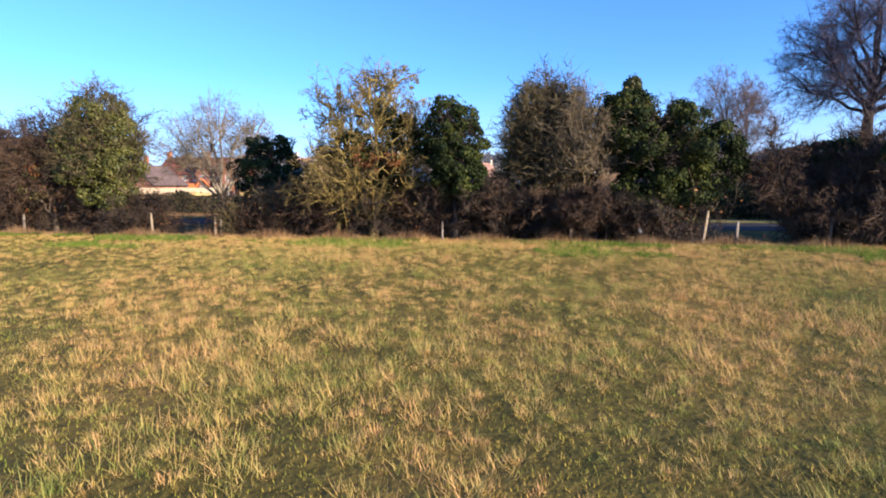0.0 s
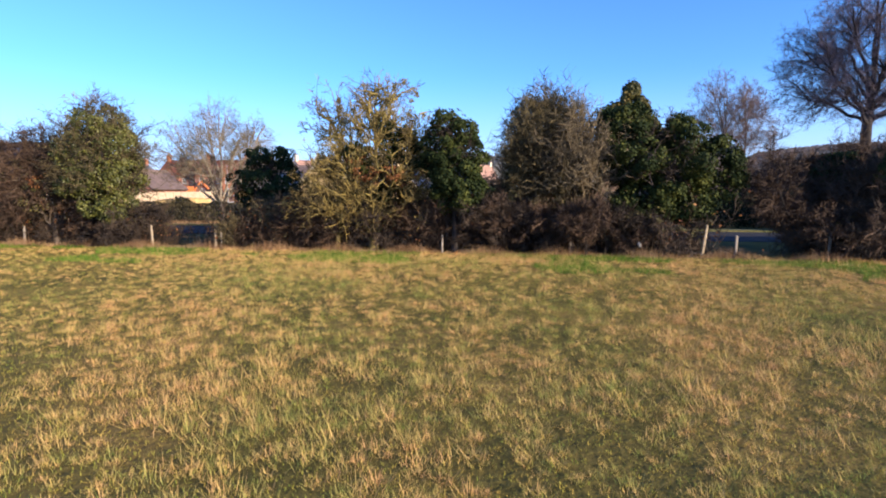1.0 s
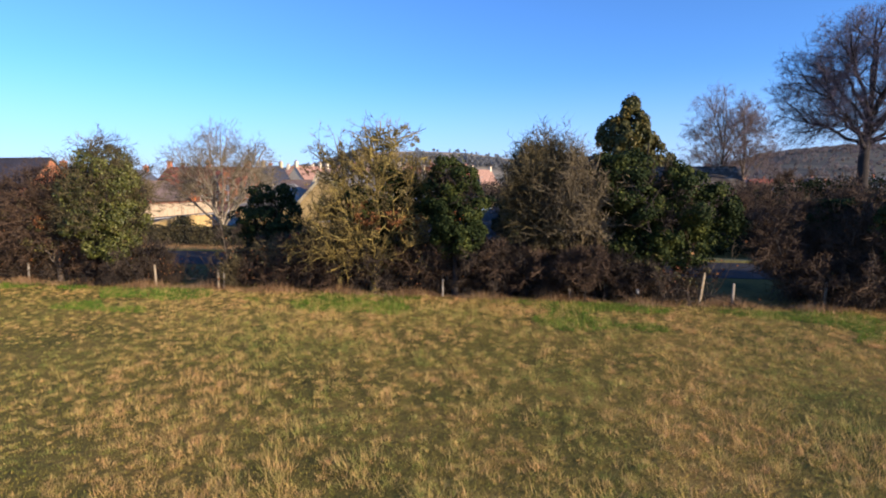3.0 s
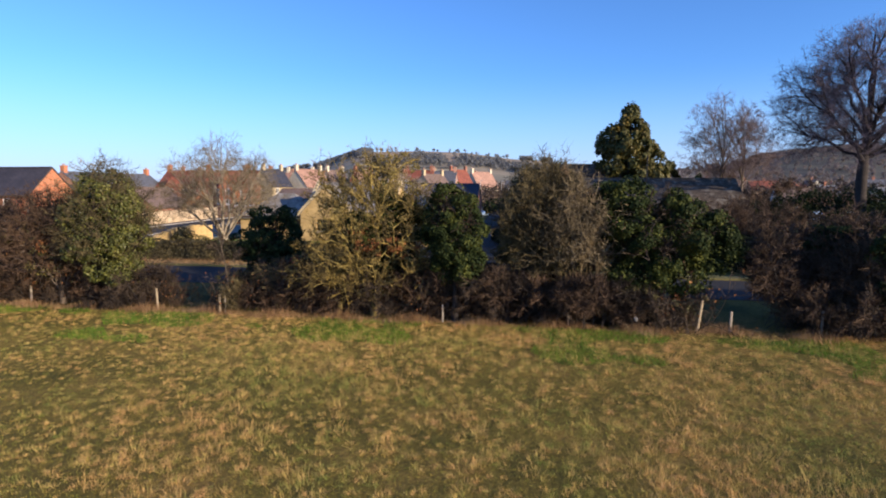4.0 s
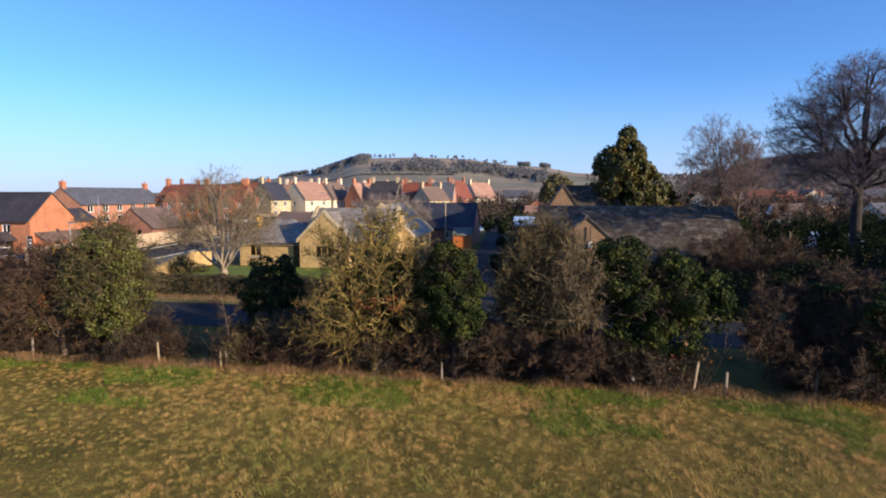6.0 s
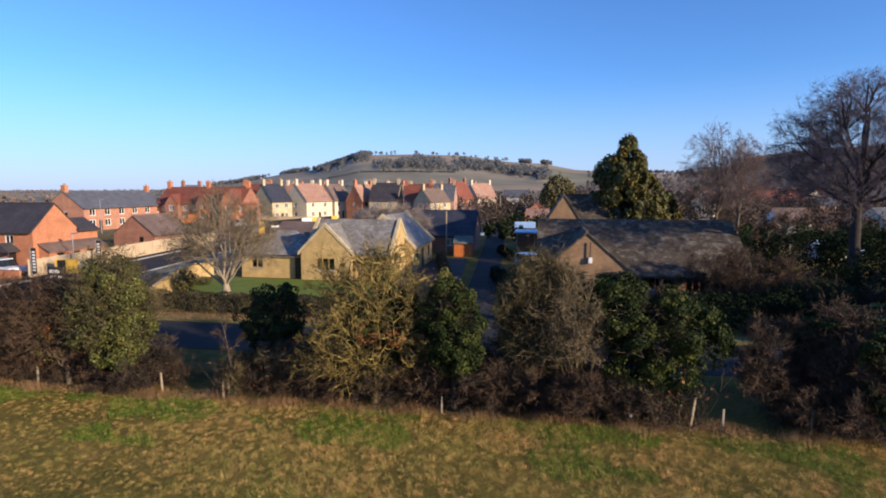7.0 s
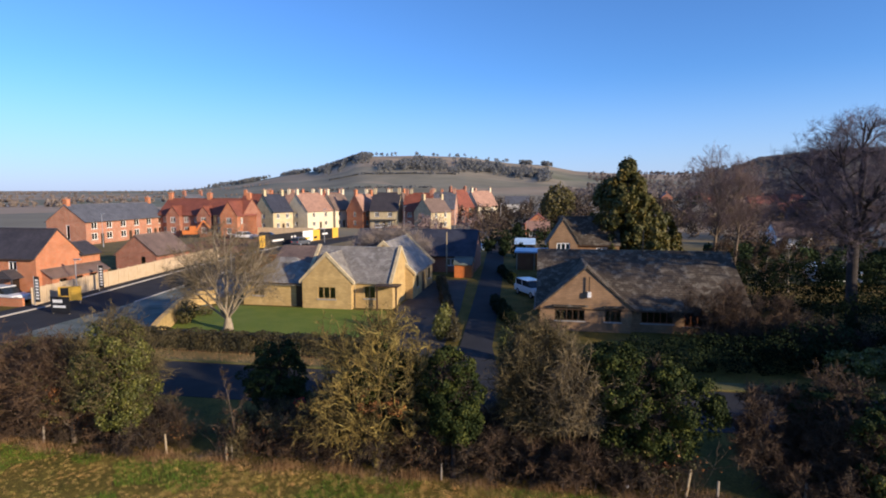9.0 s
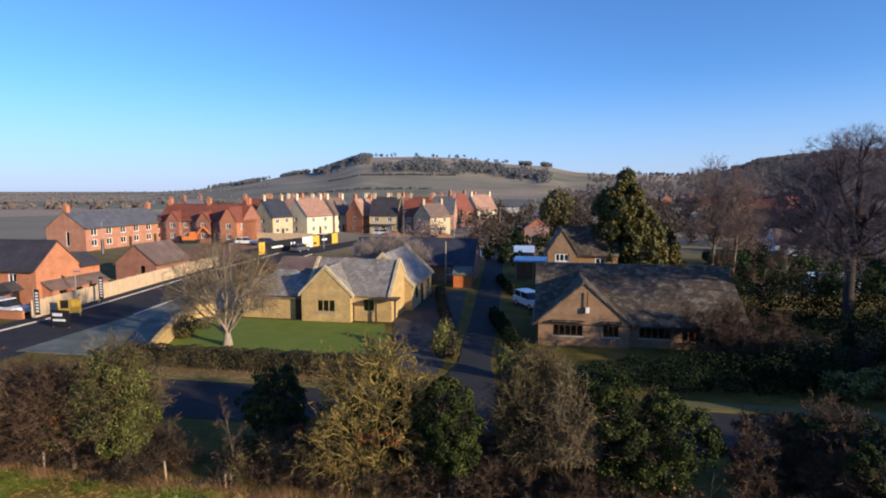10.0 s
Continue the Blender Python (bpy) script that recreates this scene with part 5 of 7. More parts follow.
clump("evergreen_tree", "dark evergreens filling the garden behind the cottage", 16.5, 66, 174, [(0, 0, 1.6, 2.6, 2.5, 2.0), (3.5, 2, 1.4, 2.6, 2.5, 1.8), (-1, 4, 1.5, 2, 2.5, 1.8)], 9000, 0.15, M_DARKGREEN, "evergreen")
clump("evergreen_shrub", "dark hedge between the drive and the side lane", -6.3, 41.5, 175, [(-0.07 * k, 1.7 * k, 0.5, 0.55, 1.5, 0.65) for k in range(16)], 12000, 0.11, M_HEDGE, "hedge")
clump("evergreen_shrub", "yellow-green shrub at the mouth of the side lane", -7.2, 41.3, 69, [(0, 0, 1.1, 0.7, 0.7, 1.0), (0.2, 0.4, 2.0, 0.5, 0.5, 0.7), (0.1, 2.4, 0.8, 0.6, 1.2, 0.9)], 3200, 0.1, M_IVY_LIGHT, "shrub")
clump("evergreen_shrub", "yellow-green shrub at the mouth of the side lane", -2.0, 37.0, 70, [(0, 0, 1.0, 0.8, 0.8, 1.1)], 1400, 0.12, M_IVY_LIGHT, "shrub")
clump("evergreen_shrub", "low dark hedge beside the side lane", -3.6, 68.0, 172, [(0.3, 0, 0.5, 0.6, 2, 0.7), (0.1, 4, 0.5, 0.6, 2, 0.7), (-0.2, 8, 0.5, 0.6, 2, 0.7)], 3000, 0.14, M_YEW, "hedge")
clump("evergreen_shrub", "dark hedge along the side lane", -10.2, 80.0, 71, [(0, 0, 0.8, 0.9, 6, 1.2), (-1, 12, 0.8, 0.9, 6, 1.2)], 3000, 0.2, M_DARKGREEN, "shrub")
# Added hedge; its near-black leaves stand in for shade beside the lane.
clump("evergreen_shrub", "added hedge, near-black for the shade between lane and cottage", -1.9, 42.0, 171, [(0.5 - 0.09 * k, 1.5 * k, 0.6, 0.6, 1.4, 0.7) for k in range(9)], 9000, 0.1, M_YEW, "hedge")
clump("garden_shrub", "yellowing shrub against the stone garden wall", -29.2, 42.6, 72, [(0.3, 0, 0.7, 0.7, 0.7, 0.8), (-0.3, 1.8, 0.7, 0.7, 0.8, 0.9), (0.0, 3.6, 0.4, 0.9, 0.8, 0.5)], 1600, 0.12, M_LEAF_OLIVE, "shrub")
clump("broadleaf_tree", "rounded olive-green tree among the far gardens", 4.5, 173, 73, [(0, 0, 8, 4.2, 4, 5.2), (-2, 0, 5, 3.2, 3, 4), (2.4, 0, 5, 3, 3, 4)], 3600, 0.6, M_LEAF_OLIVE, "tree")


def hedge_run(name, label, u0, u1, v, depth, h, seed, mat_, count, z=GZ):
    rng = np.random.default_rng(seed)
    ob = thing(name, label, "hedge", spot((u0 + u1) / 2, v, z))
    half = (u1 - u0) / 2
    # Solid box in dark bark colour, filling the hedge behind its leaves.
    bm = bmesh.new()
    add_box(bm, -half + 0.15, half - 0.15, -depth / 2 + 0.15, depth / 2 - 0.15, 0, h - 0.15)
    part("core", bm, M_BARK_DARK, ob, "solid dark core box inside the leaves")
    face = rng.random(count)
    x = rng.uniform(-half, half, count)
    side = np.where(face < 0.45, -1, np.where(face < 0.6, 1, 0))
    wob = 0.07 * np.sin(x * 2.3) + 0.05 * np.sin(x * 5.1)
    y = np.where(side == 0, rng.uniform(-depth / 2, depth / 2, count), side * depth / 2 + wob)
    zz = np.where(side == 0, h + wob + rng.normal(0, 0.03, count), rng.uniform(0, h, count))
    N = np.stack([0 * x, side.astype(float), (side == 0).astype(float)], 1)
    part_mesh("foliage", leaves_mesh("foliage", rng, np.stack([x, y, zz], 1), N, 0.1), mat_, ob)


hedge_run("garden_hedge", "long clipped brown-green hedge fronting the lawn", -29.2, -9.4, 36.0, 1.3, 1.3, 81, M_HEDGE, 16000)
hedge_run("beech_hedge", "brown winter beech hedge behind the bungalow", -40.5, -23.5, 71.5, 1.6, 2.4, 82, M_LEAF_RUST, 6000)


# ---- buildings ----
def add_window(parent, m, s, z, w, h, mullions, frame_mat, pane_label=""):
    """A window in a wall whose outer face is y=0, opening inwards along +y."""
    fr = 0.11 if frame_mat is M_WHITE else 0.07
    edges = [-w / 2 + i * w / (mullions + 1) for i in range(mullions + 2)]
    lights = [(edges[i] + (fr if i == 0 else fr / 2), edges[i + 1] - (fr if i == mullions else fr / 2), fr, h - fr) for i in range(mullions + 1)]
    xs = sorted({-w / 2, w / 2, *[x for l in lights for x in l[:2]]})
    bm = wall_sheet(xs, [0, fr, h - fr, h], lights, 0.07)
    bmesh.ops.translate(bm, vec=(0, 0.06, 0), verts=bm.verts[:])
    wm = m @ Matrix.Translation((s, 0, z))
    win = part("window", bm, frame_mat, parent, "", wm)
    bm = bmesh.new()
    add_box(bm, -w / 2 + 0.03, w / 2 - 0.03, 0.09, 0.1, 0.03, h - 0.03)
    part("pane", bm, M_GLASS, win, pane_label)
    if frame_mat is M_WHITE:
        bm = bmesh.new()
        add_box(bm, -w / 2 + 0.04, w / 2 - 0.04, 0.125, 0.135, 0.04 + 0.12 * h, h - 0.04)
        part("blind", bm, M_RENDER, win, "pale drawn blind")
    bm = bmesh.new()
    add_box(bm, -w / 2 - 0.08, w / 2 + 0.08, -0.07, 0.05, -0.1, 0)
    part("sill", bm, M_PAVE, win)


def add_door(parent, m, s, w, h, mat_):
    bm = bmesh.new()
    add_box(bm, -w / 2, w / 2, 0.08, 0.13, 0, h)
    for i in (0, 1):
        add_box(bm, -w / 2 + 0.12 + i * (w / 2 - 0.08), -w / 2 + 0.12 + i * (w / 2 - 0.08) + w / 2 - 0.16, 0.06, 0.08, 0.2, h - 0.25)
    part("door", bm, mat_, parent, "", m @ Matrix.Translation((s, 0, 0)))


def wall_sheet(xs, zs, holes, t):
    """A wall in one piece, with openings right through it."""
    bm = bmesh.new()
    known = {}

    def vert(i, j, k):
        if (i, j, k) not in known:
            known[(i, j, k)] = bm.verts.new((xs[i], k * t, zs[j]))
        return known[(i, j, k)]

    nx, nz = len(xs) - 1, len(zs) - 1

    def solid(i, j):
        if not (0 <= i < nx and 0 <= j < nz):
            return False
        cx, cz = (xs[i] + xs[i + 1]) / 2, (zs[j] + zs[j + 1]) / 2
        return not any(h_[0] < cx < h_[1] and h_[2] < cz < h_[3] for h_ in holes)

    for i in range(nx):
        for j in range(nz):
            if not solid(i, j):
                continue
            bm.faces.new((vert(i, j, 0), vert(i + 1, j, 0), vert(i + 1, j + 1, 0), vert(i, j + 1, 0)))
            bm.faces.new((vert(i, j, 1), vert(i, j + 1, 1), vert(i + 1, j + 1, 1), vert(i + 1, j, 1)))
            if not solid(i - 1, j):
                bm.faces.new((vert(i, j, 0), vert(i, j + 1, 0), vert(i, j + 1, 1), vert(i, j, 1)))
            if not solid(i + 1, j):
                bm.faces.new((vert(i + 1, j, 0), vert(i + 1, j, 1), vert(i + 1, j + 1, 1), vert(i + 1, j + 1, 0)))
            if not solid(i, j - 1):
                bm.faces.new((vert(i, j, 0), vert(i, j, 1), vert(i + 1, j, 1), vert(i + 1, j, 0)))
            if not solid(i, j + 1):
                bm.faces.new((vert(i, j + 1, 0), vert(i + 1, j + 1, 0), vert(i + 1, j + 1, 1), vert(i, j + 1, 1)))
    return bm


def vol(parent, m, w, d, eave, ridge, wall_mat, roof_mat, wins=(), doors=(), over=0.3, hip=False, coped=False, frame_mat=None, blank=()):
    """One block of a house: ridge along x, front at y=0. wins: (side, along, sill, width, height, mullions)."""
    frame_mat = frame_mat or M_WHITE
    t = 0.3
    sides = {"f": (Matrix(), w, 0.0), "r": (pose(w, 0, 0, 0, 0, 90), d, t), "b": (pose(w, d, 0, 0, 0, 180), w, 0.0), "l": (pose(0, d, 0, 0, 0, -90), d, t)}
    for key, (sm, length, inset) in sides.items():
        if key in blank:
            continue
        holes = [(a - ww / 2, a + ww / 2, z, z + hh) for sd, a, z, ww, hh, _ in wins if sd == key] + [(a - ww / 2, a + ww / 2, 0.0, hh) for sd, a, ww, hh, _ in doors if sd == key]
        xs = sorted({inset, length - inset, *[x for h_ in holes for x in h_[:2]]})
        zs = sorted({-0.3, eave, *[min(z, eave) for h_ in holes for z in h_[2:]]})
        bm = wall_sheet(xs, zs, holes, t)
        if key in "rl" and not hip:
            gb = bmesh.new()
            add_prism(gb, [(0, eave), (length, eave), (length / 2, ridge)], t)
            part("gable", gb, wall_mat, parent, "", m @ sm)
        part("wall", bm, wall_mat, parent, "", m @ sm)
        for sd, a, z, ww, hh, mu in wins:
            if sd == key:
                add_window(parent, m @ sm, a, z, ww, hh, mu, frame_mat)
        for sd, a, ww, hh, dm in doors:
            if sd == key:
                add_door(parent, m @ sm, a, ww, hh, dm)
    k = (ridge - eave) / (d / 2)
    bm = bmesh.new()
    th = 0.15
    if hip:
        lo = [bm.verts.new(p) for p in ((-over, -over, eave - over * k), (w + over, -over, eave - over * k), (w + over, d + over, eave - over * k), (-over, d + over, eave - over * k))]
        base_ = [bm.verts.new(vv.co - Vector((0, 0, th))) for vv in lo]
        ra, rb = bm.verts.new((d * 0.45, d / 2, ridge)), bm.verts.new((w - d * 0.45, d / 2, ridge))
        for f in ((lo[0], lo[1], rb, ra), (lo[1], lo[2], rb), (lo[2], lo[3], ra, rb), (lo[3], lo[0], ra), tuple(reversed(base_))):
            bm.faces.new(f)
        for i in range(4):
            bm.faces.new((base_[i], base_[(i + 1) % 4], lo[(i + 1) % 4], lo[i]))
    else:
        ov = 0.12 if not coped else -0.05
        sw = Matrix(((0, 1, 0, -ov), (1, 0, 0, 0), (0, 0, 1, 0), (0, 0, 0, 1)))
        lowz = eave - over * k
        add_prism(bm, [(-over, lowz), (d / 2, ridge), (d + over, lowz), (d + over, lowz + th), (d / 2, ridge + th), (-over, lowz + th)], w + 2 * ov, sw)
    bmesh.ops.recalc_face_normals(bm, faces=bm.faces[:])
    roof = part("roof", bm, roof_mat, parent, "", m)
    if not hip:
        bm = bmesh.new()
        sw = Matrix(((0, 1, 0, 0.02), (1, 0, 0, 0), (0, 0, 1, 0), (0, 0, 0, 1)))
        add_prism(bm, [(d / 2 - 0.17, ridge + th - 0.1), (d / 2 + 0.17, ridge + th - 0.1), (d / 2 + 0.1, ridge + th + 0.04), (d / 2 - 0.1, ridge + th + 0.04)], w - 0.04, sw)
        bmesh.ops.recalc_face_normals(bm, faces=bm.faces[:])
        part("ridge", bm, roof_mat, roof)
    if coped:
        for x in (-0.06, w - 0.24):
            bm = bmesh.new()
            sw = Matrix(((0, 1, 0, x), (1, 0, 0, 0), (0, 0, 1, 0), (0, 0, 0, 1)))
            add_prism(bm, [(-0.3, eave - 0.2), (d / 2, ridge), (d + 0.3, eave - 0.2), (d + 0.3, eave + 0.1), (d / 2, ridge + 0.38), (-0.3, eave + 0.1)], 0.3, sw)
            bmesh.ops.recalc_face_normals(bm, faces=bm.faces[:])
            part("coping", bm, M_STONE_PALE, parent, "pale stone gable coping", m)
    if over > 0.2 and not coped:
        lowz = eave - over * k
        for y0 in (-over - 0.1, d + over):
            bm = bmesh.new()
            add_box(bm, -0.1, w + 0.1, y0, y0 + 0.1, lowz - 0.02, lowz + 0.09)
            part("gutter", bm, M_DARKFRAME, parent, "", m)
    return m


def chimney(parent, x, y, z0, z1, wall_mat, s=0.6, pots=2):
    bm = bmesh.new()
    add_box(bm, x - s / 2, x + s / 2, y - s / 2, y + s / 2, z0, z1 - 0.2)
    add_box(bm, x - s / 2 - 0.06, x + s / 2 + 0.06, y - s / 2 - 0.06, y + s / 2 + 0.06, z1 - 0.2, z1)
    c = part("chimney", bm, wall_mat, parent)
    for i in range(pots):
        bm = bmesh.new()
        xx = x + (i - (pots - 1) / 2) * s * 0.45
        add_tube(bm, (xx, y, z1), (xx, y, z1 + 0.4), 0.11, 0.09, 8)
        part("chimney_pot", bm, M_TILE_PINK, c)


def house(name, label, u, v, rz=0, cat="house", z=GZ, group=""):
    return thing(name, label, cat, spot(u, v, z, rz), group)


# stone bungalow on the lawn
hb = house("stone_bungalow", "honey-coloured stone bungalow with grey slate roofs", -22.1, 50.5, cat="bungalow")
vol(hb, pose(4.8, 0, 0, 0, 0, 90), 6, 4.8, 2.55, 5.0, M_STONE, M_SLATE_STONE, [("l", 2.4, 0.95, 1.75, 1.15, 2)], coped=True, frame_mat=M_STONE, blank=("r",), over=0.2)
vol(hb, pose(0, 0.9, 0), 8.5, 7.0, 2.5, 5.3, M_STONE, M_SLATE_STONE, [("f", 6.3, 0.95, 1.1, 1.15, 1)], [], coped=True, frame_mat=M_STONE, over=0.2)
vol(hb, pose(-6.4, 0.7, 0), 6.8, 5.6, 2.4, 4.4, M_STONE, M_SLATE_STONE, [("f", 1.6, 0.95, 1.15, 1.1, 1)], [("f", 5.9, 0.9, 2.05, M_DARKFRAME)], frame_mat=M_STONE, hip=True)
vol(hb, pose(-6.6, 6.6, 0), 13.0, 7.5, 2.5, 4.7, M_STONE, M_TILE_BROWN)
vol(hb, pose(9.3, 6.0, 0, 0, 0, 90), 10.5, 6.2, 2.6, 5.6, M_STONE, M_SLATE_STONE, [("f", 2.4, 0.9, 1.0, 1.2, 1), ("f", 8.6, 0.9, 1.2, 1.2, 1)], [("f", 5.3, 1.6, 2.1, M_DARKFRAME)], frame_mat=M_DARKFRAME, coped=True, over=0.2)
_bm = bmesh.new()
for _x in (7.4, 9.2):
    add_box(_bm, _x - 0.07, _x + 0.07, -0.5, -0.36, 0, 2.3)
add_box(_bm, 7.2, 9.4, -0.6, 0.9, 2.3, 2.42)
part("porch", _bm, M_DARKFRAME, hb, "dark timber corner porch")
_bm = bmesh.new()
add_tube(_bm, (4.88, 0.85, 0), (4.88, 0.85, 2.5), 0.04, 0.04, 6)
part("drainpipe", _bm, M_STONE_PALE, hb)

# low stone cottage with the mossy roof
hc = house("stone_cottage", "low weathered stone cottage with mossy slate roof", 0.0, 45.8, cat="cottage")
vol(hc, pose(7.0, 0, 0, 0, 0, 90), 7.0, 7.0, 1.95, 5.05, M_STONE_GREY, M_SLATE_OLD, [("l", 2.3, 0.85, 2.3, 1.0, 4), ("l", 5.6, 0.85, 1.2, 1.0, 2)], frame_mat=M_DARKFRAME, blank=("r",), over=0.4)
vol(hc, pose(-0.2, 0.5, 0), 16.0, 12.4, 1.95, 5.65, M_STONE_GREY, M_SLATE_OLD, [("f", 9.2, 0.75, 2.4, 1.1, 4), ("f", 12.4, 0.6, 2.4, 1.25, 4), ("l", 7.5, 0.9, 1.5, 1.1, 2)], frame_mat=M_WOODFRAME, over=0.4)
_bm = bmesh.new()
add_tube(_bm, (3.75, -0.18, 3.2), (3.75, -0.18, 4.4), 0.05, 0.05, 8)
fl = part("flue", _bm, M_DARKFRAME, hc, "dark metal flue on the gable")
_bm = bmesh.new()
add_box(_bm, 3.6, 3.9, -0.3, 0.0, 2.75, 3.2)
bmesh.ops.bevel(_bm, geom=_bm.edges[:], offset=0.03, segments=2, affect="EDGES")
part("flue_box", _bm, M_WHITE, fl, "white flue box")
_bm = bmesh.new()
add_box(_bm, 1.0, 3.7, -0.35, 0.0, 2.0, 2.1)
add_box(_bm, 4.9, 6.4, -0.35, 0.0, 2.0, 2.1)
part("window_hood", _bm, M_SLATE_OLD, hc)
_bm = bmesh.new()
add_tube(_bm, (8.6, 5.6, 5.4), (8.6, 5.6, 7.7), 0.05, 0.05, 6)
part("vent_pipe", _bm, M_DARKFRAME, hc)

# chalet behind, carport, hut
hd = house("chalet_house", "weathered house with steep front gable behind the cottage", 0.9, 66.5)
vol(hd, pose(3.2, 0, 0, 0, 0, 90), 6, 3.2, 5.3, 7.8, M_STONE_GREY, M_SLATE_OLD, [("l", 1.6, 4.2, 1.5, 0.9, 2), ("l", 1.6, 1.0, 1.6, 1.1, 2)], over=0.35, blank=("r",))
vol(hd, pose(1.2, 3.4, 0), 7.0, 6.0, 4.8, 7.7, M_STONE_GREY, M_SLATE_OLD, [("f", 5.0, 3.2, 1.2, 1.1, 1)], over=0.3)
he = house("carport", "timber-fronted carport with a frosted flat roof beside the lane", -3.4, 80.0, cat="carport")
for _x in (0.1, 2.5, 4.7):
    for _y in (0.1, 4.6):
        _bm = bmesh.new()
        add_box(_bm, _x - 0.08, _x + 0.08, _y - 0.08, _y + 0.08, -0.1, 2.4)
        part("post", _bm, M_POST_GREY, he)
_bm = bmesh.new()
add_box(_bm, -0.2, 5.0, -0.3, 5.0, 2.4, 2.62)
part("roof", _bm, M_BLUE, he, "pale frosted flat roof")
for _y, _x0 in ((4.65, 0), (0.12, 1)):
    _bm = bmesh.new()
    for _i in range(20 - 11 * _x0):
        add_box(_bm, 0.15 + (_i + _x0 * 0.4) * 0.23, 0.15 + (_i + _x0 * 0.4) * 0.23 + 0.2, _y, _y + 0.05, 0, 2.4)
    part("boards", _bm, M_WOODFRAME, he)
hf = house("site_hut", "dark hut with a pale blue-white sheet roof", -4.2, 95.0, cat="hut")
vol(hf, pose(0, 0, 0), 3.2, 3.0, 2.2, 2.9, M_BLACK, M_BLUE, [("f", 1.6, 0.9, 1.6, 1.0, 0)])
hg = house("garden_shed", "small orange-stained garden shed with frosted roof", -10.8, 71.4, cat="shed")
vol(hg, pose(0, 0, 0), 2.2, 2.2, 1.7, 2.4, M_ORANGE, M_FROST, [], [("f", 1.1, 0.8, 1.6, M_ORANGE)], over=0.15)
hh_ = house("long_barn", "long low barn with dark slate roof and brick walls", -26.0, 76.0, cat="barn")
vol(hh_, pose(0, 0, 0), 17.2, 8.5, 2.3, 5.4, M_BRICK_DARK, M_SLATE_NAVY, [("f", 14.0, 0.9, 1.2, 1.0, 1)], [("f", 10.5, 1.0, 2.0, M_DARKFRAME)])

# red-brick house at the corner
hi = house("brick_house", "new red-brick house with dark tiled roof", -58.5, 50.0)
vol(hi, pose(0, 0, 0), 8.0, 5.6, 4.3, 6.9, M_BRICK, M_TILE_DARK, [("f", 5.2, 2.9, 1.0, 0.95, 1), ("f", 2.4, 2.9, 1.0, 0.95, 1), ("f", 2.2, 0.9, 1.3, 1.1, 1)], [("f", 5.4, 1.0, 2.1, M_DARKFRAME)])
vol(hi, pose(7.98, 5.62, 0, 0, 0, 90), 2.9, 3.4, 4.0, 5.1, M_BRICK, M_TILE_DARK, blank=("l",))
_bm = wall_sheet([0.0, 0.9, 1.9, 3.0, 4.0, 5.1, 6.1, 7.6], [-0.3, 0.8, 1.9, 2.1], [(0.9, 1.9, 0.8, 1.9), (3.0, 4.0, 0.8, 1.9), (5.1, 6.1, 0.8, 1.9)], 0.25)
part("lean_to_wall", _bm, M_BRICK, hi, "", pose(9.2, 0.6, 0, 0, 0, 90))
for _x in (1.4, 3.5, 5.6):
    add_window(hi, pose(9.2, 0.6, 0, 0, 0, 90), _x, 0.8, 1.0, 1.1, 1, M_DARKFRAME)
_bm = bmesh.new()
add_prism(_bm, [(8.005, 0.0), (8.94, 0.0), (8.94, 2.1), (8.005, 2.75)], 0.25, Matrix.Translation((0, 0.6, 0)))
part("lean_to_end", _bm, M_BRICK, hi)
_bm = bmesh.new()
add_prism(_bm, [(8.005, 2.85), (9.45, 2.0), (9.45, 2.12), (8.005, 2.98)], 7.9, Matrix.Translation((0, 0.45, 0)))
bmesh.ops.recalc_face_normals(_bm, faces=_bm.faces[:])
part("lean_to_roof", _bm, M_TILE_BROWN, hi, "brown tiled lean-to roof")
_bm = bmesh.new()
for _x in (4.5, 6.3):
    add_box(_bm, _x - 0.06, _x + 0.06, -1.3, -1.18, 0, 2.2)
add_prism(_bm, [(4.2, 2.2), (6.6, 2.2), (5.4, 3.1)], 1.4, Matrix.Translation((0, -1.4, 0)))
part("porch", _bm, M_TILE_DARK, hi, "dark tiled gabled porch")

hj = house("brick_garage", "small red-brick garage with brown tiled roof", -51.8, 70.0, cat="garage")
vol(hj, pose(0, 0, 0, 0, 0, 90), 7.5, 6.2, 2.3, 4.8, M_BRICK_DARK, M_TILE_BROWN, [("l", 4.2, 0.9, 0.7, 1.1, 0)], frame_mat=M_DARKFRAME)

hk = house("brick_terrace", "long pale-fronted brick terrace with blue slate roof", -90.5, 101.0, 90, cat="terrace")
vol(hk, pose(0, 0, 0), 25.5, 9.0, 4.7, 8.0, M_BRICK_TERRACE, M_SLATE, [("f", 2.4 + i * 4.15, z_, 1.6, 1.4, 1) for i in range(6) for z_ in (0.9, 3.1)] + [("l", 5.0, 1.0, 0.8, 3.0, 0)], [("f", 4.5 + i * 8.3, 1.0, 2.1, M_DARKFRAME) for i in range(3)])
chimney(hk, 0.6, 4.5, 7.2, 9.3, M_BRICK, 0.9)
chimney(hk, 24.9, 4.5, 7.2, 9.3, M_BRICK, 0.9)

hl = house("brick_terrace", "red-brick terrace row with gabled dormers and tiled roof", -91.0, 124.0, cat="terrace")
vol(hl, pose(0, 0, 0), 22.0, 9.0, 5.2, 8.9, M_BRICK_DARK, M_TILE_RED, [("f", x_, z_, 1.2, 1.3, 1) for x_ in (2.0, 7.4, 10.2, 16.2, 18.6, 20.6) for z_ in (1.0, 3.4)])
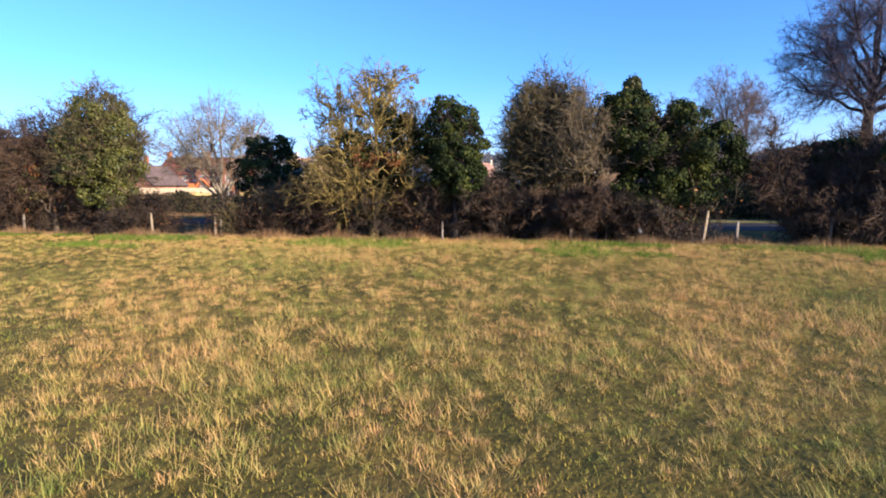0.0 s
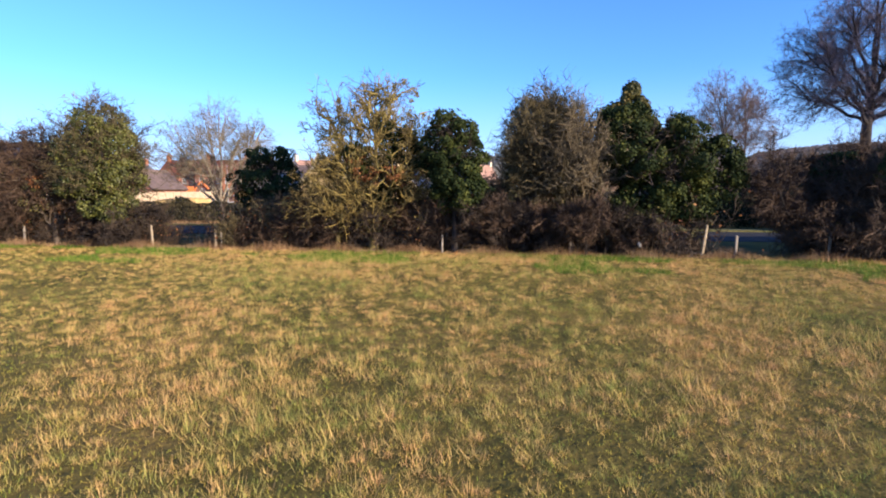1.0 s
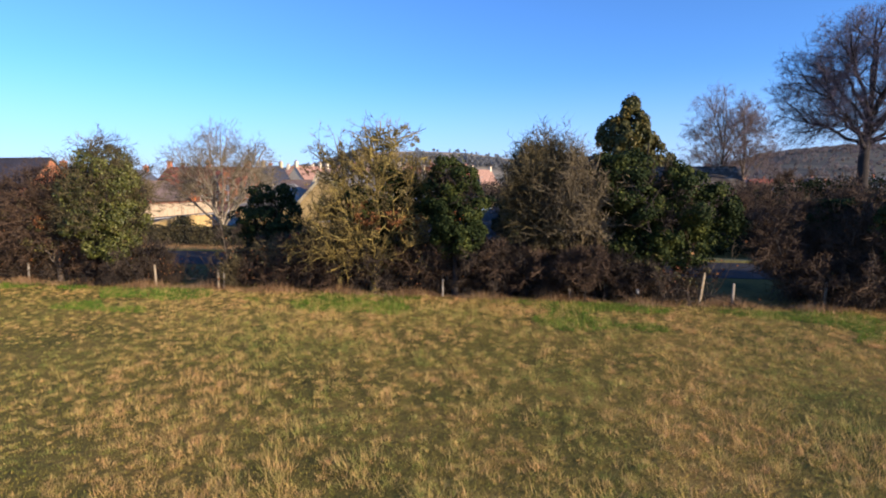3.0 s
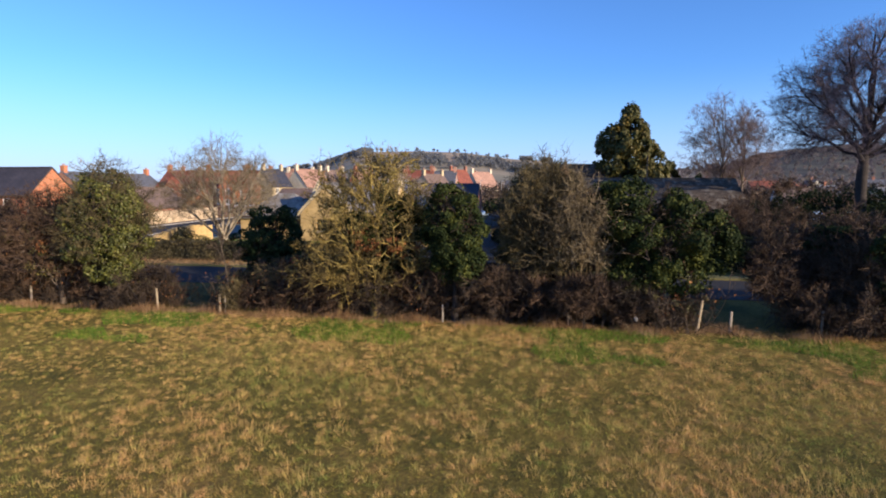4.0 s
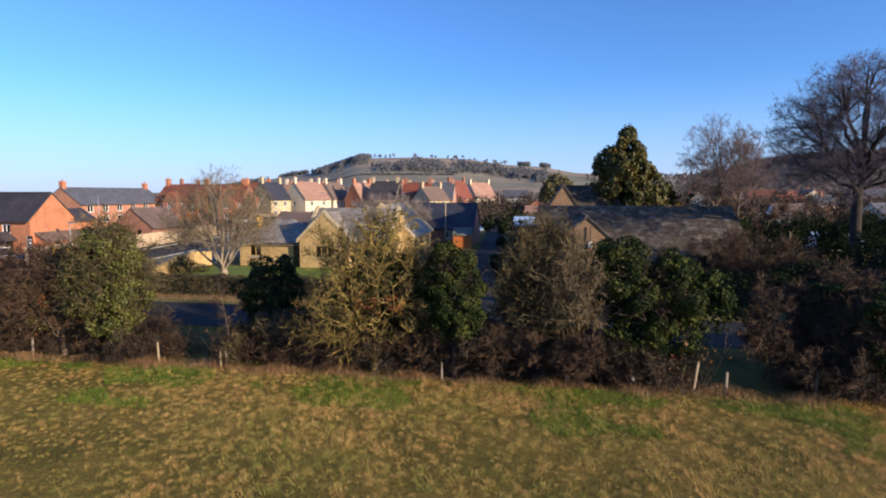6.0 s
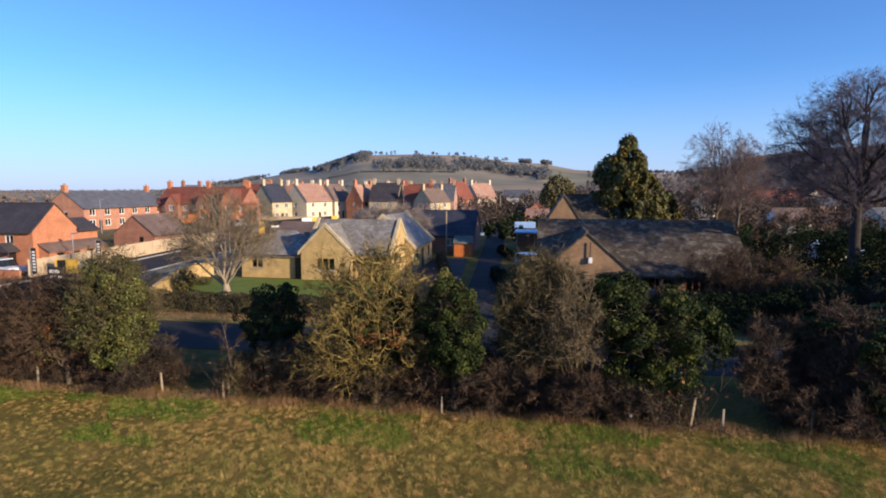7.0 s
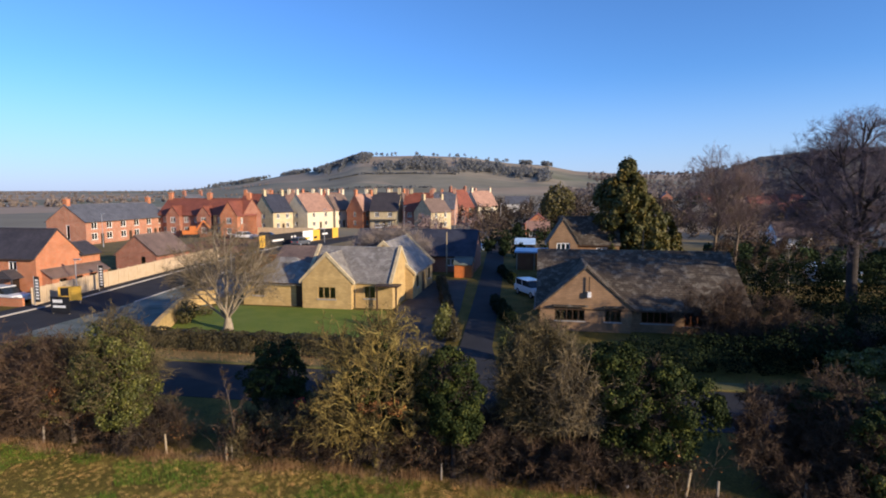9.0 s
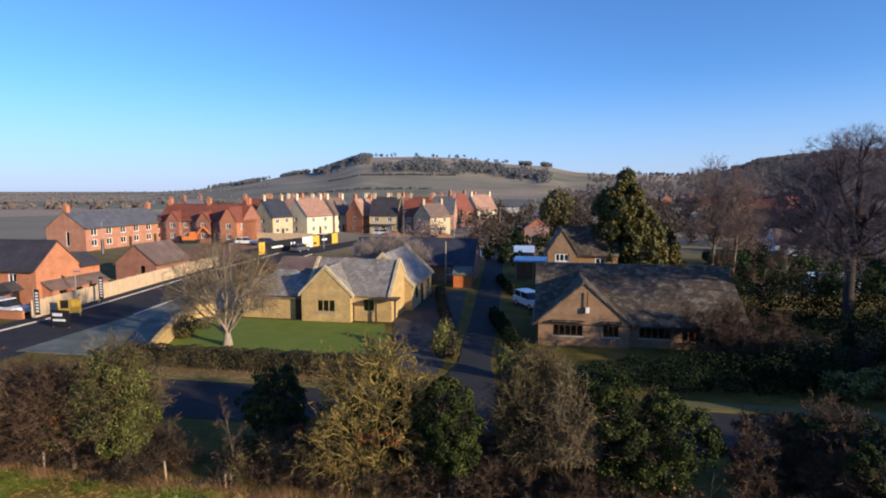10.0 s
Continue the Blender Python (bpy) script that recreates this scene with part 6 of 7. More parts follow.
for _x in (6.4, 14.4):
    vol(hl, pose(_x, -1.2, 0, 0, 0, 90), 5.0, 3.4, 5.0, 7.2, M_BRICK_DARK, M_TILE_RED, [("l", 1.7, z_, 1.3, 1.3, 1) for z_ in (1.0, 3.4)], blank=("r",), over=0.15)
vol(hl, pose(22.0, -2.5, 0, 0, 0, 90), 9.0, 4.2, 5.2, 8.4, M_BRICK, M_TILE_RED, [("f", 2.0, 3.3, 1.0, 1.3, 1), ("l", 2.1, 3.4, 1.2, 1.3, 1), ("l", 2.1, 1.0, 1.2, 1.3, 1)], over=0.2)
for _x in (0.6, 11.0, 21.4):
    chimney(hl, _x, 4.5, 8.0, 10.4, M_BRICK, 0.9)

# houses of the new estate; ridge along the lane (0) or away from it (90)
EST = [
    (-69.8, 141, 72, 7.5, 7.0, 5.4, 9.8, M_STONE_PALE, M_SLATE_NAVY, "pale stone estate house with blue slate roof"),
    (-63.6, 149, 72, 11.0, 8.2, 5.3, 10.0, M_RENDER, M_TILE_PINK, "cream estate house with pinkish tiled roof"),
    (-59.6, 160, 72, 8.0, 6.5, 5.4, 10.0, M_RENDER, M_TILE_BROWN, "cream estate house with brown tiled roof"),
    (-50.6, 158, 68, 8.0, 6.0, 5.2, 9.8, M_BRICK, M_TILE_PINK, "red-brick estate house with gable to the road"),
    (-48.2, 157, 0, 8.2, 8.0, 5.4, 10.2, M_STONE_PALE, M_TILE_DARK, "stone estate house with black slate roof"),
    (-38.6, 157, 0, 8.0, 7.5, 5.3, 9.8, M_BRICK_DARK, M_TILE_RED, "brick estate house with russet roof"),
    (-29.5, 152, 62, 9.0, 6.0, 5.2, 8.6, M_STONE_PALE, M_TILE_BROWN, "stone estate house with gable to the road"),
    (-27.5, 190, 60, 9.0, 7.5, 5.4, 11.0, M_BRICK_DARK, M_TILE_RED, "red-brick estate house with steep gable"),
    (-22.3, 203, 55, 11.0, 7.0, 5.4, 10.6, M_RENDER, M_TILE_PINK, "cream-gabled estate house with pinkish roof"),
    (-35.0, 178, 0, 8.0, 7.5, 5.3, 10.2, M_BRICK_PINK, M_SLATE, "pale brick estate house with slate roof"),
    (-86.0, 152, 0, 9.0, 7.5, 5.3, 9.8, M_BRICK, M_TILE_RED, "red-brick estate house with tiled roof"),
    (-98.0, 150, 90, 9.0, 7.5, 5.3, 9.6, M_BRICK_DARK, M_SLATE, "dark brick estate house with slate roof"),
    (-79.0, 166, 0, 9.0, 7.5, 5.3, 10.0, M_RENDER, M_TILE_PINK, "cream estate house with pinkish tiled roof"),
    (-70.0, 178, 55, 9.0, 7.5, 5.3, 10.0, M_BRICK_PINK, M_TILE_RED, "pale brick estate house with russet roof"),
    (-60.0, 186, 0, 9.0, 7.5, 5.3, 10.0, M_RENDER, M_SLATE, "cream estate house with blue slate roof"),
    (-50.0, 192, 60, 9.0, 7.5, 5.3, 10.2, M_BRICK, M_TILE_BROWN, "red-brick estate house with brown roof"),
    (-44.0, 186, 0, 9.0, 7.5, 5.3, 10.0, M_STONE_PALE, M_TILE_RED, "stone estate house with russet roof"),
    (-92.0, 178, 0, 10.0, 7.5, 5.3, 9.8, M_BRICK_PINK, M_TILE_BROWN, "pale brick estate house with brown roof"),
    (-84.0, 196, 50, 10.0, 7.5, 5.3, 10.0, M_BRICK, M_TILE_PINK, "red-brick estate house with pinkish roof"),
    (-38.0, 212, 0, 9.0, 7.5, 5.3, 10.0, M_BRICK, M_TILE_PINK, "red-brick estate house with pinkish roof"),
    (-28.0, 226, 60, 9.0, 7.5, 5.3, 10.4, M_BRICK_PINK, M_SLATE, "pale brick estate house with slate roof"),
    (-66.0, 208, 0, 10.0, 7.5, 5.3, 10.0, M_STONE_PALE, M_TILE_BROWN, "stone estate house with brown roof"),
]
for u0, v0, rz0, w0, d0, e0, r0, wm0, rm0, lab in EST:
    hx = house("estate_house", lab, u0, v0, rz0, group="new estate houses")
    front = [("f", x_, z_, 1.2, 1.3, 1) for x_ in (w0 * 0.25, w0 * 0.72) for z_ in (1.0, 3.5)]
    ends = [("l", d0 * 0.5, 3.5, 1.0, 1.2, 1), ("l", d0 * 0.5, 1.0, 1.0, 1.2, 1)]
    vol(hx, pose(0, 0, 0), w0, d0, e0, r0, wm0, rm0, front + ends, [("f", w0 * 0.5, 1.0, 2.1, M_DARKFRAME)])
    chimney(hx, 0.5, d0 / 2, r0 - 0.8, r0 + 1.3, wm0, 0.8)
    chimney(hx, w0 - 0.5, d0 / 2, r0 - 0.8, r0 + 1.3, wm0, 0.8)
    if rz0 == 0 and rm0 is M_TILE_DARK:
        bm = bmesh.new()
        add_box(bm, 0.4, w0 - 0.4, -1.3, 0, 2.6, 2.8)
        for x_ in (0.6, w0 / 2, w0 - 0.6):
            add_box(bm, x_ - 0.07, x_ + 0.07, -1.2, -1.06, 0, 2.6)
        part("veranda", bm, M_TILE_DARK, hx, "dark lean-to veranda")

# the older town to the right, and a few roofs by the side lane
_rng = np.random.default_rng(91)
_walls, _roofs = [M_STONE_GREY, M_RENDER, M_STONE_PALE, M_BRICK_DARK, M_BRICK_PINK], [M_TILE_BROWN, M_SLATE, M_SLATE_OLD, M_TILE_RED]
for i in range(60):
    u0, v0 = _rng.uniform(46, 330), _rng.uniform(150, 520)
    if u0 > 0.85 * v0 or u0 < 0.2 * v0:
        u0 = v0 * _rng.uniform(0.22, 0.8)
    x0, y0 = xy(u0, v0)
    hx = house("town_house", "older town house with weathered roof among trees", u0, v0, float(_rng.choice([0, 90, 20, 70])), z=float(ground_height(x0, y0)), group="houses of the older town")
    wm0, rm0 = _walls[_rng.integers(5)], _roofs[_rng.integers(4)]
    w0, d0, e0 = _rng.uniform(8, 13), _rng.uniform(6.5, 8.5), _rng.choice([2.8, 4.9, 5.2])
    vol(hx, pose(0, 0, 0), w0, d0, e0, e0 + d0 * 0.42, wm0, rm0, [("f", w0 * f_, 1.0, 1.3, 1.2, 1) for f_ in (0.25, 0.72)] + ([("f", w0 * f_, 3.4, 1.2, 1.1, 1) for f_ in (0.25, 0.72)] if e0 > 4 else []))
    chimney(hx, w0 * 0.5, d0 / 2, e0 + 2, e0 + d0 * 0.42 + 1.2, M_BRICK_DARK, 0.8)
for u0, v0, rz0, w0, d0, e0, r0, wm0, rm0, lab in (
        (-3.2, 128, 0, 5.0, 5.0, 2.2, 4.0, M_BRICK_DARK, M_TILE_PINK, "low house with pinkish tiled roof by the lane"),
        (2.0, 146, 90, 8.0, 6.0, 2.6, 5.0, M_BRICK, M_TILE_RED, "low house with bright red roof by the lane"),
        (-16.5, 258, 0, 11.0, 8.0, 5.0, 8.2, M_WHITE, M_SLATE, "white-walled house at the foot of the hill"),
        (44.0, 117, 0, 6.0, 6.0, 2.4, 4.8, M_WHITE, M_TILE_BROWN, "white bungalow behind the oak"),
        (60.0, 112, 20, 9.0, 7.0, 2.6, 5.0, M_RENDER, M_SLATE, "cream bungalow behind the oak")):
    hx = house("village_house", lab, u0, v0, rz0)
    vol(hx, pose(0, 0, 0), w0, d0, e0, r0, wm0, rm0, [("f", w0 * 0.25, 0.9, 1.3, 1.2, 1), ("f", w0 * 0.72, 0.9, 1.3, 1.2, 1)])
gh = house("greenhouse", "low greenhouse with pale blue-white sheet roof", 33.0, 76.0, cat="greenhouse")
vol(gh, pose(0, 0, 0), 5.5, 3.0, 1.2, 2.0, M_WHITE, M_BLUE, [("f", 2.7, 0.3, 4.0, 0.8, 4)])
tagged(strip("pool_cover", [(-13.5, 106), (-13.5, 114)], [(-9.8, 106), (-9.8, 114)], GZ + 0.5, 0.5, M_BLUE, "pale blue sheet over a stack beside the lane", "cover", "thing"), kind="")


def soil_heap(u, v, w, d, h, seed):
    """A tipped heap of earth with uneven sides."""
    bm = bmesh.new()
    bmesh.ops.create_grid(bm, x_segments=18, y_segments=14, size=1.0)
    for vv in bm.verts:
        r = min(1.0, math.hypot(vv.co.x, vv.co.y))
        lump = noise.noise(Vector((vv.co.x * 3 + seed, vv.co.y * 3, seed)))
        vv.co = Vector((vv.co.x * w / 2, vv.co.y * d / 2, h * (1 - r) ** 0.8 * (1 + 0.5 * lump) - 0.05))
    for f in bm.faces:
        f.smooth = True
    tagged(part("soil_heap", bm, M_SOIL, None, "", spot(u, v)), "tipped heap of pinkish-orange earth on the building site", "soil heap")


soil_heap(-34.0, 128.0, 14, 8, 3.0, 3)
soil_heap(-22.5, 131.0, 11, 7, 2.4, 9)


# ---- garden wall, timber fence, signs, lamps ----
gw = thing("garden_wall", "curved honey-coloured stone garden wall", "wall", spot(-27.7, 36.7))
_way = [Vector(p) for p in ((0.0, 0.0, 0), (-1.1, 2.5, 0), (-2.1, 5.1, 0), (-3.8, 8.8, 0), (-4.8, 12.9, 0), (-3.9, 14.5, 0))]
_pts = []
for _i in range(len(_way) - 1):
    for _j in range(3):
        _pts.append(_way[_i].lerp(_way[_i + 1], _j / 3))
_pts.append(_way[-1])
for _i, (p0, p1) in enumerate(zip(_pts, _pts[1:])):
    L = (p1 - p0).length
    mm = Matrix.Translation(p0) @ pose(0, 0, 0, 0, 0, math.degrees(math.atan2(p1.y - p0.y, p1.x - p0.x)))
    bm = bmesh.new()
    hgt = 1.0 + 0.32 * math.sin(_i / 15 * 2.6)
    add_box(bm, 0, L + 0.02, -0.17, 0.17, -0.2, hgt)
    blk = part("stonework", bm, M_STONE, gw, "", mm)
    bm = bmesh.new()
    for j in range(3):
        add_box(bm, L * j / 3, L * (j + 1) / 3 - 0.02, -0.21, 0.21, hgt, hgt + 0.1 + 0.03 * ((j * 7 + _i * 3) % 3))
    part("coping_stones", bm, M_STONE, blk)

tf = thing("timber_fence", "tall new pale softwood panel fence beside the estate road", "fence", spot(-47.6, 46.5))
board_mesh = None
_dir = Vector((-4.2, 39.0, 0))
_count = 21
for _i in range(_count):
    p0, p1 = _dir * (_i / _count), _dir * ((_i + 1) / _count)
    L = (p1 - p0).length
    mm = Matrix.Translation(p0) @ pose(0, 0, 0, 0, 0, math.degrees(math.atan2(_dir.y, _dir.x)))
    bm = bmesh.new()
    add_box(bm, 0.06, L - 0.06, 0.02, 0.06, 0.3, 0.38)
    pn = part("panel", bm, M_FENCE, tf, "", mm)
    for j in range(12):
        bw = (L - 0.12) / 12
        if board_mesh is None:
            bm = bmesh.new()
            add_box(bm, 0, bw - 0.008, -0.009, 0.009, 0.08, 1.8)
            board_mesh = bpy.data.meshes.new("board")
            bm.to_mesh(board_mesh)
            bm.free()
        part_mesh("board", board_mesh, M_FENCE, pn, "", Matrix.Translation((0.06 + j * bw, 0.012 * (j % 2), 0)))
    bm = bmesh.new()
    add_box(bm, -0.05, 0.05, -0.05, 0.05, -0.2, 1.9)
    part("post", bm, M_FENCE, tf, "", mm)
tg = thing("timber_fence", "pale panel fence round the estate gardens", "fence", spot(-69, 131))
for _i in range(8):
    bm = bmesh.new()
    add_box(bm, _i * 1.83, _i * 1.83 + 1.8, 0, 0.03, 0, 1.9)
    part("panel", bm, M_FENCE, tg)

tl = thing("brick_wall", "low red-brick front wall before the brick house", "wall", spot(-58, 46.4))
_bm = bmesh.new()
add_box(_bm, 0, 9.4, 0, 0.22, -0.2, 0.75)
part("brickwork", _bm, M_BRICK, tl)
_bm = bmesh.new()
add_box(_bm, -0.03, 9.43, -0.03, 0.25, 0.75, 0.83)
part("coping", _bm, M_BRICK_DARK, tl)


def banner(u, v):
    ob = thing("banner_flag", "tall black vertical banner with illegible white lettering", "banner", spot(u, v))
    bm = bmesh.new()
    add_tube(bm, (0, 0, 0), (0, 0, 3.0), 0.03, 0.025, 8)
    part("pole", bm, M_METAL, ob)
    bm = bmesh.new()
    add_box(bm, 0.04, 0.6, -0.01, 0.01, 0.5, 2.95)
    panel = part("panel", bm, M_BLACK, ob)
    bm = bmesh.new()
    for i in range(7):
        add_box(bm, 0.16, 0.5, -0.018, -0.011, 0.75 + i * 0.29, 0.75 + i * 0.29 + 0.17)
    part("lettering", bm, M_WHITE, panel, "white illegible lettering")


banner(-47.4, 46.6)
banner(-47.4, 54.6)


def board(name, label, u, v, w, h, z0, mat_, bars, bar_mat, rz=0, square=None):
    ob = thing(name, label, "sign", spot(u, v, GZ, rz))
    bm = bmesh.new()
    add_box(bm, 0, w, 0, 0.05, z0, z0 + h)
    pn = part("panel", bm, mat_, ob)
    for x in (0.1, w - 0.2):
        bm = bmesh.new()
        add_box(bm, x, x + 0.1, 0.05, 0.15, -0.2, z0 + h * 0.9)
        part("post", bm, M_POST_GREY, ob)
    if bars:
        bm = bmesh.new()
        for x, z, ww, hh in bars:
            add_box(bm, x, x + ww, -0.008, -0.002, z0 + z, z0 + z + hh)
        part("lettering", bm, bar_mat, pn)
    return ob


board("site_sign", "yellow site board with a black square emblem", -46.1, 47.9, 2.0, 1.4, 0.35, M_YELLOW, [(0.2, 0.5, 0.7, 0.8)], M_BLACK, 25)
board("site_sign", "black site board with two rows of white lettering", -43.3, 44.2, 1.9, 1.5, 0.1, M_BLACK, [(0.2, 0.95, 1.0, 0.28), (0.2, 0.5, 1.3, 0.2)], M_WHITE)
_hd = math.degrees(math.atan2(24.5, 5.2))
for s0, w0, mm0, bars, bmat, lab in (
        (0.0, 1.7, M_YELLOW, [], None, "yellow site hoarding panel"),
        (1.75, 12.0, M_BLACK, [(2.0, 0.9, 3.5, 0.35), (8.0, 0.8, 0.5, 0.8), (9.0, 0.8, 0.5, 0.8)], M_WHITE, "black site hoarding with white marks"),
        (13.8, 3.6, M_WHITE, [(0.4, 0.5, 2.0, 0.4)], M_YELLOW, "white site hoarding with a yellow band"),
        (17.45, 2.6, M_YELLOW, [(0.3, 0.4, 1.2, 0.5)], M_BLACK, "yellow site hoarding panel"),
        (20.1, 5.0, M_BLACK, [(1.0, 1.0, 2.0, 0.4)], M_WHITE, "black site hoarding with white marks"),
        (25.15, 2.4, M_YELLOW, [], None, "yellow site hoarding panel")):
    board("hoarding", lab, -52.6 + s0 * 0.2076, 100.5 + s0 * 0.978, w0, 2.3, 0.1, mm0, bars, bmat, _hd)


def lamp_post(u, v, h=6.5):
    ob = thing("street_lamp", "slim grey steel street lamp", "street lamp", spot(u, v))
    bm = bmesh.new()
    add_tube(bm, (0, 0, -0.2), (0, 0, 1.2), 0.075, 0.07, 8)
    add_tube(bm, (0, 0, 1.2), (0, 0, h), 0.055, 0.04, 8)
    part("pole", bm, M_METAL, ob)
    bm = bmesh.new()
    add_box(bm, -0.1, 0.65, -0.12, 0.12, h - 0.02, h + 0.1)
    part("lantern", bm, M_METAL, ob)


for u0, v0, h0 in ((-47.6, 51.8, 3.9), (-40.6, 69.8, 5.2), (-45.2, 114.6, 7.0), (-34, 140, 7.0), (-22, 146, 7.0), (-17, 160, 7), (-12, 172, 7), (-84, 98, 6.5)):
    lamp_post(u0, v0, h0)
tp = thing("telegraph_pole", "weathered wooden telegraph pole by the barn", "pole", spot(-12.3, 74.5))
_bm = bmesh.new()
add_tube(_bm, (0, 0, -0.3), (0, 0, 5.6), 0.11, 0.08, 8)
part("pole", _bm, M_POST, tp)


# ---- vehicles ----
def car(name, label, u, v, rz, paint, length=4.5, width=1.85, height=1.65, van=False):
    ob = thing(name, label, "car", spot(u, v, GZ + 0.05, rz))
    L, W_ = length, width / 2
    prof = [(-L / 2, 0.35), (L / 2, 0.35), (L / 2, 0.75), (L * 0.47, 0.9), (L * 0.24, 1.0), (-L * 0.49, 1.02), (-L / 2, 0.8)]
    bm = bmesh.new()
    add_prism(bm, prof, width, Matrix.Translation((0, -W_, 0)))
    bmesh.ops.bevel(bm, geom=bm.edges[:], offset=0.06, segments=2, affect="EDGES")
    part("body", bm, paint, ob)
    x0, x1, t0, t1 = (-L * 0.48, L * 0.26, -L * 0.43, L * 0.08) if not van else (-L * 0.49, L * 0.36, -L * 0.48, L * 0.2)
    bm = bmesh.new()
    add_prism(bm, [(x0, 0.98), (x1, 0.98), (t1, height - 0.06), (t0, height - 0.06)], width * 0.86, Matrix.Translation((0, -W_ * 0.86, 0)))
    part("glazing", bm, M_GLASSDARK, ob)
    bm = bmesh.new()
    add_box(bm, t0 - 0.03, t1 + 0.05, -W_ * 0.84, W_ * 0.84, height - 0.07, height)
    for xx in (x0 + 0.1, (x0 + x1) / 2 - 0.2):
        for s in (-1, 1):
            add_box(bm, xx, xx + 0.09, s * W_ * 0.86 - 0.01, s * W_ * 0.86 + 0.01, 0.98, height - 0.06)
    part("roof", bm, paint, ob)
    for xx in (-L * 0.31, L * 0.32):
        for s in (-1, 1):
            bm = bmesh.new()
            add_tube(bm, (xx, s * (W_ - 0.2), 0.3), (xx, s * (W_ + 0.01), 0.3), 0.34, 0.34, 16)
            wh = part("wheel", bm, M_RUBBER, ob)
            bm = bmesh.new()
            add_tube(bm, (xx, s * (W_ + 0.012), 0.3), (xx, s * (W_ + 0.02), 0.3), 0.21, 0.2, 12)
            part("rim", bm, M_METAL, wh)
    for s in (-1, 1):
        bm = bmesh.new()
        add_box(bm, L / 2 - 0.05, L / 2 + 0.012, s * W_ * 0.7 - 0.16, s * W_ * 0.7 + 0.16, 0.68, 0.82)
        part("headlight", bm, M_METAL, ob)
        bm = bmesh.new()
        add_box(bm, -L / 2 - 0.012, -L / 2 + 0.05, s * W_ * 0.75 - 0.12, s * W_ * 0.75 + 0.12, 0.72, 0.9)
        part("tail_light", bm, M_RED, ob)
    return ob


M_GLASSDARK = plain("tinted_car_glass", (0.02, 0.025, 0.03), (0.03, 0.035, 0.04), 2, 20, 0.06, 0.0, spec=0.6)
M_CARGREY = plain("grey_car_paint", (0.09, 0.1, 0.12), (0.11, 0.12, 0.14), 2, 20, 0.25, 0.0, spec=0.5)
car("parked_car", "white estate car parked beside the cottage", -0.9, 60.5, -60, M_CARWHITE)
car("parked_car", "white car parked before the brick house", -51.8, 47.7, -8, M_CARWHITE)
for u0, v0, rz0, p0 in ((-47.6, 108, 80, M_CARGREY), (-52, 133, 0, M_CARWHITE), (-66, 120, 10, M_CARWHITE), (-60, 119, 10, M_CARGREY), (-43, 152, 0, M_CARWHITE)):
    car("parked_car", "car parked on the new estate", u0, v0, rz0, p0)

dg = thing("excavator", "orange excavator on the building site", "excavator", spot(-80.4, 121.0, GZ + 0.05, 20))
for _y in (-0.9, 0.9):
    _bm = bmesh.new()
    add_box(_bm, -1.6, 1.6, _y - 0.25, _y + 0.25, 0, 0.75)
    part("track", _bm, M_RUBBER, dg)
_bm = bmesh.new()
add_box(_bm, -1.7, 1.1, -1.1, 1.1, 0.8, 1.7)
add_box(_bm, -0.1, 1.1, -1.1, -0.1, 1.7, 2.7)
part("cab", _bm, M_ORANGE, dg)
for p0, p1 in (((0.9, 0.3, 1.5), (2.6, 0.3, 3.9)), ((2.6, 0.3, 3.9), (4.2, 0.3, 2.0))):
    _bm = bmesh.new()
    add_tube(_bm, p0, p1, 0.24, 0.18, 6)
    part("boom", _bm, M_ORANGE, dg)
_bm = bmesh.new()
add_box(_bm, 3.8, 4.6, -0.2, 0.8, 1.3, 2.0)
part("bucket", _bm, M_RUBBER, dg)


# ---- distance: woods and hedgerows ----
def woods(name, label, seed, places, per, size, mat_, tall=9.0, long=1.25):
    """Far trees: each a ragged cluster of twig clumps."""
    rng = np.random.default_rng(seed)
    x, y = np.array(places).T
    n = len(x)
    hgt = tall * rng.uniform(0.55, 1.2, n)
    i = np.repeat(np.arange(n), per)
    d = unit(rng.normal(size=(n * per, 3))) * (rng.random(n * per) ** 0.4)[:, None]
    P = np.stack([x[i], y[i], ground_height(x, y)[i]], 1) + np.stack([d[:, 0] * hgt[i] * 0.42, d[:, 1] * hgt[i] * 0.42, hgt[i] * (0.52 + 0.48 * d[:, 2])], 1)
    tagged(part_mesh(name, leaves_mesh(name, rng, P, d, size, long), mat_), label, "woodland", kind="stuff")


def scatter(rng, n, a0, a1, y0, y1):
    a, y = rng.uniform(a0, a1, n), rng.uniform(y0, y1, n)
    return list(zip(a * y, y))


_rng = np.random.default_rng(123)
def ragged(rng, n, a0, a1, y0, y1, lumps):
    """Trees gathered into uneven stands, with gaps."""
    ca, cy_ = rng.uniform(a0, a1, lumps), rng.uniform(y0, y1, lumps)
    i = rng.integers(0, lumps, n)
    a_, y_ = ca[i] + rng.normal(0, (a1 - a0) * 0.035, n), cy_[i] + rng.normal(0, (y1 - y0) * 0.25 + 8, n)
    return list(zip(a_ * y_, y_))


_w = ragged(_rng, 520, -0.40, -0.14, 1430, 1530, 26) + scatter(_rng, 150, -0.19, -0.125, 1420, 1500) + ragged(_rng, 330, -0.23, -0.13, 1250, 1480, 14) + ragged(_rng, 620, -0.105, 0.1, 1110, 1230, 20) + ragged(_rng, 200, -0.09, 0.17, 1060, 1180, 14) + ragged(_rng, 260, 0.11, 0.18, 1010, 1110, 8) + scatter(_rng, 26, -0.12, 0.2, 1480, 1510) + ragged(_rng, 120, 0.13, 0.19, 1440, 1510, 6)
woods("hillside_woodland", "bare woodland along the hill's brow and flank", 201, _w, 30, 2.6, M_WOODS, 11)
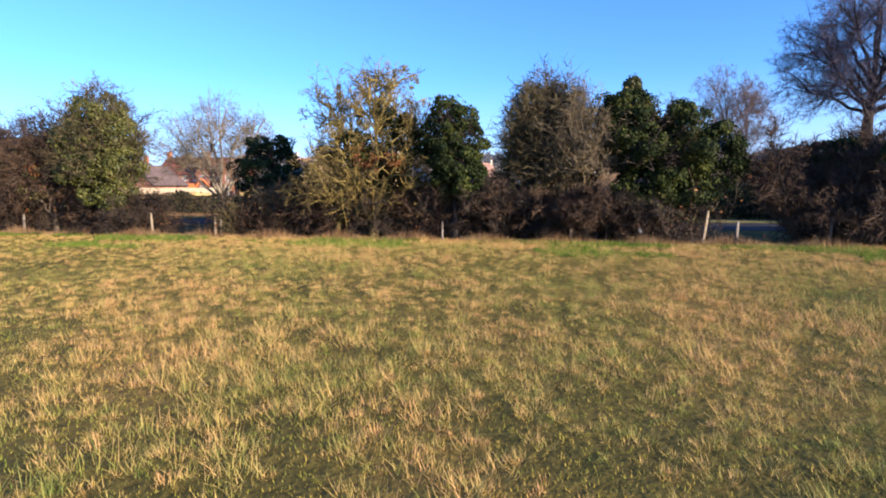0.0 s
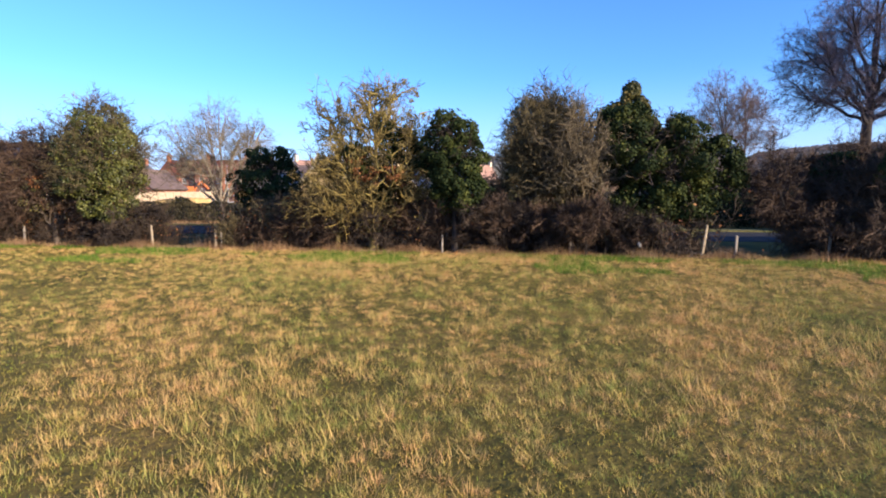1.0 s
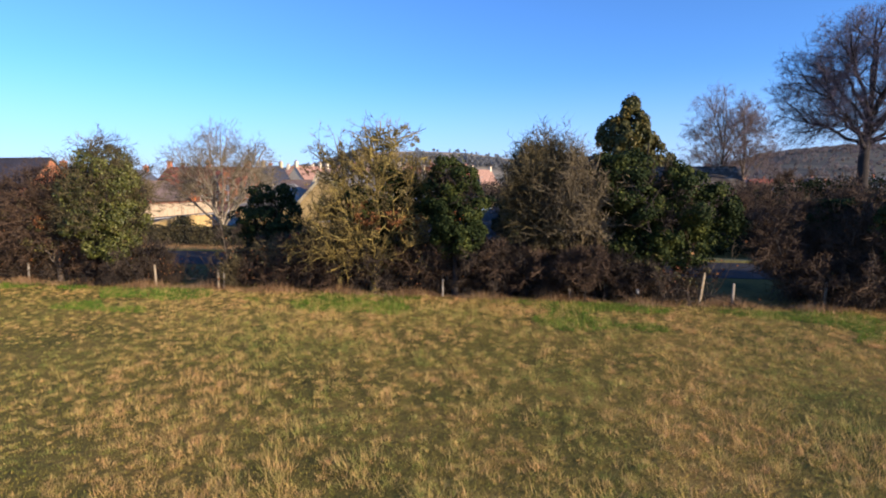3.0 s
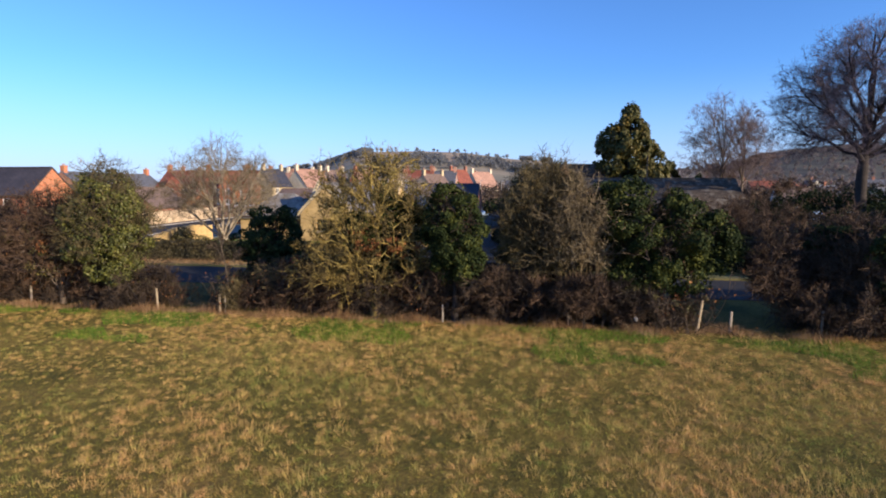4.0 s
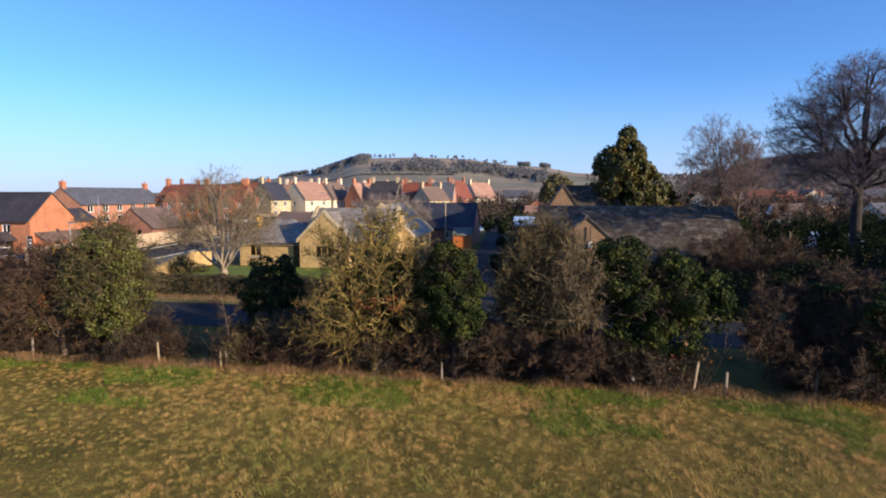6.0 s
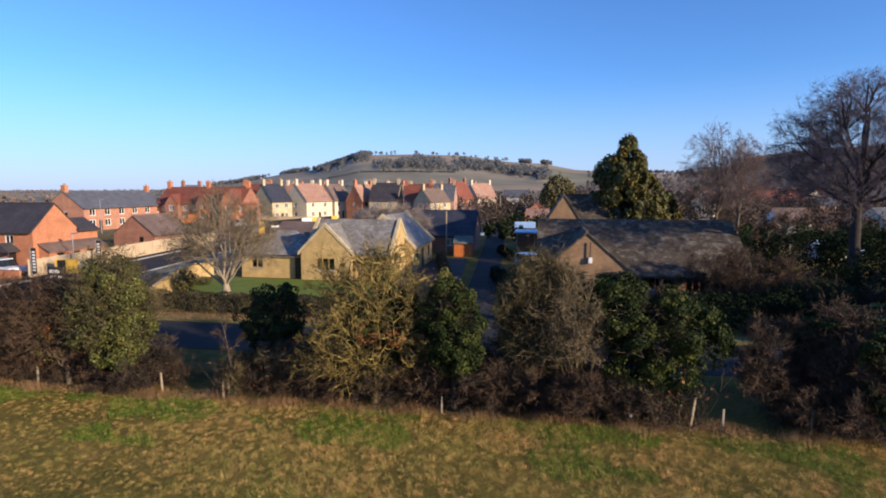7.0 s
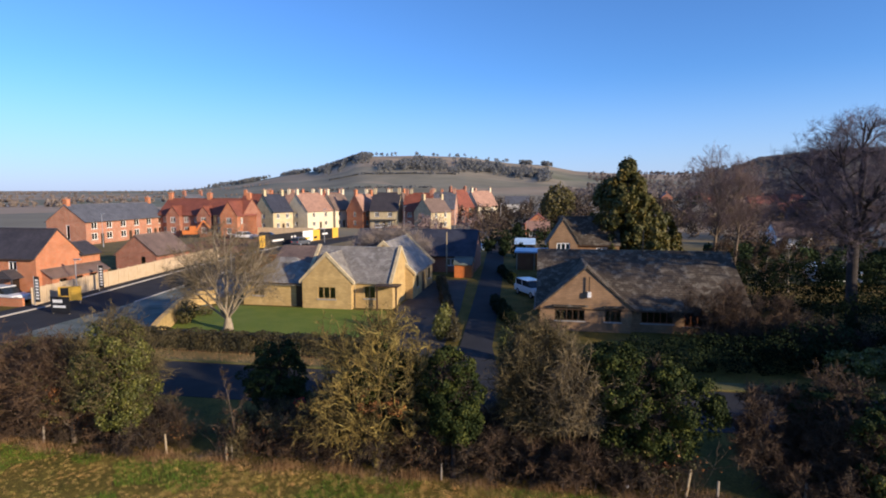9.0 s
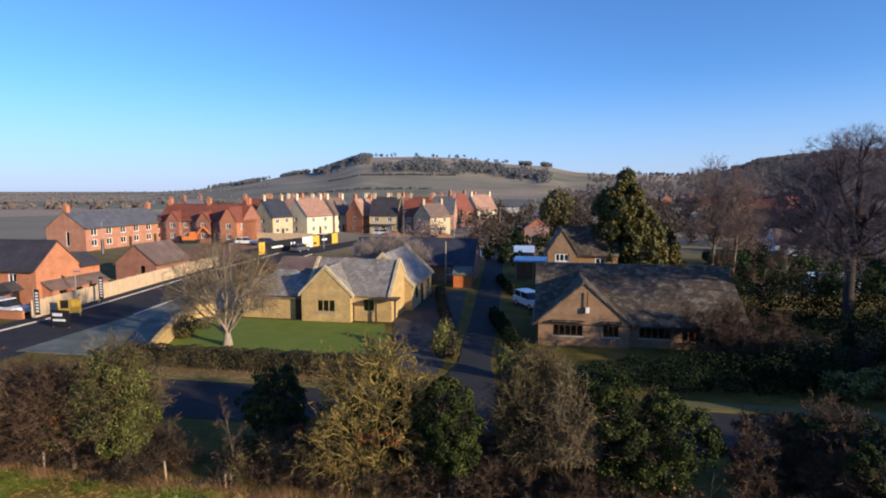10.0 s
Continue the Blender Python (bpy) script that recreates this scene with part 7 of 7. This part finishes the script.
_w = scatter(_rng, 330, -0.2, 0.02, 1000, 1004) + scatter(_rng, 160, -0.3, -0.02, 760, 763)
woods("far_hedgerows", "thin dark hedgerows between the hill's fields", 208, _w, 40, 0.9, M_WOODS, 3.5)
_w = scatter(_rng, 900, 0.5, 1.0, 1300, 1510) + scatter(_rng, 500, 0.2, 1.0, 520, 760) + scatter(_rng, 700, 0.25, 1.0, 760, 1300) + scatter(_rng, 260, 0.3, 0.9, 1440, 1500)
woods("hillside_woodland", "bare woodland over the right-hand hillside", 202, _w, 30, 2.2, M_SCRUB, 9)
_w = []
for y0, n0, a0, a1 in ((380, 60, -0.95, -0.5), (520, 90, -1.0, -0.3), (760, 90, -1.0, -0.35), (1100, 110, -1.0, -0.3), (1500, 130, -1.0, -0.35), (2100, 160, -1.1, -0.3), (3000, 220, -1.1, -0.3)):
    _w += [(x_, y_ + 0.04 * x_) for x_, y_ in scatter(_rng, n0, a0, a1, y0, y0 * 1.03)]
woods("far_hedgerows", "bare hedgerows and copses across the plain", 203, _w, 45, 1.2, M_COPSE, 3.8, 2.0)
_w = scatter(_rng, 430, 0.2, 0.85, 120, 520) + scatter(_rng, 90, 0.02, 0.2, 190, 330) + scatter(_rng, 60, -0.42, 0.05, 215, 280)
woods("town_trees", "bare brown trees between the town's houses", 204, _w, 150, 0.26, M_TWIG_BROWN, 7.5, 5.0)
_w = scatter(_rng, 70, 0.5, 0.95, 80, 150) + scatter(_rng, 12, 0.04, 0.12, 118, 190)
woods("garden_trees", "bare reddish garden trees beyond the oak", 205, _w, 240, 0.16, M_TWIG_RED, 5, 4.5)
_w = scatter(_rng, 60, 0.46, 0.95, 62, 100)
woods("garden_thicket", "dark shrubs filling the gardens under the oak", 207, _w, 200, 0.35, M_DARKGREEN, 3.6)
_w = scatter(_rng, 34, 0.075, 0.2, 88, 160)
woods("garden_shrubs", "dark shrubs in the gardens along the side lane", 209, _w, 150, 0.4, M_YEW, 3.2)
_w = scatter(_rng, 30, 0.06, 0.24, 110, 210)
woods("garden_trees", "bare brown trees in the gardens along the side lane", 210, _w, 130, 0.2, M_TWIG_BROWN, 5.0, 5.0)
_w = scatter(_rng, 26, -0.07, 0.06, 125, 160)
woods("young_trees", "row of bare young trees by the side lane", 206, _w[:12], 90, 0.2, M_TWIG_PURPLE, 5, 6.0)
